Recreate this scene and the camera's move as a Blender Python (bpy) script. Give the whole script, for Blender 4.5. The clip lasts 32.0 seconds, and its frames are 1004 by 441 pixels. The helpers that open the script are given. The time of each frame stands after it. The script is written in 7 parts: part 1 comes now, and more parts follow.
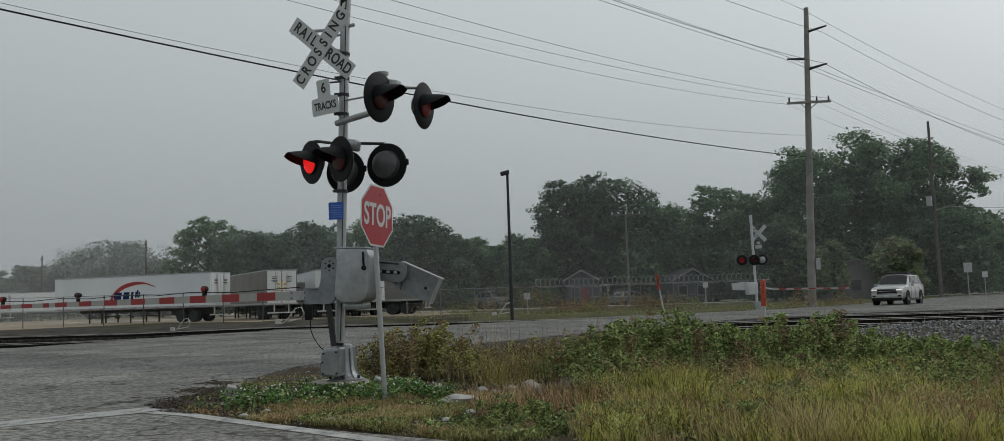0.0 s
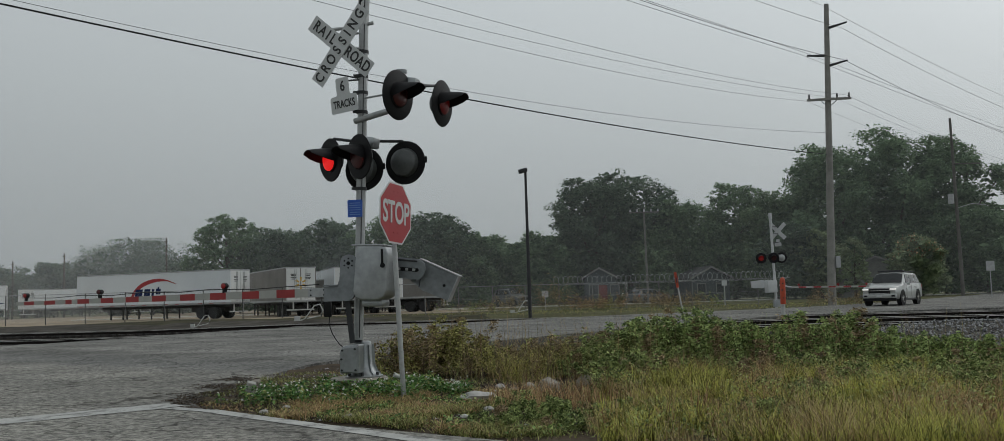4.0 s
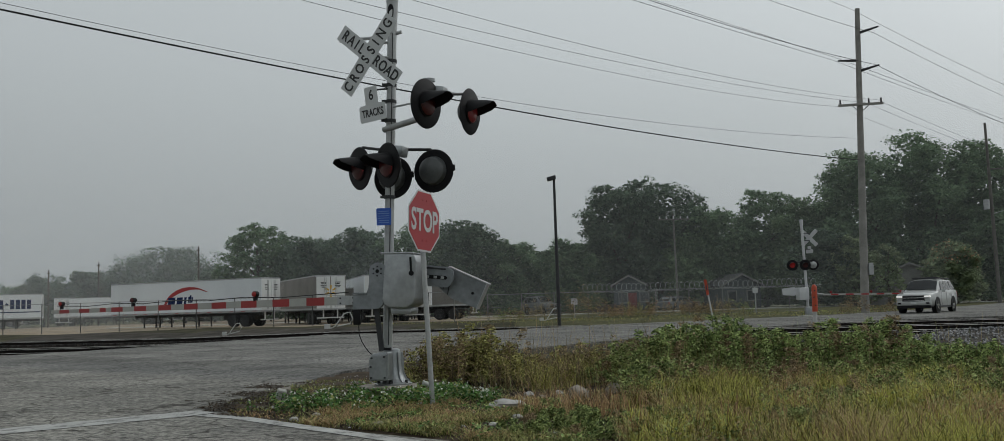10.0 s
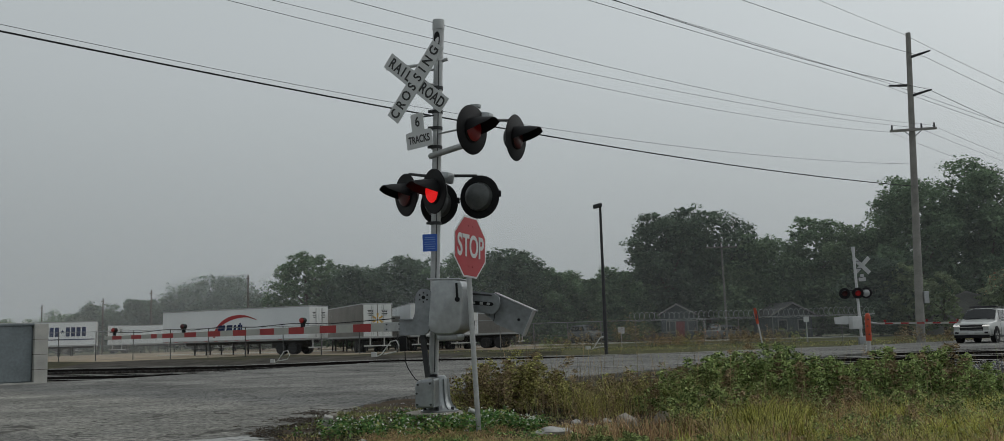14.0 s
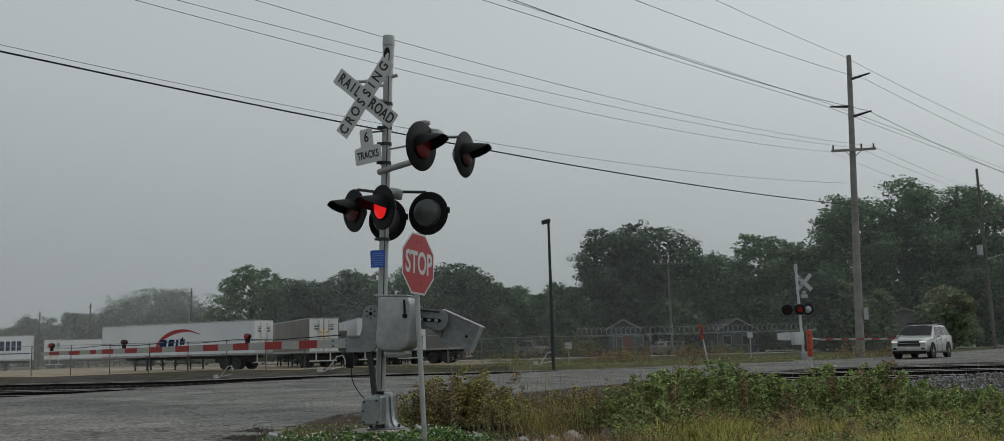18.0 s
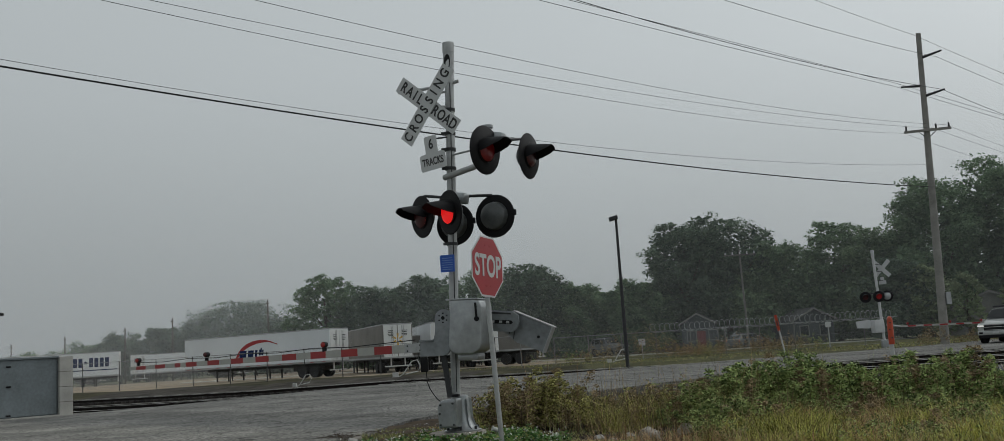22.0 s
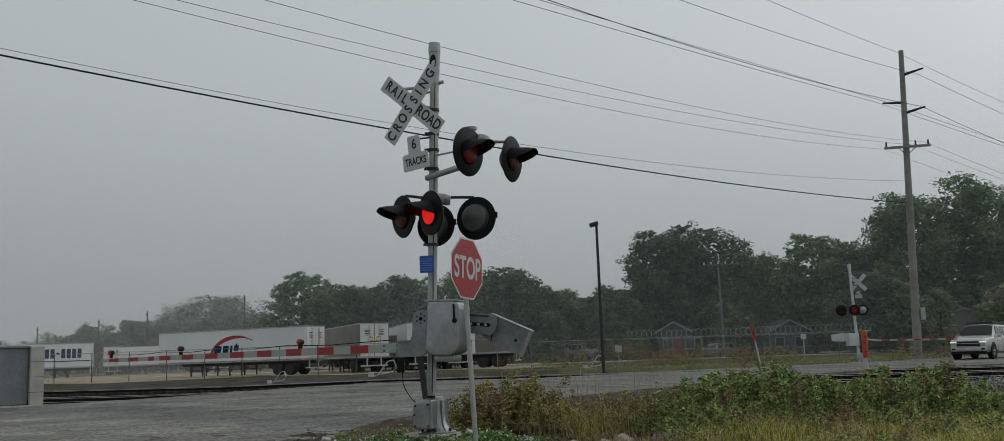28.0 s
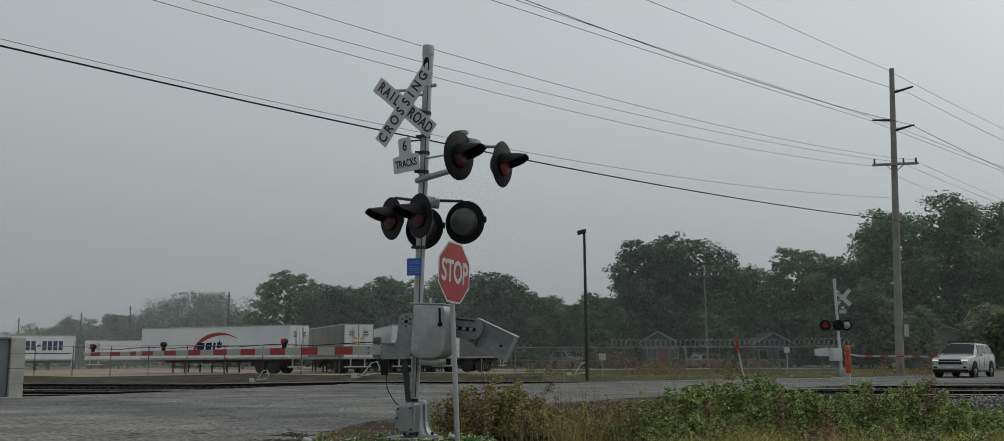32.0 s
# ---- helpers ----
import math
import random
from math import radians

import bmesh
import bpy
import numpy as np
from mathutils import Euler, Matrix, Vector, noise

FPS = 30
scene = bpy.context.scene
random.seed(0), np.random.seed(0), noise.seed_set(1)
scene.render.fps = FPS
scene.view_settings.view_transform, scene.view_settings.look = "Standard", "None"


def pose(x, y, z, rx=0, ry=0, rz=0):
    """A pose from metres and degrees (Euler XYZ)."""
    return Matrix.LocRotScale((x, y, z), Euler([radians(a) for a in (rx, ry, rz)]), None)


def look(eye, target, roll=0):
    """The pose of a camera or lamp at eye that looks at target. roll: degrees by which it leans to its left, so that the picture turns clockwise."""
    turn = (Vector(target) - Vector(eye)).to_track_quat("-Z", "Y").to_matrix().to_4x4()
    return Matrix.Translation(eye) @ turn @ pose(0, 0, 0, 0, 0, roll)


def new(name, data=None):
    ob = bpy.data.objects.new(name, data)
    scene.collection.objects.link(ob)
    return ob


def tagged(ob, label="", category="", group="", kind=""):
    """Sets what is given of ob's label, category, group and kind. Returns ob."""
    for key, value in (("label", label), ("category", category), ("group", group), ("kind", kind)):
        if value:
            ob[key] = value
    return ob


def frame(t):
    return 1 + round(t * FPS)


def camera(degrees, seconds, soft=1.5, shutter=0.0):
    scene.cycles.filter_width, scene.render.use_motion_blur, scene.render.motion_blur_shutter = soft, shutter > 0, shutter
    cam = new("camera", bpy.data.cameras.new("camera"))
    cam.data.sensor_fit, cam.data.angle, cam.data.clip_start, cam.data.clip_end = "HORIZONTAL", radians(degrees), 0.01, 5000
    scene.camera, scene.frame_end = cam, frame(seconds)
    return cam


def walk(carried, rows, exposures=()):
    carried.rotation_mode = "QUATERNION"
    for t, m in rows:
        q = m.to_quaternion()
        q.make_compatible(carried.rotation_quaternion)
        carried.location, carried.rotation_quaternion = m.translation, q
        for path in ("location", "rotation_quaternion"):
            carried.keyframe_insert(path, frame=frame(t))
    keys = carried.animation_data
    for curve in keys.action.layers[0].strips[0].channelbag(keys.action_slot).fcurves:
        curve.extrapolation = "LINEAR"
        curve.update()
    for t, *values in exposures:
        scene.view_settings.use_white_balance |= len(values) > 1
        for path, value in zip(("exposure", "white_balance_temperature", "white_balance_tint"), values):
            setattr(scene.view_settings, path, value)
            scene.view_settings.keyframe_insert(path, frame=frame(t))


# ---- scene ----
# ---- camera and its path ----
cam = camera(56.0, 32.0, 0.5)


def view(x, y, z, yaw, pitch, roll):
    """The camera's pose: yaw to the left of +y, pitch up, roll about the way it looks."""
    return pose(x, y, z, 90 + pitch, 0, yaw) @ pose(0, 0, 0, 0, 0, roll)


PATH = [
    (0.0, -0.001, 0.023, 1.205, -3.10, 4.68, -1.78),
    (0.5, -0.001, 0.021, 1.204, -2.99, 4.67, -1.76),
    (1.0, -0.005, 0.018, 1.204, -2.88, 4.75, -1.69),
    (1.5, -0.007, 0.016, 1.204, -2.75, 4.75, -1.64),
    (2.0, -0.012, 0.014, 1.202, -2.51, 4.71, -1.64),
    (2.5, -0.009, 0.012, 1.201, -2.22, 4.67, -1.59),
    (4.5, -0.003, 0.010, 1.203, -1.81, 4.56, -1.78),
    (5.0, 0.000, 0.007, 1.202, -1.46, 4.66, -1.99),
    (5.5, 0.003, 0.007, 1.196, -1.10, 4.64, -2.27),
    (6.0, 0.004, 0.007, 1.197, -0.85, 4.68, -2.27),
    (6.5, 0.004, 0.005, 1.200, -0.63, 4.80, -2.22),
    (7.0, 0.007, 0.003, 1.200, -0.49, 4.78, -2.13),
    (7.5, 0.007, 0.001, 1.199, -0.29, 4.76, -2.11),
    (8.0, 0.007, -0.001, 1.199, -0.18, 4.73, -2.05),
    (8.5, 0.003, -0.001, 1.196, -0.13, 4.65, -1.91),
    (9.0, 0.000, 0.000, 1.200, 0.00, 4.65, -1.80),
    (9.5, 0.002, 0.002, 1.203, -0.12, 4.87, -1.73),
    (10.0, 0.004, 0.003, 1.201, -0.26, 5.09, -1.74),
    (10.5, 0.011, 0.002, 1.195, -0.24, 5.47, -1.82),
    (11.0, 0.021, 0.008, 1.189, -0.05, 5.77, -1.89),
    (11.5, 0.019, 0.007, 1.189, 0.30, 6.08, -2.00),
    (12.0, 0.008, 0.010, 1.191, 0.60, 6.14, -2.20),
    (12.5, -0.004, 0.019, 1.192, 0.85, 6.44, -2.47),
    (13.0, -0.018, 0.031, 1.180, 1.45, 6.67, -2.16),
    (13.5, -0.014, 0.045, 1.175, 2.08, 6.76, -2.14),
    (14.0, -0.000, 0.057, 1.171, 2.49, 6.90, -1.59),
    (14.5, 0.015, 0.064, 1.172, 2.34, 7.00, -1.15),
    (16.5, 0.006, 0.061, 1.179, 0.51, 7.51, -0.89),
    (17.0, 0.007, 0.057, 1.187, -0.13, 7.71, -0.98),
    (17.5, 0.008, 0.049, 1.190, -0.63, 7.66, -1.13),
    (18.0, 0.003, 0.028, 1.198, -0.67, 7.70, -1.51),
    (18.5, -0.005, 0.004, 1.204, -0.17, 7.89, -1.98),
    (19.0, 0.000, -0.013, 1.204, 0.50, 7.88, -2.36),
    (19.5, 0.014, -0.026, 1.203, 1.09, 7.82, -2.86),
    (20.0, 0.023, -0.036, 1.201, 1.67, 7.79, -3.31),
    (20.5, 0.021, -0.043, 1.201, 2.16, 7.82, -3.48),
    (21.0, 0.018, -0.044, 1.202, 2.62, 7.87, -3.60),
    (21.5, 0.014, -0.039, 1.201, 3.04, 7.85, -3.60),
    (22.0, 0.010, -0.035, 1.200, 3.43, 7.89, -3.58),
    (22.5, 0.008, -0.034, 1.203, 3.78, 8.00, -3.57),
    (23.0, 0.007, -0.034, 1.204, 3.95, 8.07, -3.49),
    (23.5, 0.008, -0.035, 1.203, 4.04, 8.14, -3.37),
    (24.0, 0.005, -0.036, 1.203, 4.09, 8.20, -3.26),
    (24.5, 0.001, -0.032, 1.204, 4.19, 8.33, -3.10),
    (26.5, -0.003, -0.025, 1.204, 4.21, 8.53, -2.36),
    (27.0, -0.000, -0.018, 1.203, 3.73, 8.49, -2.20),
    (27.5, 0.005, -0.014, 1.201, 2.91, 8.23, -2.02),
    (28.0, 0.004, -0.015, 1.199, 2.24, 8.01, -1.95),
    (28.5, 0.004, -0.015, 1.196, 1.77, 7.82, -1.89),
    (29.0, -0.002, -0.016, 1.199, 1.48, 7.78, -1.67),
    (29.5, -0.012, -0.017, 1.201, 1.30, 7.91, -1.19),
    (30.0, -0.019, -0.015, 1.200, 1.29, 8.22, -0.47),
    (30.5, -0.026, -0.016, 1.202, 1.49, 8.31, -0.01),
    (31.0, -0.026, -0.015, 1.204, 1.70, 8.42, 0.20),
    (31.5, -0.022, -0.011, 1.205, 1.78, 8.39, 0.08),
    (32.0, -0.007, 0.001, 1.205, 1.50, 8.29, -0.31),
]
walk(cam, [(t, view(*p)) for t, *p in PATH], [(0.0, 0.02), (10.0, 0.02), (16.0, -0.05), (32.0, -0.06)])

# ---- world and light ----
world = bpy.data.worlds.new("overcast_sky")
scene.world = world
world.use_nodes = True
wt = world.node_tree
wt.nodes.clear()
sky = wt.nodes.new("ShaderNodeTexSky")
sky.sky_type = "NISHITA"
sky.sun_disc = False
sky.sun_elevation, sky.sun_rotation = radians(38), radians(60)
sky.air_density, sky.dust_density, sky.ozone_density = 1.0, 6.0, 1.0
hsv = wt.nodes.new("ShaderNodeHueSaturation")
hsv.inputs["Saturation"].default_value = 0.12
hsv.inputs["Value"].default_value = 0.07
cloud = wt.nodes.new("ShaderNodeMix")
cloud.data_type = "RGBA"
cloud.inputs["Factor"].default_value = 0.72
cloud.inputs["B"].default_value = (0.56, 0.615, 0.635, 1)
# fog: a little duller towards the horizon
where = wt.nodes.new("ShaderNodeTexCoord")
split = wt.nodes.new("ShaderNodeSeparateXYZ")
wt.links.new(where.outputs["Generated"], split.inputs[0])
rise = wt.nodes.new("ShaderNodeMapRange")
rise.interpolation_type = "SMOOTHSTEP"
rise.inputs["From Min"].default_value, rise.inputs["From Max"].default_value = -0.02, 0.36
rise.inputs["To Min"].default_value, rise.inputs["To Max"].default_value = 0.74, 1.06
wt.links.new(split.outputs["Z"], rise.inputs["Value"])
east = wt.nodes.new("ShaderNodeMapRange")
east.inputs["From Min"].default_value, east.inputs["From Max"].default_value = -0.5, 0.5
east.inputs["To Min"].default_value, east.inputs["To Max"].default_value = 0.93, 1.09
wt.links.new(split.outputs["X"], east.inputs["Value"])
dull = wt.nodes.new("ShaderNodeMath")
dull.operation = "MULTIPLY"
wt.links.new(rise.outputs[0], dull.inputs[0])
wt.links.new(east.outputs[0], dull.inputs[1])
bg = wt.nodes.new("ShaderNodeBackground")
out = wt.nodes.new("ShaderNodeOutputWorld")
wt.links.new(sky.outputs[0], hsv.inputs["Color"])
wt.links.new(hsv.outputs[0], cloud.inputs["A"])
wt.links.new(cloud.outputs["Result"], bg.inputs["Color"])
wt.links.new(bg.outputs[0], out.inputs["Surface"])
wt.links.new(dull.outputs[0], bg.inputs["Strength"])

sun_data = bpy.data.lights.new("sun", "SUN")
sun_data.energy, sun_data.angle, sun_data.color = 0.3, radians(40), (1.0, 0.97, 0.93)
sun = new("sun", sun_data)
sun.matrix_basis = look((40, 20, 60), (0, 15, 0))

# ---- plan: s runs along the tracks, n along the road ----
E_S, E_N = Vector((0.766, -0.643, 0)), Vector((0.643, 0.766, 0))
TURN = -40.0


def at(s, n, z=0.0):
    return E_S * s + E_N * n + Vector((0, 0, z))


def to_sn(x, y):
    return 0.766 * x - 0.643 * y, 0.643 * x + 0.766 * y


# the tracks cross the road aslant; each is named by its y where x is 0
TRACKS = (33.0, 38.6, 44.4, 50.2)
TRACK_WAY, TRACK_TURN = Vector((0.974, -0.225, 0)), -13.0


def track_line(x, y):
    """Which track line a place lies on: its y where x is 0."""
    return y + 0.231 * x


def bed_drop(x):
    """The trackbed falls away towards the yard."""
    return -0.15 * min(1.0, max(0.0, (-9.0 - x) / 9.0))

# ---- materials ----
def material(name, color, rough=0.7, metal=0.0, vary=0.25, scale=6.0, fine=60.0, bump=0.3, bump_size=0.01, emit=None, power=0.0, tint=None, island=0.0, coat=0.0, spec=0.5, per_object=0.0):
    """A surface with colour variation at two scales, and fine relief."""
    m = bpy.data.materials.new(name)
    m.use_nodes = True
    nt = m.node_tree
    p = nt.nodes["Principled BSDF"]
    p.inputs["Roughness"].default_value = rough
    p.inputs["Metallic"].default_value = metal
    p.inputs["Coat Weight"].default_value = coat
    p.inputs["Specular IOR Level"].default_value = spec
    co = nt.nodes.new("ShaderNodeTexCoord")
    big, small = nt.nodes.new("ShaderNodeTexNoise"), nt.nodes.new("ShaderNodeTexNoise")
    for node, size, detail in ((big, scale, 4), (small, fine, 3)):
        node.inputs["Scale"].default_value = size
        node.inputs["Detail"].default_value = detail
        nt.links.new(co.outputs["Object"], node.inputs["Vector"])
    both = nt.nodes.new("ShaderNodeMath")
    both.operation = "MULTIPLY_ADD"
    nt.links.new(big.outputs["Fac"], both.inputs[0])
    both.inputs[1].default_value = 0.65
    part_small = nt.nodes.new("ShaderNodeMath")
    part_small.operation = "MULTIPLY"
    nt.links.new(small.outputs["Fac"], part_small.inputs[0])
    part_small.inputs[1].default_value = 0.35
    nt.links.new(part_small.outputs[0], both.inputs[2])
    last = both
    for amount, node_name, socket in ((island, "ShaderNodeNewGeometry", "Random Per Island"), (per_object, "ShaderNodeObjectInfo", "Random")):
        if amount:
            info = nt.nodes.new(node_name)
            add = nt.nodes.new("ShaderNodeMath")
            add.operation = "MULTIPLY_ADD"
            nt.links.new(info.outputs[socket], add.inputs[0])
            add.inputs[1].default_value = amount
            nt.links.new(last.outputs[0], add.inputs[2])
            less = nt.nodes.new("ShaderNodeMath")
            less.operation = "SUBTRACT"
            nt.links.new(add.outputs[0], less.inputs[0])
            less.inputs[1].default_value = amount / 2
            last = less
    ramp = nt.nodes.new("ShaderNodeValToRGB")
    c = Vector(color[:3])
    d = Vector(tint) if tint else c * (1 + vary)
    ramp.color_ramp.elements[0].position, ramp.color_ramp.elements[1].position = 0.3, 0.7
    ramp.color_ramp.elements[0].color = (*(c * (1 - vary)), 1)
    ramp.color_ramp.elements[1].color = (*d, 1)
    nt.links.new(last.outputs[0], ramp.inputs["Fac"])
    nt.links.new(ramp.outputs["Color"], p.inputs["Base Color"])
    if bump:
        b = nt.nodes.new("ShaderNodeBump")
        b.inputs["Strength"].default_value = bump
        b.inputs["Distance"].default_value = bump_size
        nt.links.new(small.outputs["Fac"], b.inputs["Height"])
        nt.links.new(b.outputs[0], p.inputs["Normal"])
    if emit:
        p.inputs["Emission Color"].default_value = (*emit, 1)
        p.inputs["Emission Strength"].default_value = power
    return m


def leafy(name, color, tint, island=0.8, thin_share=0.22):
    m = material(name, color, 0.65, vary=0.35, scale=0.35, fine=5.0, bump=0.0, tint=tint, island=island, spec=0.15)
    nt = m.node_tree
    p = nt.nodes["Principled BSDF"]
    thin = nt.nodes.new("ShaderNodeBsdfTranslucent")
    mix = nt.nodes.new("ShaderNodeMixShader")
    mix.inputs[0].default_value = thin_share
    ramp = [n for n in nt.nodes if n.type == "VALTORGB"][0]
    nt.links.new(ramp.outputs[0], thin.inputs["Color"])
    nt.links.new(p.outputs[0], mix.inputs[1])
    nt.links.new(thin.outputs[0], mix.inputs[2])
    nt.links.new(mix.outputs[0], nt.nodes["Material Output"].inputs["Surface"])
    return m




def worn_asphalt():
    m = material("worn_asphalt", (0.178, 0.176, 0.167), 0.95, spec=0.2, vary=0.35, scale=0.35, fine=70, bump=0.6, bump_size=0.008, tint=(0.27, 0.267, 0.254))
    nt = m.node_tree
    p = nt.nodes["Principled BSDF"]
    ramp = [n for n in nt.nodes if n.type == "VALTORGB"][0]
    co = [n for n in nt.nodes if n.type == "TEX_COORD"][0]
    turn = nt.nodes.new("ShaderNodeMapping")
    turn.inputs["Rotation"].default_value = (0, 0, radians(-22))
    turn.inputs["Scale"].default_value = (0.6, 0.8, 1)
    nt.links.new(co.outputs["Object"], turn.inputs["Vector"])
    streak = nt.nodes.new("ShaderNodeTexNoise")
    streak.inputs["Scale"].default_value, streak.inputs["Detail"].default_value, streak.inputs["Roughness"].default_value = 0.8, 8, 0.72
    nt.links.new(turn.outputs[0], streak.inputs["Vector"])
    s_ramp = nt.nodes.new("ShaderNodeValToRGB")
    s_ramp.color_ramp.elements[0].position, s_ramp.color_ramp.elements[1].position = 0.36, 0.64
    s_ramp.color_ramp.elements[0].color, s_ramp.color_ramp.elements[1].color = (0.72, 0.72, 0.73, 1), (1.22, 1.21, 1.18, 1)
    nt.links.new(streak.outputs["Fac"], s_ramp.inputs["Fac"])
    warp = nt.nodes.new("ShaderNodeTexNoise")
    warp.inputs["Scale"].default_value, warp.inputs["Detail"].default_value = 1.2, 4
    nt.links.new(co.outputs["Object"], warp.inputs["Vector"])
    add = nt.nodes.new("ShaderNodeVectorMath")
    add.operation = "MULTIPLY_ADD"
    add.inputs[1].default_value = (1.6, 1.6, 0)
    nt.links.new(warp.outputs["Color"], add.inputs[0])
    nt.links.new(co.outputs["Object"], add.inputs[2])
    crack = nt.nodes.new("ShaderNodeTexVoronoi")
    crack.feature = "DISTANCE_TO_EDGE"
    crack.inputs["Scale"].default_value = 0.45
    nt.links.new(add.outputs[0], crack.inputs["Vector"])
    c_ramp = nt.nodes.new("ShaderNodeValToRGB")
    c_ramp.color_ramp.elements[0].position, c_ramp.color_ramp.elements[1].position = 0.003, 0.013
    c_ramp.color_ramp.elements[0].color, c_ramp.color_ramp.elements[1].color = (0.36, 0.35, 0.34, 1), (1, 1, 1, 1)
    nt.links.new(crack.outputs["Distance"], c_ramp.inputs["Fac"])
    grit = nt.nodes.new("ShaderNodeTexNoise")
    grit.inputs["Scale"].default_value, grit.inputs["Detail"].default_value, grit.inputs["Roughness"].default_value = 10, 8, 0.75
    nt.links.new(co.outputs["Object"], grit.inputs["Vector"])
    g_ramp = nt.nodes.new("ShaderNodeValToRGB")
    g_ramp.color_ramp.elements[0].position, g_ramp.color_ramp.elements[1].position = 0.41, 0.59
    g_ramp.color_ramp.elements[0].color, g_ramp.color_ramp.elements[1].color = (0.42, 0.42, 0.42, 1), (1.58, 1.57, 1.54, 1)
    nt.links.new(grit.outputs["Fac"], g_ramp.inputs["Fac"])
    # short dark scuffs, drawn out along the traffic
    turn_b = nt.nodes.new("ShaderNodeMapping")
    turn_b.inputs["Rotation"].default_value = (0, 0, radians(-38))
    turn_b.inputs["Scale"].default_value = (1.3, 4.2, 1)
    nt.links.new(co.outputs["Object"], turn_b.inputs["Vector"])
    scuff = nt.nodes.new("ShaderNodeTexNoise")
    scuff.inputs["Scale"].default_value, scuff.inputs["Detail"].default_value, scuff.inputs["Roughness"].default_value = 1.1, 7, 0.7
    nt.links.new(turn_b.outputs[0], scuff.inputs["Vector"])
    k_ramp = nt.nodes.new("ShaderNodeValToRGB")
    k_ramp.color_ramp.elements[0].position, k_ramp.color_ramp.elements[1].position = 0.345, 0.41
    k_ramp.color_ramp.elements[0].color, k_ramp.color_ramp.elements[1].color = (0.45, 0.44, 0.43, 1), (1.05, 1.05, 1.05, 1)
    nt.links.new(scuff.outputs["Fac"], k_ramp.inputs["Fac"])
    # an oil-darkened strip of newer asphalt beside the rails, with a pale joint against them
    along = nt.nodes.new("ShaderNodeVectorMath")
    along.operation = "DOT_PRODUCT"
    along.inputs[1].default_value = (0.643, 0.766, 0)
    nt.links.new(add.outputs[0], along.inputs[0])
    band = nt.nodes.new("ShaderNodeMapRange")
    band.inputs["From Min"].default_value, band.inputs["From Max"].default_value = 8.0, 20.0
    nt.links.new(along.outputs["Value"], band.inputs["Value"])
    b_ramp = nt.nodes.new("ShaderNodeValToRGB")
    tones = b_ramp.color_ramp.elements
    tones[0].position, tones[0].color = 0.24, (1.04, 1.03, 1.0, 1)
    tones[1].position, tones[1].color = 0.33, (0.74, 0.75, 0.77, 1)
    for place, tone in ((0.58, 0.78), (0.64, 1.15), (0.72, 0.86), (1.0, 0.86)):
        tones.new(place).color = (tone, tone, tone, 1)
    nt.links.new(band.outputs[0], b_ramp.inputs["Fac"])
    last = ramp.outputs["Color"]
    for r in (s_ramp, c_ramp, g_ramp, k_ramp, b_ramp):
        mul = nt.nodes.new("ShaderNodeMix")
        mul.data_type, mul.blend_type = "RGBA", "MULTIPLY"
        mul.inputs["Factor"].default_value = 1.0
        nt.links.new(last, mul.inputs["A"])
        nt.links.new(r.outputs["Color"], mul.inputs["B"])
        last = mul.outputs["Result"]
    nt.links.new(last, p.inputs["Base Color"])
    return m


def worn_paint():
    """Road paint that has flaked down to the asphalt in places."""
    m = material("worn_road_marking", (0.41, 0.41, 0.39), 0.85, vary=0.25, scale=3, fine=60, bump=0.5, bump_size=0.006)
    nt = m.node_tree
    co = [n for n in nt.nodes if n.type == "TEX_COORD"][0]
    ramp = [n for n in nt.nodes if n.type == "VALTORGB"][0]
    flake = nt.nodes.new("ShaderNodeTexNoise")
    flake.inputs["Scale"].default_value, flake.inputs["Detail"].default_value, flake.inputs["Roughness"].default_value = 3.5, 9, 0.75
    nt.links.new(co.outputs["Object"], flake.inputs["Vector"])
    cut = nt.nodes.new("ShaderNodeValToRGB")
    cut.color_ramp.elements[0].position, cut.color_ramp.elements[1].position = 0.40, 0.50
    cut.color_ramp.elements[0].color = (0, 0, 0, 1)
    nt.links.new(flake.outputs["Fac"], cut.inputs["Fac"])
    mix = nt.nodes.new("ShaderNodeMix")
    mix.data_type = "RGBA"
    mix.inputs["A"].default_value = (0.16, 0.157, 0.15, 1)
    nt.links.new(cut.outputs["Color"], mix.inputs["Factor"])
    nt.links.new(ramp.outputs["Color"], mix.inputs["B"])
    nt.links.new(mix.outputs["Result"], nt.nodes["Principled BSDF"].inputs["Base Color"])
    return m


ASPHALT = worn_asphalt()
FOUNDATION = material("stained_concrete", (0.28, 0.255, 0.215), 0.9, vary=0.3, scale=4, fine=30)
CABINET = material("blue_grey_cabinet_paint", (0.17, 0.195, 0.205), 0.5, 0.2, vary=0.25, scale=1.5, fine=12, bump=0.04)
CONCRETE = material("concrete", (0.40, 0.39, 0.36), 0.9, vary=0.25, scale=2, fine=40)
DIRT = material("dirt", (0.058, 0.044, 0.032), 0.95, vary=0.55, scale=1.4, fine=14, bump=0.9, bump_size=0.03, tint=(0.115, 0.09, 0.065), spec=0.05)
SAND = material("pale_sandy_gravel", (0.31, 0.255, 0.19), 0.95, vary=0.2, scale=0.15, fine=6, bump=0.5, bump_size=0.03, spec=0.05)
TURF = material("turf", (0.075, 0.08, 0.042), 0.95, vary=0.45, scale=0.3, fine=9, bump=0.8, bump_size=0.04, tint=(0.145, 0.14, 0.075), spec=0.05)
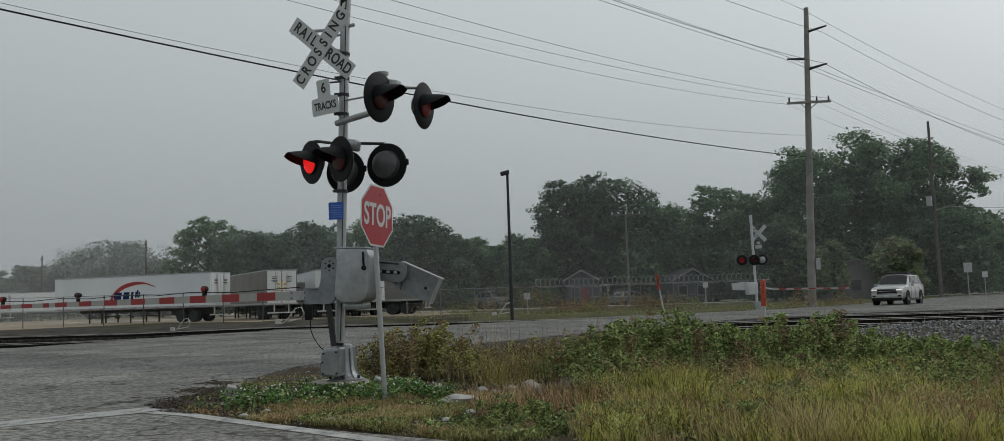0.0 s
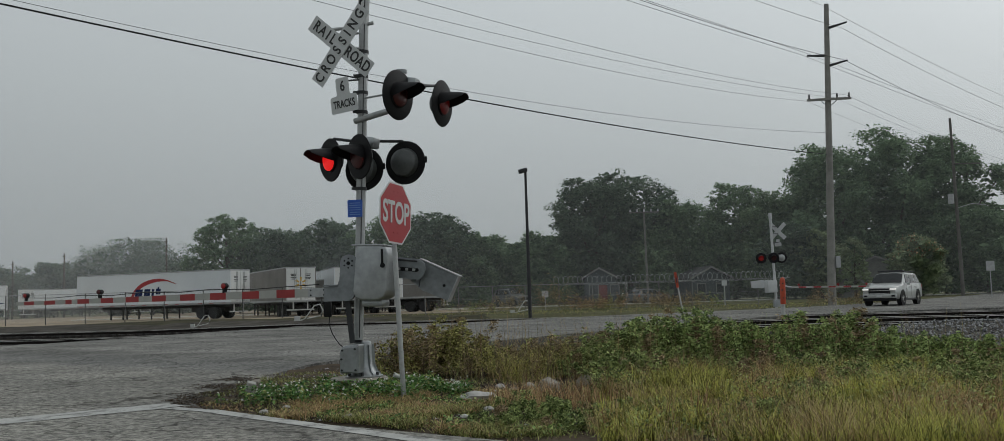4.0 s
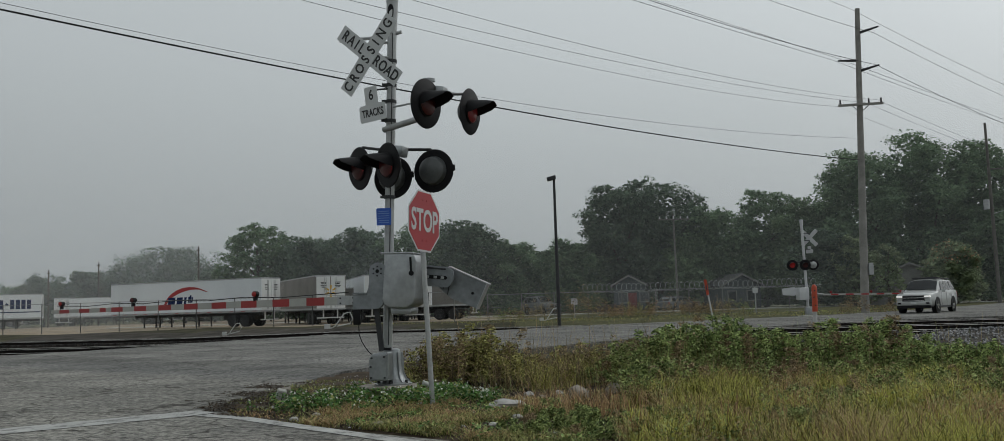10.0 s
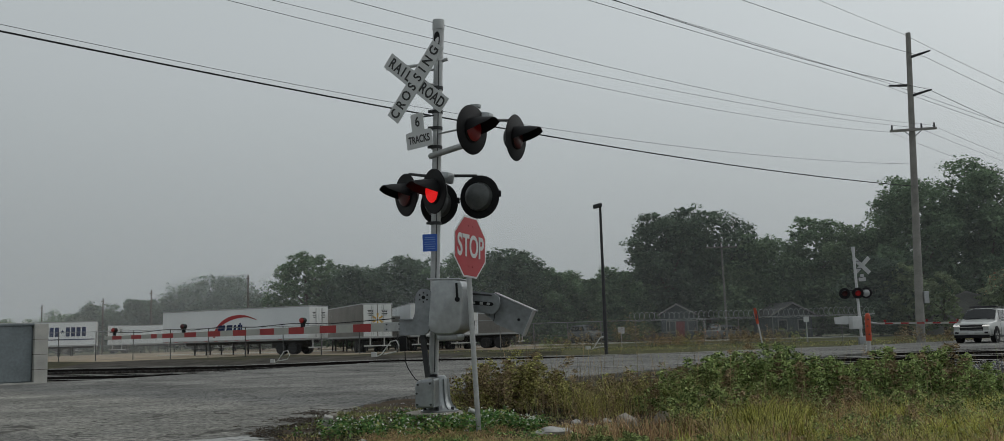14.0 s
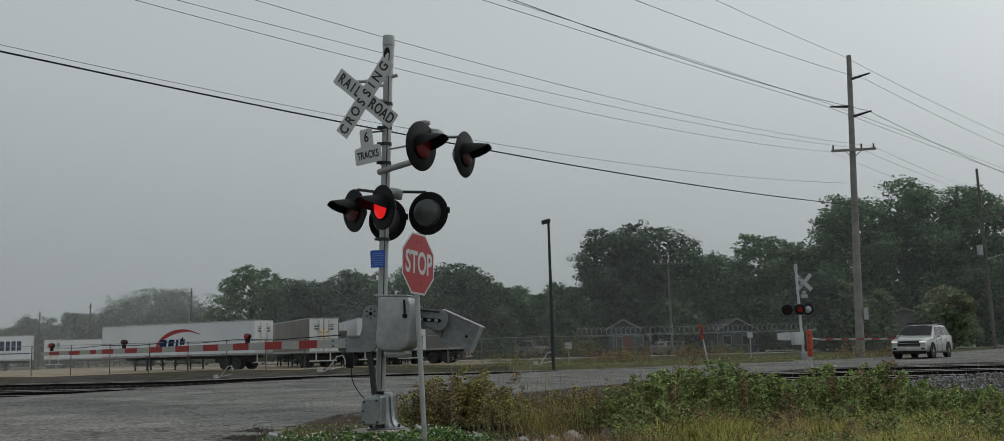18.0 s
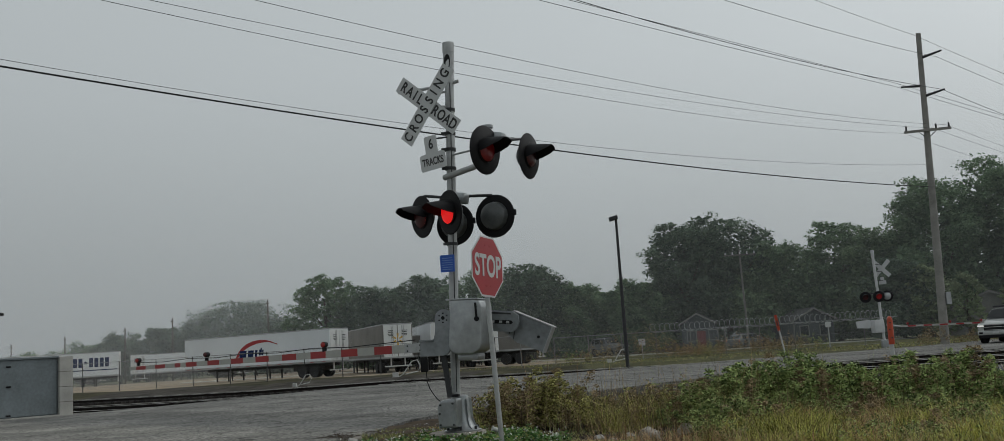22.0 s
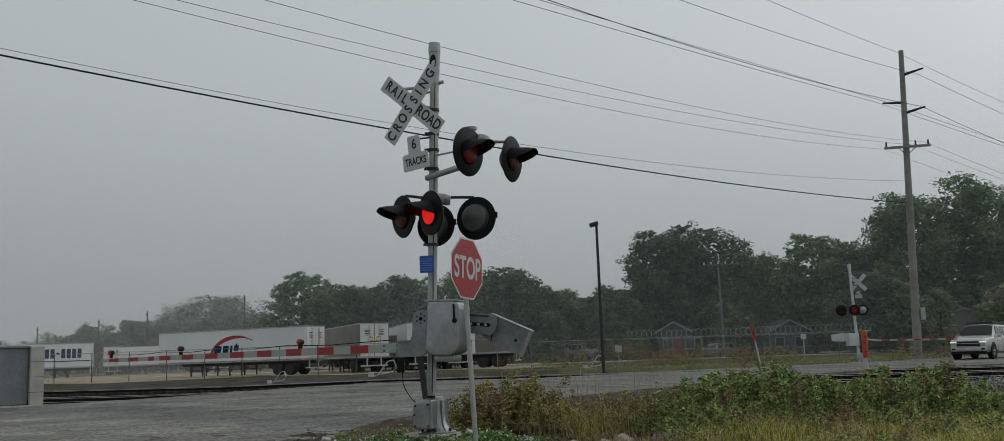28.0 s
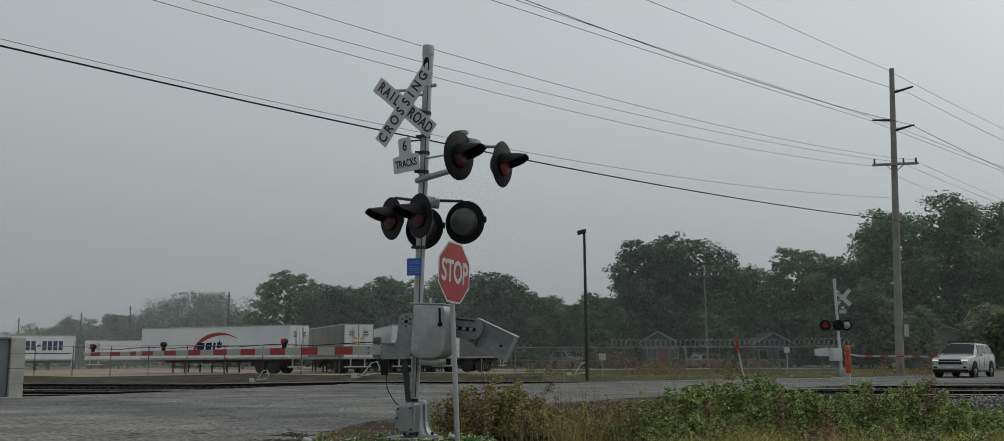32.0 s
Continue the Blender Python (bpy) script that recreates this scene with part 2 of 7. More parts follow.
YARD_VERGE = material("trodden_yard_verge", (0.042, 0.04, 0.026), 0.95, vary=0.5, scale=0.5, fine=8, bump=0.8, bump_size=0.04, tint=(0.10, 0.095, 0.06), spec=0.05)
BALLAST = material("ballast_stone", (0.16, 0.16, 0.165), 0.9, vary=0.5, scale=8, fine=40, bump=0.6, bump_size=0.02, island=0.9, tint=(0.36, 0.36, 0.37))
CINDER = material("oily_trackbed", (0.04, 0.036, 0.031), 0.95, vary=0.55, scale=0.7, fine=9, bump=0.9, bump_size=0.03, tint=(0.115, 0.105, 0.092), spec=0.05)
STEEL = material("galvanised_steel", (0.40, 0.41, 0.41), 0.55, 0.55, vary=0.2, scale=5, fine=30, bump=0.08)
CASTING = material("grey_aluminium_paint", (0.33, 0.345, 0.35), 0.36, 0.65, vary=0.3, scale=2.5, fine=14, bump=0.04)
CAST_DULL = material("dull_cast_iron_paint", (0.22, 0.235, 0.245), 0.5, 0.55, vary=0.35, scale=3, fine=16, bump=0.06)
RAIL = material("rail_steel", (0.5, 0.48, 0.45), 0.5, 0.5, vary=0.15, scale=3, fine=20, bump=0.05)
# rail web and foot: near black, far darker than the head
RAIL_SIDE = material("near_black_rail_steel", (0.016, 0.013, 0.012), 0.9, vary=0.35, scale=4, fine=40, bump=0.3, spec=0.1)
TIE = material("creosoted_timber", (0.026, 0.022, 0.019), 0.95, vary=0.5, scale=3, fine=25, per_object=0.4)
BLACK = material("matt_black_paint", (0.008, 0.008, 0.009), 0.55, spec=0.2, vary=0.3, scale=6, fine=50, bump=0.1)
DARK = material("dark_metal", (0.035, 0.036, 0.038), 0.55, 0.3, vary=0.3, scale=6, fine=50, bump=0.1)
LENS = material("red_lens", (0.055, 0.004, 0.004), 0.4, vary=0.3, scale=20, fine=120, bump=0.4, bump_size=0.004)
GLOW = material("lit_red_lamp", (0.5, 0.01, 0.01), 0.4, emit=(1.0, 0.014, 0.014), power=0.55)
GLOW_SIDE = material("lit_red_lamp_seen_aslant", (0.10, 0.006, 0.006), 0.4, emit=(1.0, 0.02, 0.02), power=0.012)
GLOW_FAR = material("lit_red_lamp_far_off", (0.15, 0.008, 0.008), 0.4, emit=(1.0, 0.02, 0.02), power=0.05)
CLEAR_LENS = material("grey_lens_cover", (0.075, 0.08, 0.08), 0.3, vary=0.3, scale=10, fine=60)
SIGN_WHITE = material("white_sign_sheeting", (0.50, 0.51, 0.51), 0.45, vary=0.1, scale=5, fine=60, bump=0.04)
SIGN_RED = material("red_sign_sheeting", (0.33, 0.016, 0.022), 0.45, vary=0.1, scale=5, fine=60, bump=0.04)
SIGN_BLUE = material("blue_sign_sheeting", (0.02, 0.09, 0.42), 0.45, vary=0.1, scale=5, fine=60, bump=0.04)
STRIPE_RED = material("red_gate_sheeting", (0.29, 0.018, 0.018), 0.5, vary=0.15, scale=5, fine=60, bump=0.04)
STRIPE_WHITE = material("weathered_white_gate_sheeting", (0.36, 0.36, 0.33), 0.6, vary=0.15, scale=3, fine=60, bump=0.04)
LETTER = material("black_lettering", (0.02, 0.02, 0.02), 0.5, vary=0.1, bump=0)
WOOD = material("weathered_grey_pole", (0.245, 0.238, 0.22), 0.9, vary=0.3, scale=1.5, fine=14, bump=0.5)
OLD_WOOD = material("old_dark_pole", (0.13, 0.125, 0.115), 0.9, vary=0.3, scale=1.5, fine=14, bump=0.5)
WIRE = material("black_cable", (0.03, 0.03, 0.032), 0.6, vary=0.1, bump=0)
TRAILER = material("white_trailer_panel", (0.70, 0.73, 0.75), 0.5, vary=0.07, scale=0.4, fine=8, bump=0.03)
TRAILER_DOOR = material("white_trailer_door", (0.66, 0.67, 0.66), 0.5, vary=0.08, scale=0.8, fine=9, bump=0.03)
GREYBOX = material("dull_container_side", (0.20, 0.19, 0.175), 0.7, vary=0.25, scale=0.5, fine=9, bump=0.1)
TYRE = material("tyre_rubber", (0.025, 0.025, 0.026), 0.85, vary=0.2, bump=0.2)
CHASSIS = material("dark_chassis", (0.03, 0.028, 0.026), 0.7, 0.2, vary=0.3, bump=0.1)
LOGO_BLUE = material("blue_logo_paint", (0.010, 0.022, 0.085), 0.6, spec=0.15, vary=0.08, bump=0)
LOGO_RED = material("red_logo_paint", (0.36, 0.03, 0.035), 0.5, vary=0.08, bump=0)
LOGO_GOLD = material("yellow_logo_paint", (0.55, 0.34, 0.06), 0.5, vary=0.08, bump=0)
CAR_PAINT = material("silver_car_paint", (0.42, 0.43, 0.42), 0.3, 0.35, vary=0.05, scale=2, fine=30, bump=0.0, coat=0.5)
CAR_GLASS = material("dark_car_glass", (0.012, 0.014, 0.015), 0.2, vary=0.05, bump=0, spec=0.3)
CHROME = material("chrome", (0.6, 0.6, 0.6), 0.2, 0.95, vary=0.05, bump=0)
HEADLIGHT = material("lit_headlamp", (0.8, 0.8, 0.8), 0.2, emit=(1, 0.97, 0.9), power=0.5)
ORANGE = material("orange_plastic", (0.44, 0.06, 0.02), 0.55, vary=0.12, scale=5, fine=40, bump=0.08)
WHITE_PAINT = material("worn_white_paint", (0.48, 0.48, 0.46), 0.8, vary=0.2, scale=3, fine=40, bump=0.2)
ROAD_PAINT = worn_paint()
SIDING = material("dull_blue_siding", (0.052, 0.062, 0.07), 0.8, vary=0.15, scale=2, fine=14, bump=0.1)
SIDING_PALE = material("pale_siding", (0.20, 0.20, 0.19), 0.8, vary=0.15, scale=2, fine=14, bump=0.1)
ROOF = material("grey_shingle_roof", (0.05, 0.05, 0.053), 0.9, vary=0.25, scale=2, fine=14, bump=0.2)
PANE = material("dark_window_glass", (0.03, 0.035, 0.04), 0.1, vary=0.1, bump=0, spec=0.8)
DOOR_RED = material("red_door_paint", (0.15, 0.025, 0.025), 0.6, vary=0.1, bump=0.05)
BARK = material("bark", (0.075, 0.062, 0.05), 0.95, vary=0.35, scale=3, fine=20, bump=0.6, bump_size=0.03)
STONE = material("pale_stone", (0.40, 0.39, 0.37), 0.9, vary=0.3, scale=4, fine=25, bump=0.4)
LEAF_DARK = leafy("dark_oak_leaf", (0.058, 0.095, 0.068), (0.15, 0.21, 0.14), 0.3, 0.35)
LEAF_MID = leafy("green_leaf", (0.095, 0.16, 0.095), (0.215, 0.31, 0.175), 0.3, 0.35)
LEAF_PALE = leafy("pale_grey_green_leaf", (0.115, 0.18, 0.10), (0.23, 0.32, 0.18), 0.3, 0.3)
LEAF_YOUNG = leafy("young_grey_green_leaf", (0.16, 0.22, 0.12), (0.34, 0.41, 0.23), 0.3, 0.3)
LEAF_WEED = leafy("weed_leaf", (0.11, 0.16, 0.055), (0.44, 0.52, 0.2), 0.7)
LEAF_BELT = leafy("dark_weed_leaf", (0.115, 0.175, 0.06), (0.47, 0.58, 0.22), 0.6)
LEAF_OLIVE = leafy("olive_weed_leaf", (0.165, 0.16, 0.055), (0.52, 0.50, 0.18), 0.6)
LEAF_GROUND = leafy("clover_leaf", (0.065, 0.16, 0.045), (0.2, 0.36, 0.11), 0.6)
LEAF_DRY = leafy("dry_brown_leaf", (0.2, 0.15, 0.085), (0.44, 0.34, 0.2), 0.6)
GRASS_GREEN = leafy("green_grass_blade", (0.135, 0.14, 0.03), (0.62, 0.60, 0.16), 0.9)
GRASS_DRY = leafy("dry_grass_blade", (0.24, 0.185, 0.08), (0.55, 0.44, 0.22))
GRASS_RUST = leafy("rusty_grass_blade", (0.29, 0.165, 0.09), (0.58, 0.38, 0.21))
GRASS_LOW = leafy("short_grass_blade", (0.13, 0.15, 0.05), (0.40, 0.42, 0.15))
FLOWER = material("white_petal", (0.7, 0.7, 0.64), 0.7, vary=0.1, bump=0)
POST_PALE = material("galvanised_fence_post", (0.21, 0.21, 0.20), 0.65, 0.3, vary=0.25, scale=3, fine=20, bump=0.05)
# yard posts: the darkness of being backlit is put into the colour
POST_BACKLIT = material("backlit_fence_post", (0.075, 0.076, 0.074), 0.7, 0.3, vary=0.25, scale=3, fine=20, bump=0.05)
COIL = material("bright_razor_wire", (0.42, 0.44, 0.44), 0.45, 0.4, vary=0.15, bump=0)
PALE_PATH = material("pale_path", (0.55, 0.53, 0.48), 0.9, vary=0.15, scale=0.5, fine=10, bump=0.1)
WIRE_STEEL = material("galvanised_wire", (0.28, 0.29, 0.29), 0.5, 0.6, vary=0.2, bump=0)


# ---- building helpers ----
def part(name, bm, mat, parent=None, label="", smooth=False):
    """Links a bmesh as one mesh object under a thing or a part."""
    me = bpy.data.meshes.new(name)
    bm.to_mesh(me)
    bm.free()
    for m in (mat if isinstance(mat, (list, tuple)) else (mat,)):
        me.materials.append(m)
    if smooth:
        me.polygons.foreach_set("use_smooth", [True] * len(me.polygons))
        me.set_sharp_from_angle(angle=radians(38))
    ob = new(name, me)
    if parent:
        ob.parent = parent
    if label:
        tagged(ob, label)
    return ob


def thing(name, m, label, category, group="", kind=""):
    ob = new(name)
    ob.empty_display_size = 0.2
    ob.matrix_basis = m
    return tagged(ob, label, category, group, kind)


def cloud_mesh(name, verts, faces, mats, index=None, smooth=False):
    """A mesh object from arrays of corners and of faces with equally many corners."""
    me = bpy.data.meshes.new(name)
    verts, faces = np.asarray(verts, np.float32), np.asarray(faces, np.int32)
    k = faces.shape[1]
    me.vertices.add(len(verts))
    me.vertices.foreach_set("co", verts.ravel())
    me.loops.add(faces.size)
    me.loops.foreach_set("vertex_index", faces.ravel())
    me.polygons.add(len(faces))
    me.polygons.foreach_set("loop_start", np.arange(0, faces.size, k, dtype=np.int32))
    me.polygons.foreach_set("loop_total", np.full(len(faces), k, np.int32))
    for m in mats:
        me.materials.append(m)
    if index is not None:
        me.polygons.foreach_set("material_index", np.asarray(index, np.int32))
    if smooth:
        me.polygons.foreach_set("use_smooth", np.ones(len(faces), bool))
    me.update(calc_edges=True)
    me.validate()
    return new(name, me)


def box(bm, x, y, z, sx, sy, sz, m=None, bevel=0.0):
    """A box by its centre and sizes."""
    made = bmesh.ops.create_cube(bm, size=1.0, matrix=(m or Matrix()) @ Matrix.Translation((x, y, z)) @ Matrix.Diagonal((sx, sy, sz, 1)))
    if bevel:
        edges = {e for v in made["verts"] for e in v.link_edges}
        bmesh.ops.bevel(bm, geom=list(edges), offset=bevel, segments=2, affect="EDGES", profile=0.6)
    return bm


def rod(bm, a, b, r, r2=None, seg=12, caps=True):
    """A round bar from a to b."""
    a, b = Vector(a), Vector(b)
    m = Matrix.Translation((a + b) / 2) @ (b - a).to_track_quat("Z", "Y").to_matrix().to_4x4()
    bmesh.ops.create_cone(bm, cap_ends=caps, segments=seg, radius1=r, radius2=r if r2 is None else r2, depth=(b - a).length, matrix=m)
    return bm


def tube(bm, points, r, seg=8):
    """One round bar along a line of points."""
    pts = [Vector(p) for p in points]
    rings = []
    for i, p in enumerate(pts):
        d = (pts[min(i + 1, len(pts) - 1)] - pts[max(i - 1, 0)]).normalized()
        u = d.cross(Vector((0.31, 0.2, 0.93)))
        u = u.normalized() if u.length > 0.05 else d.orthogonal().normalized()
        v = d.cross(u)
        rings.append([bm.verts.new(p + (u * math.cos(k * 2 * math.pi / seg) + v * math.sin(k * 2 * math.pi / seg)) * r) for k in range(seg)])
    for a, b in zip(rings[:-1], rings[1:]):
        for k in range(seg):
            bm.faces.new((a[k], a[(k + 1) % seg], b[(k + 1) % seg], b[k]))
    bm.faces.new(rings[0][::-1])
    bm.faces.new(rings[-1])
    return bm


def plate(bm, outline, y0, y1, m=None):
    """A flat plate: an outline of (x, z) corners, between two depths."""
    m = m or Matrix()
    front = [bm.verts.new(m @ Vector((x, y0, z))) for x, z in outline]
    back = [bm.verts.new(m @ Vector((x, y1, z))) for x, z in outline]
    bm.faces.new(front)
    bm.faces.new(back[::-1])
    k = len(outline)
    for i in range(k):
        bm.faces.new((front[i], back[i], back[(i + 1) % k], front[(i + 1) % k]))
    bmesh.ops.recalc_face_normals(bm, faces=bm.faces)
    return bm


def lathe(bm, profile, m, seg=24):
    """A turned shape: (radius, height) steps round the z axis of m."""
    rings = []
    for r, h in profile:
        rings.append([bm.verts.new(m @ Vector((r * math.cos(2 * math.pi * i / seg), r * math.sin(2 * math.pi * i / seg), h))) for i in range(seg)])
    for a, b in zip(rings[:-1], rings[1:]):
        for i in range(seg):
            bm.faces.new((a[i], a[(i + 1) % seg], b[(i + 1) % seg], b[i]))
    bm.faces.new(rings[0][::-1])
    bm.faces.new(rings[-1])
    return bm


def B():
    return bmesh.new()


def lettering(text, size, mat, m, parent, name="lettering", squeeze=1.0, label="", spacing=1.0):
    """Raised letters: text centred at m, read along its x axis, upright along its z axis, facing its -y."""
    cu = bpy.data.curves.new(name, "FONT")
    cu.body, cu.size, cu.align_x, cu.align_y, cu.extrude = text, size, "CENTER", "CENTER", 0.002
    cu.space_character = spacing
    cu.offset = size * 0.022
    tmp = bpy.data.objects.new(name, cu)
    scene.collection.objects.link(tmp)
    me = bpy.data.meshes.new_from_object(tmp.evaluated_get(bpy.context.evaluated_depsgraph_get()))
    bpy.data.objects.remove(tmp)
    me.transform(m @ pose(0, 0, 0, 90) @ Matrix.Diagonal((squeeze, 1, 1, 1)))
    me.materials.clear()
    me.materials.append(mat)
    ob = new(name, me)
    ob.parent = parent
    if label:
        tagged(ob, label)
    return ob

# ---- ground, road and tracks ----
# edges of the asphalt in (s, n), from the near street over the crossing to the far road
EDGE_LEFT = [(-90, -14), (-90, 11.5), (-60, 12.2), (-36, 12.9), (-33.6, 13.6), (-33.0, 15.4), (-34.3, 20), (-35.8, 24.5), (-36.2, 27.5), (-33.5, 30.5), (-29.5, 34), (-28.2, 38), (-27.2, 43), (-24.8, 48), (-23, 52), (-21.5, 56), (-20.4, 62), (-20.0, 74), (-20.0, 90), (-21, 140), (-24, 240)]
EDGE_RIGHT = [(60, -14), (60, 6.1), (20, 6.1), (0, 6.15), (-7.6, 6.3), (-9.6, 6.5), (-10.9, 7.2), (-12.4, 9.2), (-14.2, 12.0), (-15.5, 15.2), (-16.2, 22), (-16.6, 34), (-16.0, 40), (-12.5, 46.0), (-8.5, 49.5), (-8.0, 62), (-8.5, 90), (-9, 140), (-11, 240)]


def edge_s(edge, n):
    """The edge's s at n."""
    for (s0, n0), (s1, n1) in zip(edge[:-1], edge[1:]):
        if n0 <= n <= n1 and n1 > n0:
            return s0 + (s1 - s0) * (n - n0) / (n1 - n0)
    return edge[-1][0]


def on_road(s, n):
    if n < -14 or n > 240:
        return False
    if n < 6.1:
        return -90 < s < 60
    r = edge_s(EDGE_RIGHT[1:], n)
    l = edge_s(EDGE_LEFT[1:], n) if n > 11.5 else -90
    return l < s < r


def ground_z(s, n):
    """Height of the ground: the trackbed lies lower than the road."""
    h = 0.0
    w = at(s, n)
    c = track_line(w.x, w.y)
    if 29 < c < 61:
        edge = min(1, (c - 29) / 1.5) * min(1, (61 - c) / 3)
        h += edge * (bed_drop(w.x) - 0.30)
    elif 12.5 < n < 31 and s > -15:
        h -= 0.16 * min(1, (n - 12.5) / 1.2)
    if n > 6.3 and n < 14 and s > -14:
        h += 0.05 * noise.noise((s * 0.5, n * 0.5, 0)) - 0.01
    if s > -9.5 and 15 < n < 31:
        h += 0.5 * min(1, (s + 9.5) / 4) * max(0, 1 - abs(n - 23.5) / 7.5) ** 0.6
    return h


def build_ground():
    ss = [-1500, -700, -400, -250, -160, -120, -90, -70, -58, -50, -44] + [-40 + 0.5 * k for k in range(120)] + [20, 22, 25, 30, 36, 45, 60, 90, 140, 250, 450, 800, 1500]
    ns = [-1500, -600, -250, -100, -50, -25, -12, -4, 0, 3, 5] + [6 + 0.5 * k for k in range(90)] + [51, 53, 56, 60, 65, 71, 78, 86, 95, 110, 140, 180, 250, 400, 800, 1500]
    verts, faces, idx = [], [], []
    for n in ns:
        for s in ss:
            z = ground_z(s, n)
            if on_road(s, n):
                z = min(z, -0.12)
            if abs(s) > 130 or abs(n) > 130:
                z -= 0.25
            verts.append(at(s, n, z - 0.012))
    k = len(ss)
    for j in range(len(ns) - 1):
        for i in range(k - 1):
            faces.append((j * k + i, j * k + i + 1, (j + 1) * k + i + 1, (j + 1) * k + i))
            s, n = (ss[i] + ss[i + 1]) / 2, (ns[j] + ns[j + 1]) / 2
            c = 0
            w = at(s, n)
            if 30.4 < track_line(w.x, w.y) < (63 if w.x < -5 else 57.5) or (13.0 < n < 31 and s > -16):
                c = 1
            elif 6.0 < n <= 13 and s > -30:
                c = 2
            elif w.x < 1 and w.y < 77 and n > 20:
                c = 4
            if w.y > 76.5 and w.x < 2 and w.y < 175:
                c = 3
            idx.append(c)
    ob = cloud_mesh("ground", verts, faces, (TURF, CINDER, DIRT, SAND, YARD_VERGE), idx, True)
    tagged(ob, "rough turf, dirt and oily trackbed round a level crossing", "ground", kind="structure")


def build_road():
    rows = [-14, -8, -3, 1, 4, 6.1, 6.3, 6.6, 7.2, 8, 9.2, 10.5, 11.5, 12.2, 12.9, 13.4, 14.5, 16, 18, 20, 22, 25, 28, 31, 34, 36, 38, 41, 43.5, 46, 48, 49.5, 51.5, 54, 56, 59, 62, 68, 74, 82, 90, 110, 140, 190, 240]
    bm = B()
    ring = []
    for n in rows:
        l = edge_s(EDGE_LEFT[1:], n) if n > 11.5 else -90
        r = edge_s(EDGE_RIGHT[1:], n) if n >= 6.1 else 60
        if 6.1 <= n < 7:
            r = edge_s([(60, 6.05), (20, 6.1), (0, 6.15), (-7.6, 6.3), (-9.6, 6.5), (-10.9, 7.2)], n)
        wob = 0.12 * noise.noise((n * 0.9, 3, 0))
        cols = [l + (r - l) * f for f in (0, 0.1, 0.25, 0.4, 0.55, 0.7, 0.85, 1)]
        cols[0] += wob
        cols[-1] += 0.14 * noise.noise((n * 1.3, 7, 0))
        ring.append([(at(s, n, 0.0), at(s, n, -0.75)) for s in cols])
    tops = [[bm.verts.new(a) for a, b in row] for row in ring]
    lows = [[bm.verts.new(row[0][1]), bm.verts.new(row[-1][1])] for row in ring]
    for j in range(len(rows) - 1):
        for i in range(7):
            bm.faces.new((tops[j][i], tops[j][i + 1], tops[j + 1][i + 1], tops[j + 1][i]))
        bm.faces.new((lows[j][0], tops[j][0], tops[j + 1][0], lows[j + 1][0]))
        bm.faces.new((tops[j][7], lows[j][1], lows[j + 1][1], tops[j + 1][7]))
    tagged(part("road", bm, ASPHALT), "worn grey asphalt road over a level crossing", "road", kind="structure")


def strip(name, points, width, mat, label, z=0.006):
    """A painted line along (s, n) points."""
    bm = B()
    pts = [Vector(p) for p in points]
    left, right = [], []
    for i, p in enumerate(pts):
        d = (pts[min(i + 1, len(pts) - 1)] - pts[max(i - 1, 0)]).normalized()
        o = Vector((-d.y, d.x)) * width / 2
        left.append(bm.verts.new(at(*(p + o), z)))
        right.append(bm.verts.new(at(*(p - o), z)))
    for i in range(len(pts) - 1):
        bm.faces.new((right[i], right[i + 1], left[i + 1], left[i]))
    return tagged(part(name, bm, mat), label, "road marking", kind="structure")


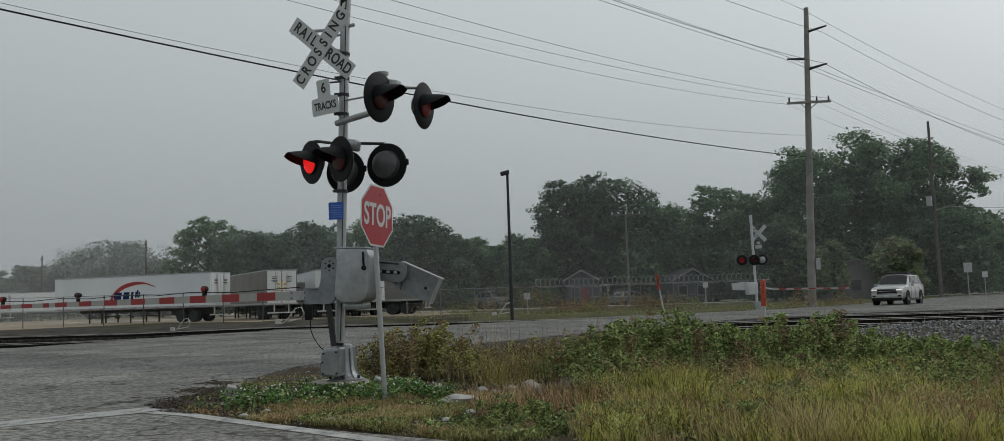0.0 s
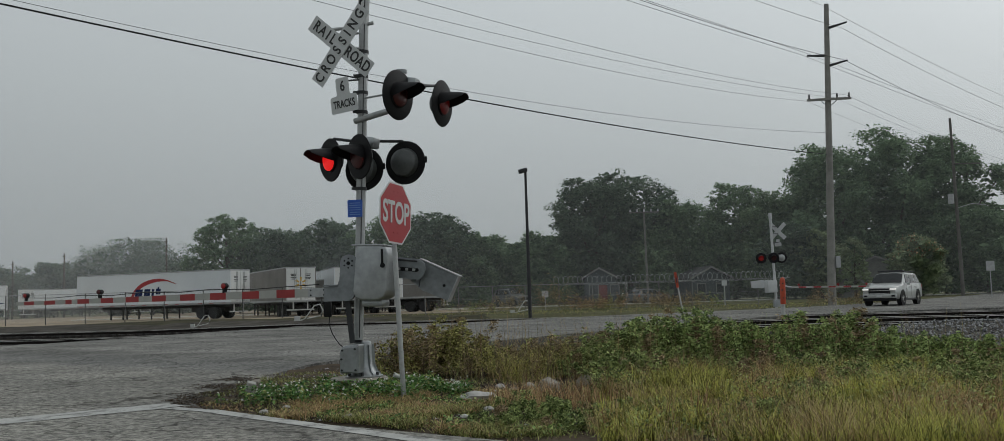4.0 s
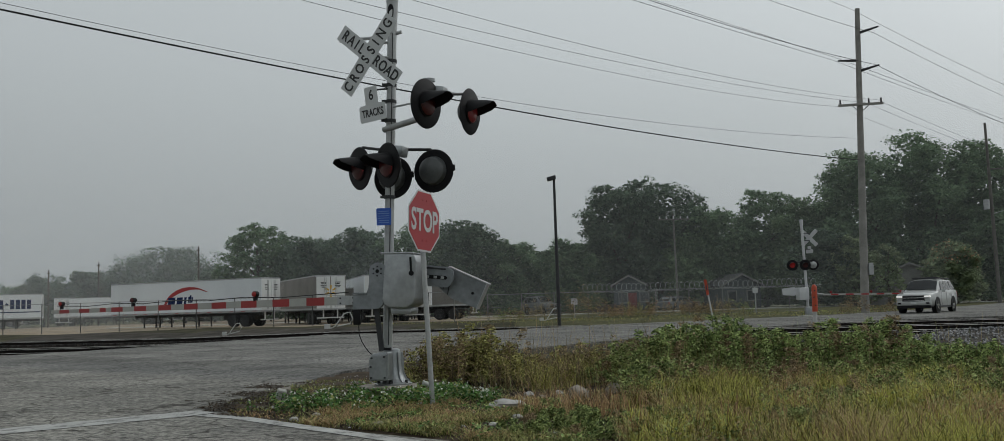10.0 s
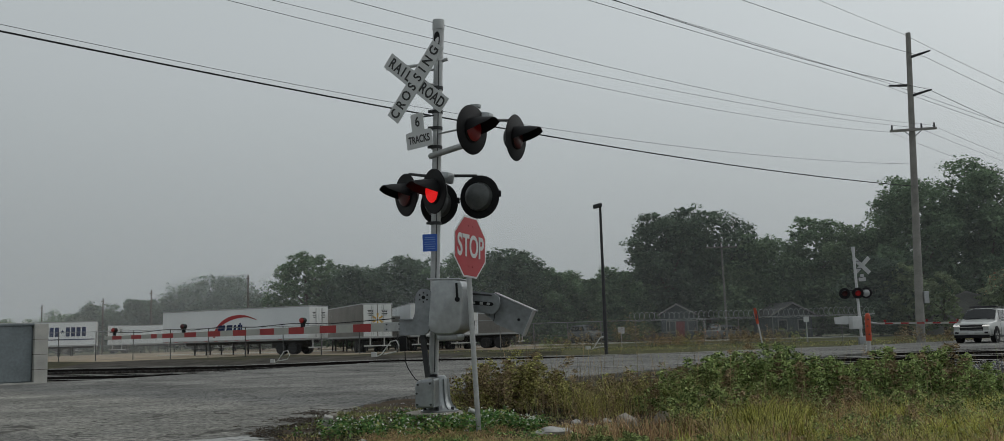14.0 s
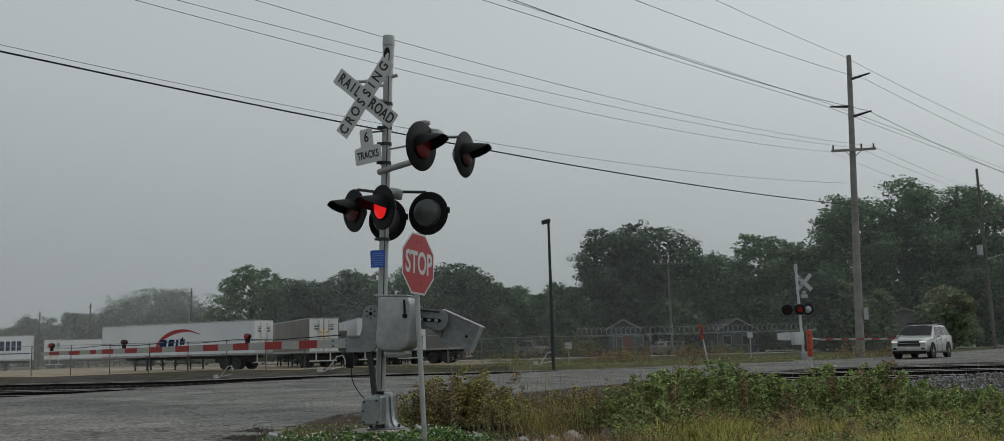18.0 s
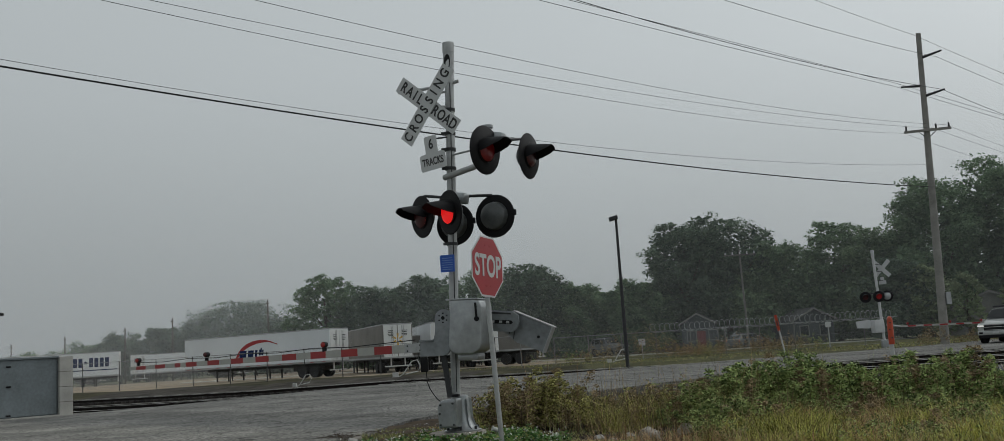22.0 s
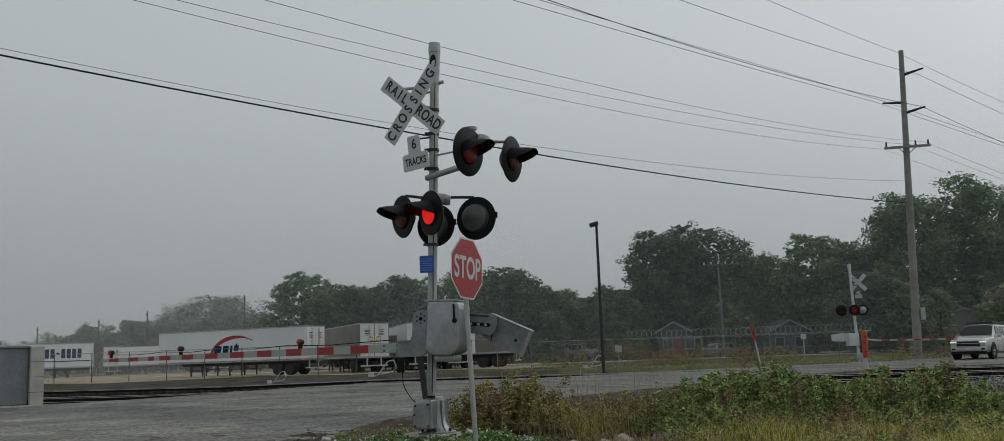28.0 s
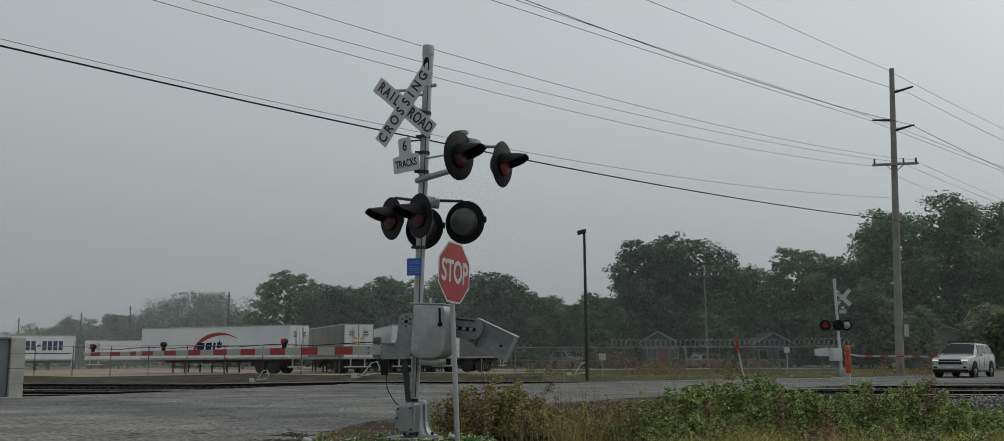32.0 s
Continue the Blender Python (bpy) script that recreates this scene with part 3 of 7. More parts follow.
def build_tracks():
    bm = B()
    box(bm, 0, 0, 0, 0.23, 2.6, 0.13, None, 0.012)
    sleeper_mesh = bpy.data.meshes.new("sleeper")
    bm.to_mesh(sleeper_mesh)
    bm.free()
    sleeper_mesh.materials.append(TIE)
    section = [(-0.07, -0.175), (0.07, -0.175), (0.07, -0.16), (0.013, -0.14), (0.013, -0.05), (0.037, -0.035), (0.037, -0.02), (-0.037, -0.02), (-0.037, -0.035), (-0.013, -0.05), (-0.013, -0.14), (-0.07, -0.16)]
    head = [(-0.036, -0.02), (0.036, -0.02), (0.036, -0.01), (0.03, -0.006), (-0.03, -0.006), (-0.036, -0.01)]

    def run(bm, outline, side, first):
        """A bar along the track, bent where the bed falls."""
        rings = []
        for x in [q for q in (-150, -60, -18.5, -9.25, 0, 60, 150) if q >= first]:
            rings.append([bm.verts.new((x, side + a, b + bed_drop(x * 0.974))) for a, b in outline])
        k = len(outline)
        for a, b in zip(rings[:-1], rings[1:]):
            for q in range(k):
                bm.faces.new((a[q], b[q], b[(q + 1) % k], a[(q + 1) % k]))
        bm.faces.new(rings[0])
        bm.faces.new(rings[-1][::-1])
        bmesh.ops.recalc_face_normals(bm, faces=bm.faces)

    def paved(x, c):
        w = Vector((0, c, 0)) + TRACK_WAY * x
        return on_road(*to_sn(w.x, w.y))

    for c in TRACKS:
        first = -9.25 if c == 44.4 else -150  # one track ends at the crossing
        track = thing("railway_track", Matrix.Translation((0, c, 0)) @ pose(0, 0, 0, 0, 0, TRACK_TURN), "two steel rails on dark timber sleepers", "railway track", "tracks over the crossing")
        for side in (-0.75, 0.75):
            bm = B()
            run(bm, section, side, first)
            part("rail", bm, RAIL_SIDE, track)
            bm = B()
            run(bm, head, side, first)
            part("rail_head", bm, RAIL, track, "worn shiny rail head")
        bm = B()
        for k in range(-200, 200):
            x = k * 0.55
            if x < first or paved(x, c) or paved(x - 0.6, c) or paved(x + 0.6, c):
                continue
            z = bed_drop(x * 0.974) - 0.23
            if -42 < x < 34:
                ob = new("sleeper", sleeper_mesh)
                ob.parent = track
                ob.matrix_basis = pose(x + random.uniform(-0.02, 0.02), random.uniform(-0.06, 0.06), z, 0, 0, random.uniform(-1, 1))
                continue
            box(bm, x, random.uniform(-0.06, 0.06), z, 0.23, 2.6, 0.13)
        tagged(part("far_sleepers", bm, TIE, track), kind="stuff")
        on = [k * 0.5 for k in range(-80, 80) if paved(k * 0.5, c)]
        bm = B()
        for side in (-0.66, 0.66):
            box(bm, (on[0] + on[-1]) / 2, side, 0.0, on[-1] - on[0], 0.06, 0.006)
        part("flangeway", bm, BLACK, track, "dark rubber flangeway strip in the asphalt")


build_ground()
build_road()
build_tracks()
strip("stop_line", [to_sn(-9.0, 7.6), to_sn(-5.0, 10.65), to_sn(-3.6, 11.72)], 0.58, ROAD_PAINT, "worn white stop line across the street")
strip("edge_line", [to_sn(-3.62, 11.42), to_sn(-3.0, 10.95), to_sn(-2.14, 10.0), to_sn(-1.2, 8.98), to_sn(-0.3, 8.0), to_sn(3, 4.9), to_sn(12, -3)], 0.2, ROAD_PAINT, "worn white edge line of the street")


# ---- the near crossing signal ----
BASE = Vector((-1.56, 12.95, 0.0))


def facing(az):
    """A turn whose -y axis looks along the compass angle az, seen from +y to the right."""
    return pose(0, 0, 0, 0, 0, 180 - az)


LENS_SEAT = pose(0, -0.04, 0)


def flasher(parent, place, az, tilt=0.0, glow=None, name="flasher_lamp", big=1.0, back=None):
    """A round black lamp with a hood, its lens on the -y side, at a place in its thing's space."""
    m = Matrix.Translation(place) @ facing(az) @ pose(0, 0, 0, tilt)
    z_out = pose(0, 0, 0, 90)
    bm = B()
    lathe(bm, [(0.05, -0.012), (0.29 * big, -0.012), (0.305 * big, 0.0), (0.29 * big, 0.012), (0.05, 0.012)], z_out, 32)
    unit = part(name, bm, BLACK, parent, "black round lamp with a hood", True)
    unit.matrix_basis = m
    bm = B()
    lathe(bm, [(0.02, -0.15), (0.12, -0.14), (0.185, -0.09), (0.205, -0.01), (0.205, 0.0)], z_out, 24)
    part("housing", bm, back or DARK, unit, "grey domed lamp housing", True)
    bm = B()
    lathe(bm, [(0.168, 0.012), (0.172, 0.03), (0.162, 0.034), (0.158, 0.012)], z_out, 24)
    part("bezel", bm, BLACK, unit, "", True)
    bm = B()
    lathe(bm, [(0.02, -0.03), (0.09, -0.024), (0.15, -0.004), (0.155, 0.0), (0.15, 0.004), (0.09, 0.024), (0.02, 0.03)], z_out, 24)
    bm.normal_update()
    for f in bm.faces:
        f.material_index = 0 if f.calc_center_median().y > 0 else 1
    lens = part("revolving_lens", bm, (LENS, glow or GLOW), unit, "red lens disc, one side lit and one side dark", True)
    lens.matrix_basis = LENS_SEAT
    unit["lens"] = lens.name
    bm = B()
    seg, rings = 20, []
    for y, r, drop in ((-0.012, 0.168, 1.15), (-0.14, 0.17, 1.0), (-0.26, 0.168, 0.8), (-0.36, 0.16, 0.52)):
        ring = []
        for rad in (r, r - 0.006):
            for i in range(seg + 1):
                a = math.pi / 2 + (i / seg - 0.5) * 2 * math.pi * 0.5 * drop
                ring.append(bm.verts.new((rad * math.cos(a), y, rad * math.sin(a) - 0.02 * (y / -0.36))))
        rings.append(ring)
    k = seg + 1
    for a, b in zip(rings[:-1], rings[1:]):
        for i in range(seg):
            bm.faces.new((a[i], a[i + 1], b[i + 1], b[i]))
            bm.faces.new((a[k + i + 1], a[k + i], b[k + i], b[k + i + 1]))
    for i in range(seg):
        bm.faces.new((rings[-1][i], rings[-1][i + 1], rings[-1][k + i + 1], rings[-1][k + i]))
    part("hood", bm, BLACK, unit, "", True)
    if az < 90:
        bm = B()
        box(bm, -0.30 * big, 0.01, 0.02, 0.07, 0.03, 0.09, None, 0.015)
        part("latch", bm, BLACK, unit, "", True)
    return unit


LAMPS = []


def build_signal():
    sig = thing("crossing_signal", Matrix.Translation(BASE), "grey railroad crossing signal mast with flashers and lowered gate", "crossing signal", "crossing signals")
    off = Matrix.Translation(-BASE)

    def put(name, bm, mat, label="", smooth=False, parent=None):
        bm.transform(off)
        return part(name, bm, mat, parent or sig, label, smooth)

    foot, top = Vector((-1.56, 12.95, 0.2)), Vector((-1.377, 12.9, 5.60))

    def on_mast(z):
        return foot + (top - foot) * (z - foot.z) / (top.z - foot.z)

    bm = B()
    lathe(bm, [(0.30, -0.25), (0.30, 0.11), (0.375, 0.12), (0.39, 0.15), (0.375, 0.168), (0.05, 0.168)], Matrix.Translation((-1.545, 12.95, 0)), 28)
    put("foundation", bm, FOUNDATION, "round stained concrete foundation", True)
    bm = B()
    rod(bm, foot, top - Vector((0, 0, 0.12)), 0.064, 0.064, 20)
    put("mast", bm, STEEL, "galvanised round steel mast", True)
    bm = B()
    rod(bm, on_mast(5.0), on_mast(5.49), 0.072, 0.08, 20)
    rod(bm, on_mast(5.46), on_mast(5.6), 0.086, 0.083, 20)
    cap = put("bell_housing", bm, STEEL, "grey cylindrical bell housing on the mast top", True)
    bm = B()
    om = Matrix.Translation(on_mast(5.30) + Vector((-0.012, -0.08, 0))) @ pose(0, 0, 0, 0, 4, 8)
    oval = [(0.042 * math.cos(a * math.pi / 10), 0.095 * math.sin(a * math.pi / 10) + 0.018 * (1 if 0 < a < 10 else -1)) for a in range(20)]
    plate(bm, oval, -0.012, 0.012, om)
    opening = put("bell_opening", bm, BLACK, "dark rim of an oval opening")
    # pale plate stands in for bright sky seen through the opening
    bm = B()
    plate(bm, [(-0.015, -0.08), (0.026, -0.055), (0.026, 0.03), (0.012, 0.035), (-0.02, -0.005)], -0.015, -0.008, om)
    put("sky_patch", bm, SIGN_WHITE, "pale plate in place of the sky seen through the opening", parent=opening)
    # thin dark strip that paints the mast's split into lit and shaded halves
    bm = B()
    rod(bm, on_mast(0.7) + Vector((0.02, -0.066, 0)), on_mast(5.0) + Vector((0.02, -0.066, 0)), 0.007, seg=8)
    put("mast_shade_strip", bm, DARK, "thin dark strip up the mast for its shaded side")
    for z in (4.62, 4.28, 4.05, 3.78, 2.95, 2.72):
        bm = B()
        rod(bm, on_mast(z - 0.022), on_mast(z + 0.022), 0.078, seg=16)
        box(bm, -0.07, -0.05, 0, 0.10, 0.035, 0.035, Matrix.Translation(on_mast(z)))
        put("clamp", bm, DARK, "", True)

    # crossbuck: two crossed boards
    mid = Vector((-1.685, 12.66, 4.65))
    plane = Matrix.Translation(mid) @ facing(207)
    for text, tilt, gap in (("RAIL   ROAD", 40.5, 0.0), ("CROSSING", -50.5, -0.012)):
        m = plane @ pose(0, gap, 0, 0, tilt, 0)
        bm = B()
        plate(bm, [(-0.61, -0.114), (0.61, -0.114), (0.61, 0.114), (-0.61, 0.114)], 0.0, 0.006, m)
        blade = put("crossbuck_board", bm, SIGN_WHITE, "white crossbuck board with black letters")
        spread = [(-0.5, "R"), (-0.375, "A"), (-0.265, "I"), (-0.16, "L"), (0.16, "R"), (0.285, "O"), (0.405, "A"), (0.525, "D")] if "RAIL" in text else [(-0.525, "C"), (-0.375, "R"), (-0.225, "O"), (-0.075, "S"), (0.075, "S"), (0.2, "I"), (0.34, "N"), (0.505, "G")]
        for x, ch in spread:
            lettering(ch, 0.205, LETTER, off @ m @ Matrix.Translation((x, -0.004, 0)), blade, "letter", 0.78)
    for a, b, r in ((on_mast(5.0) + Vector((0.14, -0.02, 0.03)), on_mast(4.98) + Vector((-0.1, 0.02, 0)), 0.026), (on_mast(4.98) + Vector((-0.09, 0.02, 0)), plane @ Vector((-0.53, 0.05, 0.29)), 0.024), (on_mast(4.9), plane @ Vector((-0.16, 0.04, 0.16)), 0.018), (on_mast(4.66), plane @ Vector((0.06, 0.03, 0.0)), 0.018), (on_mast(4.32), plane @ Vector((0.25, 0.03, -0.28)), 0.016)):
        bm = B()
        rod(bm, a, b, r, seg=8)
        put("crossbuck_bracket", bm, STEEL)

    # number of tracks plate
    m = Matrix.Translation((-1.655, 12.70, 3.87)) @ facing(203) @ pose(0, 0, 0, 0, -6) @ Matrix.Diagonal((1.17, 1, 1.17, 1))
    bm = B()
    plate(bm, [(-0.16, -0.11), (0.16, -0.11), (0.175, -0.095), (0.175, 0.075), (0.16, 0.09), (0.085, 0.10), (0.085, 0.29), (0.07, 0.305), (-0.07, 0.305), (-0.085, 0.29), (-0.085, 0.10), (-0.16, 0.09), (-0.175, 0.075), (-0.175, -0.095)], 0, 0.005, m)
    tracks_sign = put("tracks_sign", bm, SIGN_WHITE, "white plate lettered 6 TRACKS")
    lettering("TRACKS", 0.125, LETTER, off @ m @ Matrix.Translation((0, -0.003, -0.01)), tracks_sign, "lettering", 0.62)
    lettering("6", 0.165, LETTER, off @ m @ Matrix.Translation((0, -0.003, 0.2)), tracks_sign, "lettering", 0.75)
    for z0, z1 in ((4.24, 4.18), (3.8, 3.8)):
        bm = B()
        rod(bm, on_mast(z0), (-1.63, 12.72, z1), 0.012, seg=6)
        put("sign_bracket", bm, DARK)
    # blue notice
    m = Matrix.Translation((-1.545, 12.80, 2.44)) @ facing(190)
    bm = B()
    plate(bm, [(-0.10, -0.115), (0.10, -0.115), (0.105, 0.11), (0.09, 0.12), (-0.09, 0.12), (-0.105, 0.11)], 0, 0.004, m)
    notice = put("blue_notice", bm, SIGN_BLUE, "blue emergency notice plate with pale lines of writing")
    bm = B()
    for z, w in ((0.075, 0.07), (0.045, 0.08), (0.012, 0.075), (-0.018, 0.08), (-0.05, 0.07), (-0.08, 0.075)):
        box(bm, 0, -0.003, z, w * 2, 0.002, 0.009, m)
    put("writing", bm, material("pale_writing", (0.16, 0.28, 0.55), 0.6, vary=0.1, bump=0), parent=notice)

    # upper pair of flashers on an arm, the lower pair, and the pair that looks away
    arm_end = Vector((-0.72, 12.85, 3.98))
    bm = B()
    rod(bm, on_mast(3.68) + Vector((-0.09, 0, -0.02)), Vector((-0.86, 12.40, 3.74)), 0.042, seg=14)
    rod(bm, on_mast(3.97), Vector((-0.9, 12.35, 3.93)), 0.014, seg=8)
    put("upper_bracket", bm, STEEL, "galvanised tubular bracket", True)
    bm = B()
    box(bm, 0, 0, 0, 0.26, 0.16, 0.15, Matrix.Translation((-0.76, 12.42, 4.06)) @ pose(0, 0, 0, 0, 12, -20), 0.03)
    junction = put("lamp_junction_box", bm, CASTING, "cast grey box with a round cap", True)
    bm = B()
    lathe(bm, [(0.05, -0.06), (0.06, 0.02), (0.082, 0.025), (0.085, 0.06), (0.07, 0.065)], Matrix.Translation((-0.86, 12.40, 4.17)), 18)
    put("cap", bm, CASTING, "round grey cap", True, junction)
    bm = B()
    rod(bm, (-0.66, 12.5, 4.04), (-0.34, 13.1, 4.17), 0.02, seg=8)
    rod(bm, (-0.34, 13.1, 4.17), (-0.33, 13.12, 4.02), 0.02, seg=8)
    put("lamp_tube", bm, DARK)
    for pts in ([on_mast(3.35) + Vector((0, -0.1, 0)), (-1.86, 13.15, 3.46), (-1.9, 13.2, 3.38)], [on_mast(3.40) + Vector((0, 0.1, 0)), (-0.9, 13.08, 3.39), (-0.86, 13.1, 3.28)]):
        bm = B()
        tube(bm, [Vector(p) for p in pts], 0.022, 8)
        put("cross_tube", bm, DARK)
    bm = B()
    box(bm, 0, 0, 0, 0.24, 0.2, 0.15, Matrix.Translation(on_mast(3.36) + Vector((0.1, 0.02, 0))) @ pose(0, 0, 0, 0, 10, -20), 0.03)
    put("lamp_junction_box", bm, CASTING, "cast grey box", True)
    bm = B()
    rod(bm, (-1.50, 12.66, 3.24), (-1.88, 13.12, 3.24), 0.06, seg=14)
    put("cross_arm", bm, BLACK, "", True)
    for x, y, z, az, start in ((-0.89, 12.2, 3.855, 123, "a"), (-0.34, 13.12, 3.92, 114, "b"), (-1.92, 13.2, 3.17, 231, "b"), (-1.45, 12.58, 3.115, 231, "a"), (-1.47, 13.36, 3.05, 22, "b"), (-0.868, 13.05, 3.085, 22, "a")):
        unit = flasher(sig, Vector((x, y, z)) - BASE, az, 4 if az > 100 else 0, GLOW_SIDE if z > 3.5 else GLOW, big=1.08 if z > 3.5 else 1.0, back=CLEAR_LENS if az < 90 else None)
        LAMPS.append((unit, start, z < 3.5))

    # gate mechanism: box, cranked arm support, counterweight
    gm = pose(0, 0, 0, 0, 0, -8)
    bm = B()
    plate(bm, [(-0.165, 0.36), (-0.21, -0.25), (-0.18, -0.33), (-0.10, -0.365), (0.14, -0.365), (0.23, -0.315), (0.262, -0.24), (0.275, 0.26), (0.25, 0.335), (0.18, 0.36)], -0.21, 0.21, Matrix.Translation((-1.30, 12.72, 1.56)) @ pose(0, 0, 0, 0, 1.5, -16))
    bmesh.ops.bevel(bm, geom=[e for e in bm.edges if e.calc_length() > 0.05], offset=0.03, segments=3, affect="EDGES", profile=0.6)
    box(bm, 0, 0, 0, 0.30, 0.30, 0.10, Matrix.Translation((-1.28, 12.74, 1.16)) @ pose(0, 0, 0, 0, 1.5, -16), 0.04)
    mech = put("gate_mechanism", bm, CASTING, "worn grey aluminium gate mechanism case", True)
    bm = B()
    box(bm, 0, 0, 0, 0.47, 0.45, 0.022, Matrix.Translation((-1.29, 12.73, 1.925)) @ pose(0, 0, 0, 0, 2.5, -16), 0.012)
    put("lid", bm, CASTING, "", True, mech)
    bm = B()
    box(bm, 0, 0, 0, 0.025, 0.03, 0.19, Matrix.Translation((-1.16, 12.455, 1.77)) @ pose(0, 0, 0, 0, -2, -16), 0.006)
    rod(bm, (-1.155, 12.43, 1.65), (-1.155, 12.47, 1.65), 0.034, seg=12)
    put("hasp", bm, BLACK, "black hasp and padlock", True, mech)
    sm = Matrix.Translation((-1.632, 12.75, 1.70)) @ pose(0, 0, 0, 0, 1, -12)
    bm = B()
    crank = [(0.118 * math.cos(a * math.pi / 12), 0.118 * math.sin(a * math.pi / 12)) for a in range(13)] + [(-0.12, -0.12), (-0.128, -0.22), (-0.15, -0.28), (-0.20, -0.305), (-0.345, -0.31), (-0.345, -0.505)]
    crank += [(-0.02 + 0.11 * math.cos(a), -0.39 + 0.115 * math.sin(a)) for a in (-1.57, -1.2, -0.8, -0.4, -0.1)] + [(0.108, -0.25), (0.118, -0.1)]
    plate(bm, crank, -0.02, 0.035, sm)
    support = put("arm_support", bm, CAST_DULL, "cranked grey arm support plate with bolts")
    bm = B()
    box(bm, -0.245, 0.0, -0.295, 0.20, 0.11, 0.022, sm, 0.006)
    box(bm, 0.1, 0.03, -0.2, 0.03, 0.12, 0.42, sm, 0.01)
    put("support_flange", bm, CAST_DULL, parent=support)
    for bx, bz, br in [(0, 0, 0.026)] + [(0.062 * math.cos(a * math.pi / 3 + 0.5), 0.062 * math.sin(a * math.pi / 3 + 0.5), 0.011) for a in range(6)]:
        bm = B()
        rod(bm, sm @ Vector((bx, -0.032, bz)), sm @ Vector((bx, -0.018, bz)), br, seg=8)
        put("bolt", bm, BLACK, parent=support)
    # counterweight side
    cm = Matrix.Translation((-0.92, 13.0, 1.62)) @ pose(0, 0, 0, 0, 6, -12)
    bm = B()
    plate(bm, [(-0.22, -0.14), (0.24, -0.14), (0.30, -0.08), (0.32, 0.0), (0.30, 0.09), (0.22, 0.14), (-0.22, 0.15)], -0.045, -0.015, cm)
    plate(bm, [(-0.25, -0.33), (-0.22, -0.33), (-0.05, -0.15), (-0.22, -0.12)], -0.04, -0.02, cm)
    link = put("counterweight_arm", bm, CAST_DULL, "slotted grey counterweight arm")
    bm = B()
    plate(bm, [(-0.10, -0.035), (0.21, -0.035), (0.235, -0.01), (0.21, 0.015), (-0.10, 0.015), (-0.12, -0.01)], -0.05, -0.04, cm)
    put("slot", bm, BLACK, "dark adjusting slot with bolts", parent=link)
    for x in (-0.05, 0.06, 0.16):
        bm = B()
        box(bm, x, -0.056, -0.01, 0.045, 0.014, 0.035, cm, 0.006)
        put("slot_bolt", bm, STEEL, "", True, link)
    bm = B()
    plate(bm, [(-0.22, 0.125), (0.2, 0.118), (0.2, 0.095), (-0.22, 0.10)], -0.055, -0.045, cm)
    put("arm_rib", bm, DARK, parent=link)
    wm = Matrix.Translation((-0.52, 13.06, 1.48)) @ pose(0, 0, 0, 0, 25, -12)
    bm = B()
    plate(bm, [(-0.40, 0.02), (-0.28, 0.16), (0.34, 0.165), (0.335, -0.20), (-0.06, -0.215), (-0.36, -0.12), (-0.42, -0.06)], -0.06, 0.06, wm)
    weight = put("counterweight", bm, CAST_DULL, "slanted grey counterweight plate")
    for a, b, r in (((-0.2, 0.15), (-0.12, -0.19), 0.006), ((-0.31, 0.1), (-0.2, -0.14), 0.005)):
        bm = B()
        rod(bm, wm @ Vector((a[0], -0.062, a[1])), wm @ Vector((b[0], -0.062, b[1])), r, seg=6)
        put("seam", bm, DARK, parent=weight)
    bm = B()
    box(bm, 0.05, -0.0, 0.172, 0.62, 0.16, 0.018, wm, 0.005)
    box(bm, 0.335, 0, -0.02, 0.02, 0.16, 0.38, wm, 0.005)
    put("weight_flange", bm, STEEL, parent=weight)
    bm = B()
    rod(bm, wm @ Vector((0.2, -0.075, -0.03)), wm @ Vector((0.2, -0.05, -0.03)), 0.02, seg=10)
    put("bolt", bm, BLACK, parent=weight)
    # tie bar, base junction box, base casting, terminal box and its cable
    bm = B()
    box(bm, 0, 0, 0, 0.07, 0.04, 0.60, Matrix.Translation((-1.635, 12.8, 0.93)) @ pose(0, 0, 0, 0, -6.5, -12))
    put("tie_bar", bm, DARK, "dark steel tie bar")
    bm = B()
    lathe(bm, [(0.25, 0.168), (0.255, 0.185), (0.215, 0.2), (0.16, 0.24), (0.125, 0.31), (0.108, 0.44), (0.104, 0.60), (0.095, 0.635), (0.07, 0.65)], Matrix.Translation((-1.475, 12.97, 0)), 28)
    casting = put("base_casting", bm, CASTING, "flared cast base", True)
    for a in range(6):
        bm = B()
        fm = Matrix.Translation((-1.475, 12.97, 0)) @ Matrix.Diagonal((0.8, 0.8, 1, 1)) @ pose(0, 0, 0, 0, 0, a * 60 + 10)
        plate(bm, [(0.13, 0.60), (0.17, 0.60), (0.185, 0.34), (0.225, 0.25), (0.29, 0.205), (0.2, 0.19), (0.13, 0.3)], -0.012, 0.012, fm)
        put("rib", bm, CASTING, parent=casting)
        bm = B()
        rod(bm, fm @ Vector((0.255, 0.09, 0.19)), fm @ Vector((0.255, 0.09, 0.235)), 0.02, seg=6)
        put("anchor_bolt", bm, DARK, parent=casting)
    jm = Matrix.Translation((-1.615, 12.74, 0.43)) @ pose(0, 0, 0, 0, 0, -14)
    bm = B()
    plate(bm, [(-0.135, 0.10), (-0.10, 0.165), (-0.02, 0.185), (0.125, 0.19), (0.135, 0.17), (0.135, -0.175), (0.12, -0.19), (-0.12, -0.19), (-0.135, -0.17)], -0.085, 0.12, jm)
    bmesh.ops.bevel(bm, geom=[e for e in bm.edges if e.calc_length() > 0.03], offset=0.014, segments=2, affect="EDGES", profile=0.6)
    jb = put("junction_box", bm, CASTING, "cast grey base junction box", True)
    bm = B()
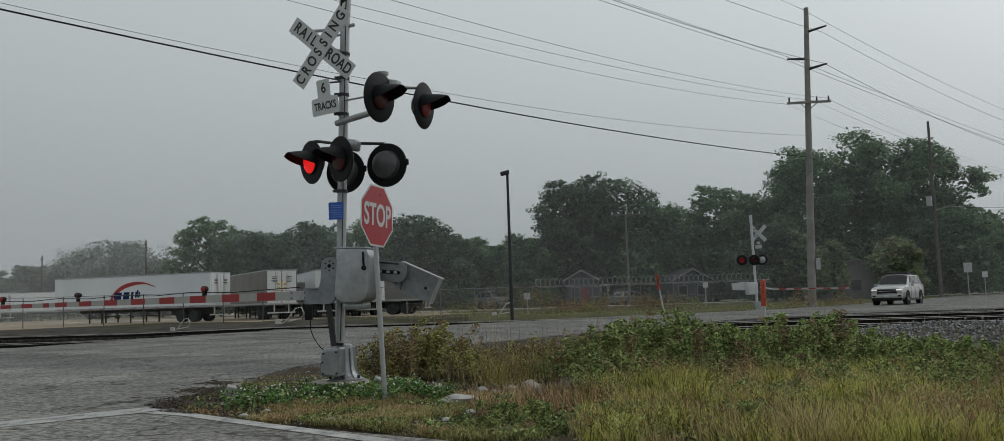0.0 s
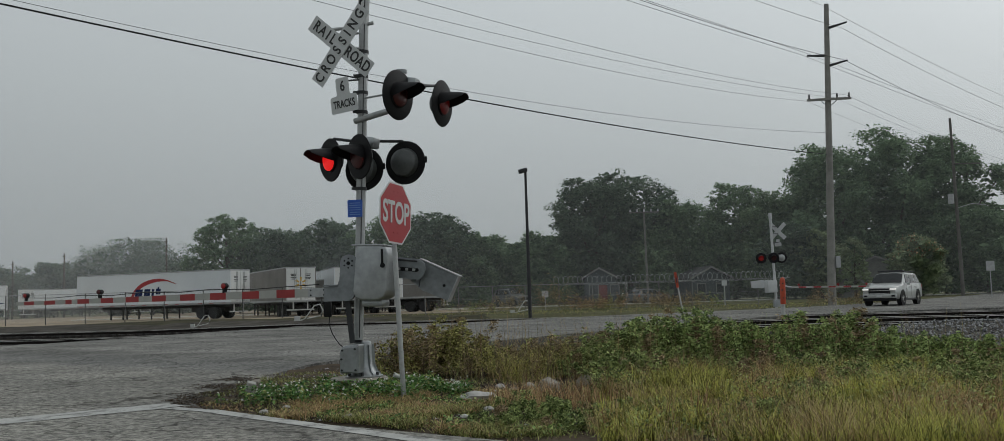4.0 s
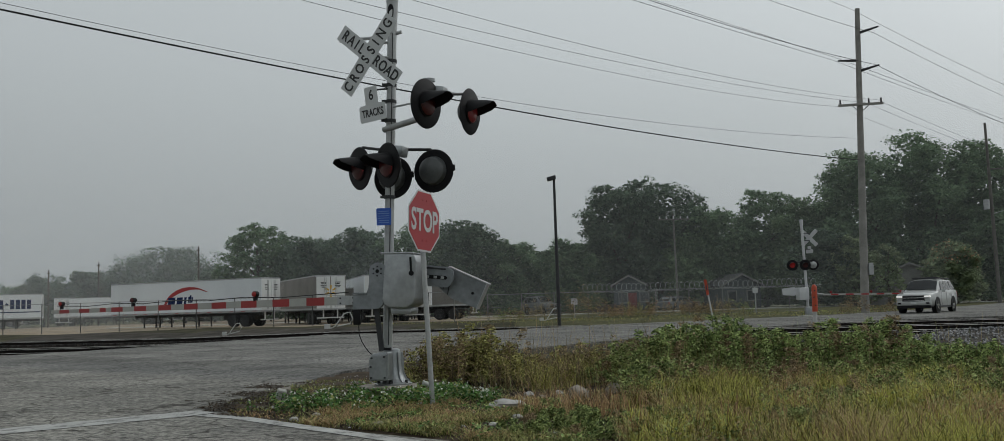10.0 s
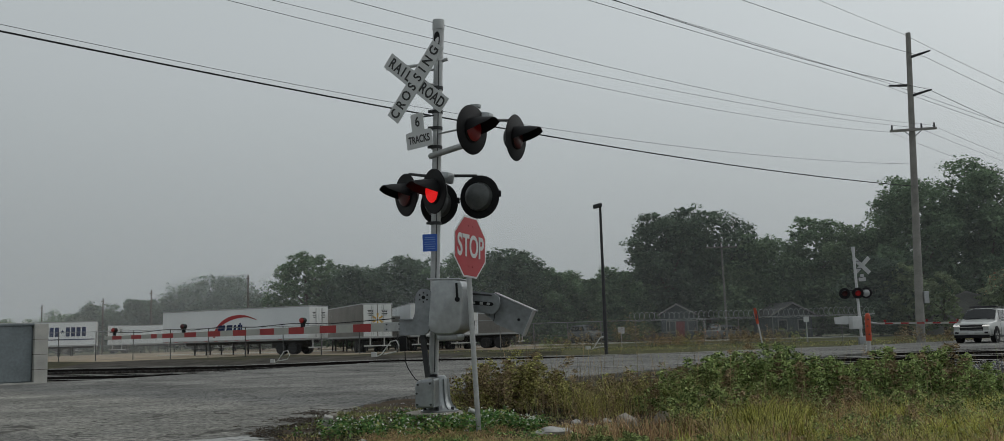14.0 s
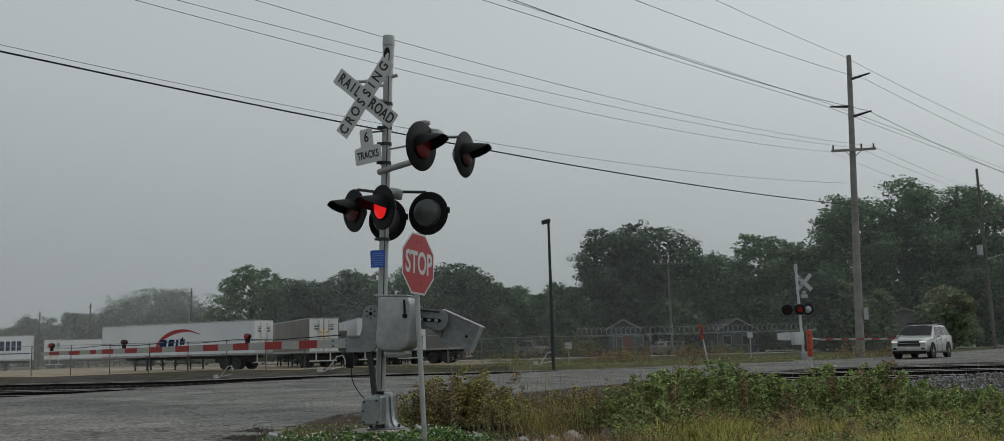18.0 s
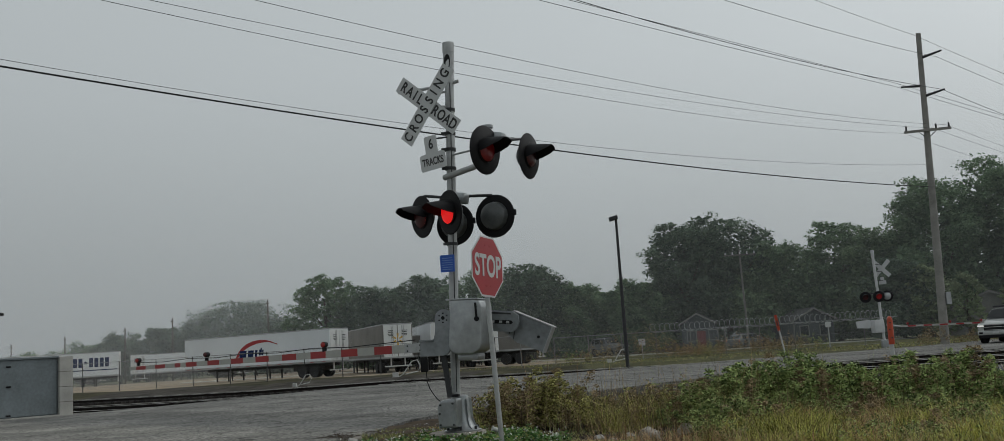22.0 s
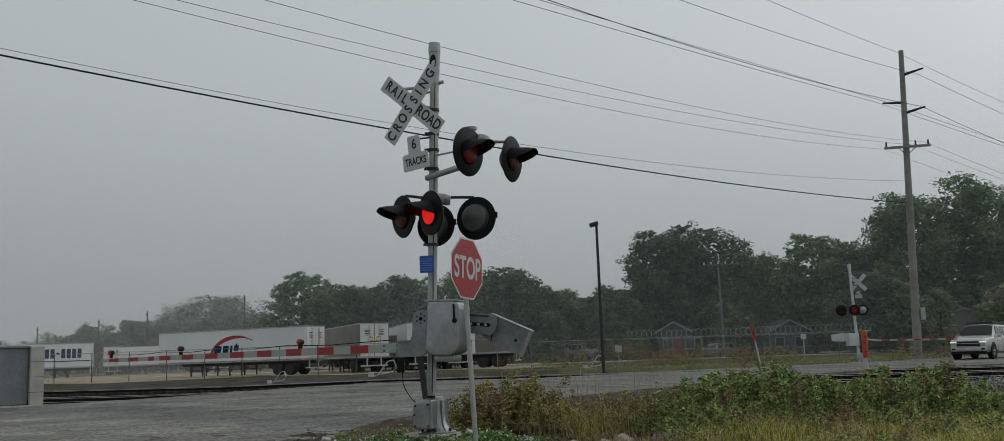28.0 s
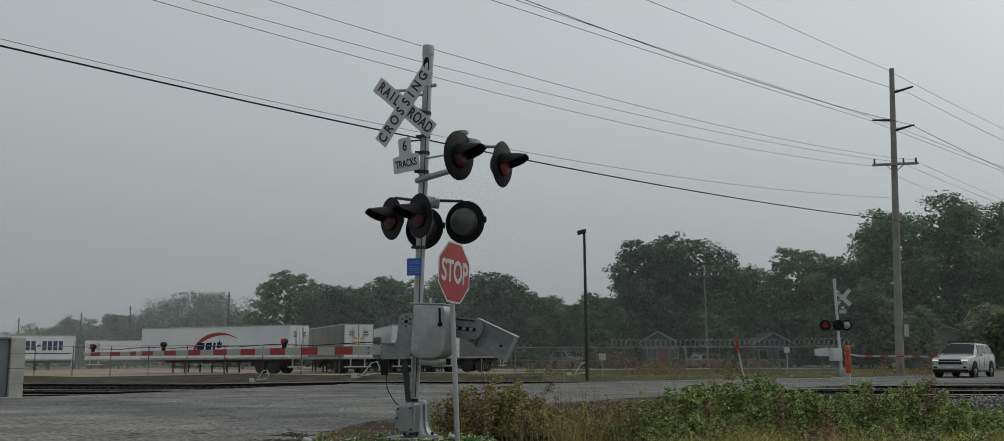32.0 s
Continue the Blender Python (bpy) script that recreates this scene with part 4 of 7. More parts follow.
    plate(bm, [(-0.118, 0.09), (-0.09, 0.14), (0.10, 0.15), (0.112, 0.14), (0.112, -0.15), (0.10, -0.165), (-0.11, -0.165), (-0.118, -0.15)], -0.105, -0.085, jm)
    put("cover_plate", bm, CASTING, "", True, jb)
    for bx, bz in ((-0.085, 0.115), (-0.1, 0.0), (-0.095, -0.145), (0.095, -0.145), (0.09, 0.13)):
        bm = B()
        rod(bm, jm @ Vector((bx, -0.125, bz)), jm @ Vector((bx, -0.1, bz)), 0.014, seg=8)
        put("latch", bm, DARK, parent=jb)
    bm = B()
    box(bm, 0, 0, 0, 0.16, 0.07, 0.035, Matrix.Translation((-1.56, 12.80, 0.655)) @ pose(0, 0, 0, 0, 0, -14), 0.008)
    put("mast_clip", bm, BLACK, "black clip on the mast foot", parent=jb)
    bm = B()
    box(bm, -1.925, 12.77, 1.09, 0.095, 0.09, 0.20, None, 0.01)
    terminal = put("terminal_box", bm, BLACK, "small black terminal box", True)
    bm = B()
    tube(bm, [(-1.905, 12.77, 1.0), (-1.90, 12.76, 0.86), (-1.865, 12.74, 0.77), (-1.815, 12.72, 0.69), (-1.76, 12.70, 0.62), (-1.70, 12.69, 0.575)], 0.007, 6)
    put("cable", bm, BLACK, parent=terminal)

    # gate arm along the tracks' direction, striped on both faces
    d = Vector((math.sin(radians(-50)), math.cos(radians(-50)), 0))
    a0 = Vector((-1.75, 13.04, 1.325))
    turn = Matrix.Translation(a0) @ Matrix(((d.x, -d.y, 0, 0), (d.y, d.x, 0, 0), (0, 0, 1, 0), (0, 0, 0, 1)))
    bm = B()
    plate(bm, [(0.3, -0.062), (9.5, -0.035), (9.5, 0.035), (0.3, 0.062)], -0.02, 0.02, turn)
    arm = put("gate_arm", bm, STRIPE_WHITE, "long lowered gate arm with red and grey-white stripes")
    x = 1.0
    for k in range(11):
        w = 0.405 if k not in (8,) else 0.22
        h0, h1 = 0.0615 - 0.0278 * x / 9.75, 0.0615 - 0.0278 * (x + w) / 9.75
        bm = B()
        plate(bm, [(x, -h0), (x + w, -h1), (x + w, h1), (x, h0)], -0.023, 0.023, turn)
        put("stripe", bm, STRIPE_RED, "red reflective stripe", parent=arm)
        x += 0.813 if k not in (7, 8) else 0.62
    bm = B()
    box(bm, 0.5, 0, 0, 0.42, 0.052, 0.13, turn, 0.004)
    bracket = put("arm_shoe", bm, STEEL, "bolted metal shoe", parent=arm)
    for bx in (0.37, 0.64):
        for bz in (-0.035, 0.035):
            bm = B()
            for sy in (1, -1):
                rod(bm, turn @ Vector((bx, sy * 0.024, bz)), turn @ Vector((bx, sy * 0.034, bz)), 0.012, seg=8)
            put("bolt", bm, BLACK, parent=arm)
    bm = B()
    tube(bm, [turn @ Vector((k, 0.0, 0.085 + (0.03 if k % 2 else 0))) for k in (0.5, 2, 3, 4, 5, 6, 7, 8, 9.3)], 0.007, 5)
    put("lamp_cable", bm, BLACK, parent=arm)
    for k, x in enumerate((2.68, 6.35, 9.1)):
        bm = B()
        lathe(bm, [(0.03, -0.05), (0.046, -0.04), (0.046, 0.04), (0.03, 0.05)], turn @ Matrix.Translation((x, 0, 0.155)) @ pose(0, 0, 0, 90, 0, 25), 18)
        box(bm, x, 0, 0.075, 0.05, 0.05, 0.06, turn)
        lamp = put("gate_lamp", bm, BLACK, "small black and red lamp on the gate arm", True, arm)
        for sy in (1, -1):
            bm = B()
            lathe(bm, [(0.041, 0.05), (0.034, 0.06), (0.012, 0.068)], turn @ Matrix.Translation((x, 0, 0.155)) @ pose(0, 0, 0, 90 * sy, 0, 25), 16)
            put("gate_lens", bm, LENS if k == 1 else GLOW_DIM, "red lens", True, arm)
    return sig


GLOW_DIM = material("dim_lit_red_lens", (0.12, 0.008, 0.008), 0.35, emit=(1.0, 0.04, 0.03), power=0.05)
near_signal = build_signal()


# ---- stop sign ----
def build_stop():
    stop = thing("stop_sign", Matrix.Translation((-0.84, 11.6, 0)), "red octagonal stop sign on a leaning steel post", "stop sign")
    m = Matrix.Translation((-0.055, -0.08, 2.245)) @ facing(116) @ pose(0, 0, 0, 0, 3.0)
    r = 0.375 / math.cos(math.pi / 8)
    octo = [(r * math.cos(math.pi / 8 + k * math.pi / 4), r * math.sin(math.pi / 8 + k * math.pi / 4)) for k in range(8)]
    bm = B()
    plate(bm, octo, 0, 0.004, m)
    face = part("sign_border", bm, SIGN_WHITE, stop, "white border of the sign")
    bm = B()
    plate(bm, [(x * 0.94, z * 0.94) for x, z in octo], -0.003, 0.0, m)
    red = part("sign_face", bm, SIGN_RED, stop, "red sign face lettered STOP")
    lettering("STOP", 0.375, SIGN_WHITE, m @ Matrix.Translation((0, -0.006, -0.005)), red, "lettering", 0.7, "white letters")
    for z in (0.26, -0.24):
        for x in (-0.05, 0.05):
            bm = B()
            rod(bm, m @ Vector((x, -0.008, z)), m @ Vector((x, 0, z)), 0.012, seg=8)
            part("bolt", bm, SIGN_RED, stop)
    bm = B()
    rod(bm, (0.0, 0.0, -0.25), (-0.11, -0.06, 2.55), 0.031, seg=14)
    part("post", bm, STEEL, stop, "leaning round galvanised post", True)


build_stop()


# ---- far crossing signal, markers, poles ----
def build_far_signal():
    sig = thing("crossing_signal", Matrix.Translation((17.35, 53.4, 0)), "pale crossing signal with flashers and lowered gate beyond the tracks", "crossing signal", "crossing signals")
    bm = B()
    box(bm, 0, 0, 0.0, 0.9, 0.9, 0.14)
    part("foundation", bm, CONCRETE, sig, "concrete foundation")
    bm = B()
    rod(bm, (0, 0, 0.0), (-0.12, 0, 5.35), 0.075, seg=14)
    rod(bm, (-0.115, 0, 5.15), (-0.12, 0, 5.5), 0.09, seg=14)
    part("mast", bm, SIGN_WHITE, sig, "pale steel mast", True)
    bm = B()
    box(bm, 0.0, 0, 0.32, 0.36, 0.3, 0.4, None, 0.03)
    part("junction_box", bm, CASTING, sig, "grey base junction box", True)
    m = Matrix.Translation((0.33, 0.12, 4.45)) @ facing(40)
    for k, tilt in enumerate((44, -46)):
        bm = B()
        plate(bm, [(-0.61, -0.114), (0.61, -0.114), (0.61, 0.114), (-0.61, 0.114)], 0.012 * k, 0.012 * k + 0.006, m @ pose(0, 0, 0, 0, tilt))
        part("crossbuck_board", bm, SIGN_WHITE, sig, "pale metal back of a crossbuck board")
    bm = B()
    plate(bm, [(-0.2, -0.14), (0.2, -0.14), (0.2, 0.07), (0.1, 0.07), (0.1, 0.26), (-0.1, 0.26), (-0.1, 0.07), (-0.2, 0.07)], 0, 0.006, Matrix.Translation((0.3, 0.12, 3.72)) @ facing(40))
    part("tracks_sign", bm, SIGN_WHITE, sig, "pale metal back of a plate")
    bm = B()
    rod(bm, (-0.75, 0.05, 3.1), (0.75, 0.05, 3.1), 0.035, seg=8)
    part("cross_tube", bm, DARK, sig)
    for z in (4.7, 4.3, 3.8):
        bm = B()
        rod(bm, (-0.1, 0, z), (0.34, 0.1, z), 0.02, seg=6)
        part("bracket", bm, DARK, sig)
    for x, y, az, start in ((-0.62, -0.1, 190, "b"), (0.1, -0.12, 190, "a"), (0.62, 0.1, 20, "b")):
        LAMPS.append((flasher(sig, Vector((x - 0.17, y, 2.92)), az, 0, GLOW_FAR, back=STEEL if az < 90 else None), start, False))
    bm = B()
    box(bm, -0.36, -0.1, 1.30, 0.58, 0.45, 0.70, pose(0, 0, 0, 0, 0, 12), 0.04)
    mech = part("gate_mechanism", bm, SIGN_WHITE, sig, "pale gate mechanism case", True)
    bm = B()
    plate(bm, [(-1.42, 0.16), (-0.72, 0.24), (-0.6, 0.1), (-0.6, -0.16), (-0.75, -0.24), (-1.38, -0.2)], -0.08, 0.08, Matrix.Translation((0, 0, 1.45)))
    part("counterweight", bm, SIGN_WHITE, sig, "pale counterweight plate")
    bm = B()
    rod(bm, (0.1, -0.35, 1.35), (0.8, -0.31, 1.22), 0.05, seg=8)
    part("arm_support", bm, STEEL, sig)
    a0, a1 = Vector((0.75, -0.3, 1.22)), Vector((5.0, -0.95, 1.15))
    d = (a1 - a0).normalized()
    turn = Matrix.Translation(a0) @ d.to_track_quat("X", "Z").to_matrix().to_4x4()
    bm = B()
    box(bm, 2.15, 0, 0, 4.3, 0.04, 0.10, turn)
    arm = part("gate_arm", bm, STRIPE_WHITE, sig, "lowered far gate arm with red and white stripes")
    for k in range(5):
        bm = B()
        box(bm, 0.65 + 0.813 * k, 0, 0, 0.4, 0.046, 0.08, turn)
        part("stripe", bm, STRIPE_RED, arm)
    for x in (0.45, 2.6, 4.15):
        bm = B()
        lathe(bm, [(0.04, -0.05), (0.062, -0.04), (0.062, 0.04), (0.04, 0.05)], turn @ Matrix.Translation((x, 0, 0.14)) @ pose(0, 0, 0, 90), 14)
        box(bm, x, 0, 0.07, 0.05, 0.05, 0.06, turn)
        part("gate_lamp", bm, GLOW_DIM, arm, "small red lamp")
    return sig


def build_marker():
    post = thing("marker_post", Matrix.Translation((12.45, 37.6, 0)), "white utility marker post with a faded orange dome sleeve", "marker post")
    bm = B()
    rod(bm, (0, 0, -0.2), (0.02, 0, 0.72), 0.085, seg=16)
    part("post", bm, WHITE_PAINT, post, "white plastic post", True)
    bm = B()
    lathe(bm, [(0.105, 0.55), (0.108, 0.6), (0.108, 1.48), (0.09, 1.56), (0.05, 1.61), (0.01, 1.625)], pose(0.02, 0, 0, 0, 1), 18)
    part("sleeve", bm, ORANGE, post, "faded orange sleeve with dark marks", True)
    bm = B()
    for z, x in ((1.38, 0.02), (1.12, -0.02), (0.8, 0.03)):
        rod(bm, (x, -0.114, z), (x, -0.09, z), 0.03, seg=8)
    part("mark", bm, DARK, post)
    post = thing("flag_marker", Matrix.Translation((11.95, 53.2, 0)), "thin white leaning post with an orange warning plate", "marker post")
    bm = B()
    rod(bm, (0.0, 0, -0.2), (-0.3, 0, 1.7), 0.045, seg=8)
    part("post", bm, WHITE_PAINT, post, "white post")
    bm = B()
    box(bm, 0, 0, 0, 0.15, 0.03, 0.9, Matrix.Translation((-0.33, -0.03, 1.82)) @ pose(0, 0, 0, 0, -8), 0.04)
    part("plate", bm, ORANGE, post, "orange plate with a dark mark")
    bm = B()
    box(bm, 0, -0.02, 0, 0.06, 0.01, 0.3, Matrix.Translation((-0.33, -0.04, 1.8)) @ pose(0, 0, 0, 0, -8))
    part("mark", bm, DARK, post)


def cable(a, b, sag, r, seg=28):
    bm = B()
    a, b = Vector(a), Vector(b)
    pts = []
    for k in range(seg + 1):
        f = k / seg
        p = a.lerp(b, f)
        p.z -= sag * 4 * f * (1 - f)
        pts.append(p)
    rings = []
    d = (b - a).normalized()
    side = d.cross(Vector((0, 0, 1))).normalized()
    for p in pts:
        rings.append([bm.verts.new(p + side * r * math.cos(t) + Vector((0, 0, 1)) * r * math.sin(t)) for t in (0.5, 2.6, 4.7)])
    for u, v in zip(rings[:-1], rings[1:]):
        for i in range(3):
            bm.faces.new((u[i], u[(i + 1) % 3], v[(i + 1) % 3], v[i]))
    return bm


POLE_A = Vector((22.95, 59.7, 0))
POLE_B = POLE_A - E_N * 78 + E_S * (-2.0)
POLE_C = POLE_A + E_N * 62 + E_S * 9


def build_pole(base, height, name="utility_pole", lean=0.75):
    pole = thing(name, Matrix.Translation(base), "tall weathered wooden utility pole with insulator arms and a crossarm", "utility pole", "utility poles")
    bm = B()
    rod(bm, (0, 0, -0.5), (lean, 0, height), 0.27, 0.15, 16)
    part("pole", bm, WOOD, pole, "", True)
    for z, side in ((height - 1.5, 1), (height - 3.3, -1), (height - 4.0, 1)):
        x = lean * z / height
        bm = B()
        rod(bm, (x, 0, z - 0.12), (x + side * 1.05, -side * 0.75, z + 0.08), 0.10, 0.055, 10)
        part("post_insulator", bm, DARK, pole, "dark slanted post insulator")
    z = height - 6.35
    x = lean * z / height
    bm = B()
    box(bm, x, -0.2, z, 2.75, 0.13, 0.15, pose(0, 0, 0, 0, 0, -10))
    arm = part("crossarm", bm, WOOD, pole, "wooden crossarm")
    for dx in (-1.25, 0.5, 1.25):
        bm = B()
        rod(bm, (x + dx * 0.98, -0.2 - dx * 0.17, z), (x + dx * 0.98, -0.2 - dx * 0.17, z + 0.38), 0.07, 0.05, 8)
        part("insulator", bm, DARK, arm)
    bm = B()
    rod(bm, (x - 0.55, -0.1, z), (x, 0, z - 0.5), 0.025, seg=6)
    rod(bm, (x + 0.55, -0.25, z), (x, 0, z - 0.5), 0.025, seg=6)
    part("brace", bm, DARK, pole)
    return pole


def build_lines():
    h = 19.6
    build_pole(POLE_A, h)
    bm = B()
    box(bm, 0.48, -0.15, 2.75, 0.3, 0.25, 0.75, None, 0.03)
    part("meter_box", bm, STEEL, bpy.data.objects["utility_pole"], "grey equipment box on the pole")
    # each line: its place on the pole, thickness, sag, and how its near end lies along the tracks and in height
    lines = [(0.42, 0, h - 0.05, 0.012, 1.2, 0, 0), (1.45, -0.75, h - 1.85, 0.013, 1.33, 0, -2.3), (-0.65, 0.75, h - 2.96, 0.013, 0.15, -0.14, -3.6), (-0.85, 0.75, h - 3.12, 0.013, 0.3, 0.1, -3.6), (1.4, -0.75, h - 3.9, 0.016, 1.6, 0, -1.2)]
    lines += [(-0.9, 0.0, h - 6.39, 0.0085, 1.65, 1.73, -2.36), (0.8, -0.3, h - 6.25, 0.0085, 1.5, -2.4, -1.6), (1.55, -0.42, h - 6.12, 0.0085, 1.7, 0.25, -2.06), (0.3, 0, 9.71, 0.03, 1.19, -6.03, 1.24), (0.3, 0, 11.12, 0.009, 2.12, -9.41, 1.76)]
    for x, y, z, r, sag, slide, drop in lines:
        a = POLE_A + Vector((x, y, z))
        b = POLE_B + Vector((x, y, z + drop)) + E_S * slide
        line = part("power_line", cable(a, b, sag, r), WIRE)
        tagged(line, "dark overhead power line", "power line", "overhead lines")
        if z > 12:
            c = POLE_C + Vector((x, y, z - 2.1))
            tagged(part("power_line", cable(a, c, sag * 0.65, r), WIRE), "dark overhead power line", "power line", "overhead lines")


def build_lamp_post(x, y, h, name="parking_lamp_post", arms=1):
    post = thing(name, Matrix.Translation((x, y, 0)), "dark steel yard lamp post with a shoebox head", "lamp post", "yard lamps")
    bm = B()
    rod(bm, (0, 0, -0.2), (-0.02, 0, h), 0.115, 0.075, 12)
    part("pole", bm, DARK, post, "", True)
    for k in range(arms):
        bm = B()
        box(bm, 0, 0, 0, 0.55, 0.4, 0.24, Matrix.Translation((-0.18 + 0.9 * k, -0.1, h + 0.08)) @ pose(0, 0, 0, 0, -14 if k == 0 else 14), 0.05)
        part("lamp_head", bm, DARK, post, "", True)
    return post


build_far_signal()
build_marker()
build_lines()
build_lamp_post(3.55, 57.6, 8.75)


# ---- trailers in the yard ----
def wheel_set(parent, x, y, r=0.5, w=0.26):
    bm = B()
    lathe(bm, [(0.25, -w / 2), (r - 0.04, -w / 2), (r, -w / 2 + 0.04), (r, w / 2 - 0.04), (r - 0.04, w / 2), (0.25, w / 2)], Matrix.Translation((x, y, r)) @ pose(0, 0, 0, 90), 20)
    tyre = part("tyre", bm, TYRE, parent, "", True)
    bm = B()
    lathe(bm, [(0.05, -0.10), (0.24, -0.05), (0.26, 0.0), (0.24, 0.05), (0.05, 0.10)], Matrix.Translation((x, y, r)) @ pose(0, 0, 0, 90), 14)
    part("rim", bm, STEEL, tyre, "grey steel rim", True)


def build_trailer(x, y, dx, dy, length=16.1, h=4.1, side=TRAILER, label="white box semi-trailer parked on its landing legs", logo=""):
    """A box trailer: its rear middle at (x, y), its front towards (dx, dy). Local x runs forward, +y is its left side."""
    turn = math.degrees(math.atan2(dy, dx))
    tr = thing("semi_trailer", pose(x, y, 0, 0, 0, turn), label, "trailer", "parked trailers")
    w, z0 = 1.3, 1.22
    bm = B()
    box(bm, length / 2, 0, (z0 + h) / 2, length, 2 * w, h - z0, None, 0.03)
    part("body", bm, side, tr)
    for sy in (-1, 1):
        bm = B()
        box(bm, length / 2, sy * (w + 0.008), z0 + 0.08, length - 0.05, 0.016, 0.15)
        box(bm, length / 2, sy * (w + 0.008), h - 0.05, length - 0.05, 0.016, 0.09)
        part("side_rail", bm, STEEL, tr, "metal edge rail")
        for k in range(14 if logo == "swoosh" and sy > 0 else 0):
            bm = B()
            box(bm, 0.7 + k * length / 14, sy * (w + 0.019), z0 + 0.07, 0.42, 0.006, 0.05)
            part("marker_tape", bm, STRIPE_RED, tr, "red marker tape")
    for sy in (-1, 1):
        bm = B()
        box(bm, -0.02, sy * 0.62, (z0 + h) / 2, 0.04, 1.16, h - z0 - 0.24, None, 0.01)
        door = part("rear_door", bm, TRAILER_DOOR, tr, "white rear door")
        for k in (0.28, 0.42):
            bm = B()
            rod(bm, (-0.06, sy * (k + 0.1), z0 + 0.2), (-0.06, sy * (k + 0.1), h - 0.2), 0.018, seg=6)
            part("lock_rod", bm, STEEL, door)
        bm = B()
        for k, (zz, ww) in enumerate(((3.5, 0.5), (3.38, 0.4), (3.22, 0.5), (3.1, 0.35))):
            box(bm, -0.046, sy * 0.6, zz, 0.006, ww, 0.06)
        part("writing", bm, LETTER, door, "dark lines of small writing")
    for zz in (h - 0.07, z0 + 0.06):
        bm = B()
        box(bm, 0.0, 0, zz, 0.05, 2.6, 0.13)
        part("rear_sill" if zz < 2 else "rear_header", bm, STEEL, tr)
    bm = B()
    box(bm, 0.15, 0, 0.56, 0.1, 2.3, 0.1)
    for sy in (-0.6, 0.6):
        box(bm, 0.15, sy, 0.88, 0.08, 0.1, 0.66)
    part("underride_guard", bm, WHITE_PAINT, tr, "white tubular underride guard")
    bm = B()
    for sy in (-0.45, 0.45):
        box(bm, length * 0.45, sy, 1.08, length * 0.85, 0.1, 0.26)
    box(bm, 2.9 if logo != "bars" else 13.4, 0, 0.78, 3.4, 1.2, 0.36)
    part("chassis", bm, CHASSIS, tr)
    for xx in ((1.9, 3.2) if logo != "bars" else (13.0, 14.3)):
        for sy in (-1, 1):
            wheel_set(tr, xx, sy * 1.02)
            wheel_set(tr, xx, sy * 0.7)
    for xx in ((12.6, 8.0) if logo != "bars" else (3.4,)):
        for sy in (-1, 1):
            bm = B()
            rod(bm, (xx - 0.7, sy * 0.95, 0.05), (xx - 0.7, sy * 0.95, 1.15), 0.07, seg=8)
            rod(bm, (xx + 0.7, sy * 0.95, 0.05), (xx + 0.7, sy * 0.95, 1.15), 0.07, seg=8)
            rod(bm, (xx - 0.7, sy * 0.95, 0.62), (xx + 0.7, sy * 0.95, 0.62), 0.035, seg=6)
            rod(bm, (xx - 0.7, sy * 0.95, 0.7), (xx, sy * 0.95, 1.12), 0.035, seg=6)
            rod(bm, (xx + 0.7, sy * 0.95, 0.7), (xx, sy * 0.95, 1.12), 0.035, seg=6)
            part("landing_leg", bm, CHASSIS, tr, "dark landing leg with braces")
    face = Matrix.Translation((length / 2, (w + 0.014), 2.6)) @ pose(0, 0, 0, 0, 0, 180)
    if logo == "swoosh":
        bm = B()
        outer, inner = [], []
        for k in range(25):
            a = radians(178 - k * 5.4)
            fat = 0.34 * math.sin(math.pi * min(1, 0.12 + k / 26)) ** 0.8
            outer.append((3.0 * math.cos(a) + 0.75, 2.0 * math.sin(a) - 1.05))
            inner.append(((3.0 - fat * 0.7) * math.cos(a) + 0.75 + 0.1, (2.0 - fat) * math.sin(a) - 1.05))
        plate(bm, outer + inner[::-1], -0.004, 0.004, face)
        part("logo_swoosh", bm, LOGO_RED, tr, "curved red swoosh on the side")
        for k, (x0, ww) in enumerate(((-1.75, 0.8), (-0.75, 0.65), (0.08, 0.26))):
            bm = B()
            plate(bm, [(x0, -0.75), (x0 + ww, -0.75), (x0 + ww + 0.12, 0.08), (x0 + 0.12, 0.08)], -0.009, 0.0, face)
            part("logo_block", bm, LOGO_BLUE, tr, "slanted dark blue block of the mark")
        bm = B()
        for x0, z1 in ((0.6, 0.1), (0.77, 0.25), (0.95, 0.08)):
            plate(bm, [(x0, -0.4), (x0 + 0.14, -0.4), (x0 + 0.22, z1), (x0 + 0.05, z1)], -0.008, 0.0, face)
        part("logo_leaf", bm, LOGO_BLUE, tr, "small dark leaf mark")
    if logo == "bars":
        for k in range(8):
            x0 = 2.45 + 0.58 * k
            bm = B()
            if k == 3:
                plate(bm, [(x0 + 0.22 + (0.24 if q % 2 else 0.1) * math.sin(q * math.pi / 5), 0.32 - (0.24 if q % 2 else 0.1) * math.cos(q * math.pi / 5)) for q in range(10)][::-1], -0.005, 0.0, face)
                part("logo_star", bm, LOGO_BLUE, tr, "dark blue star of a word mark")
            else:
                plate(bm, [(x0, -0.22), (x0 + 0.44, -0.22), (x0 + 0.44, 0.85), (x0, 0.85)], -0.005, 0.0, face)
                part("logo_block", bm, LOGO_BLUE, tr, "dark blue block of a word mark")
        bm = B()
        plate(bm, [(-7.9, -0.64), (7.9, -0.64), (7.9, -0.53), (-7.9, -0.53)], -0.004, 0.0, face)
        part("blue_band", bm, LOGO_BLUE, tr)
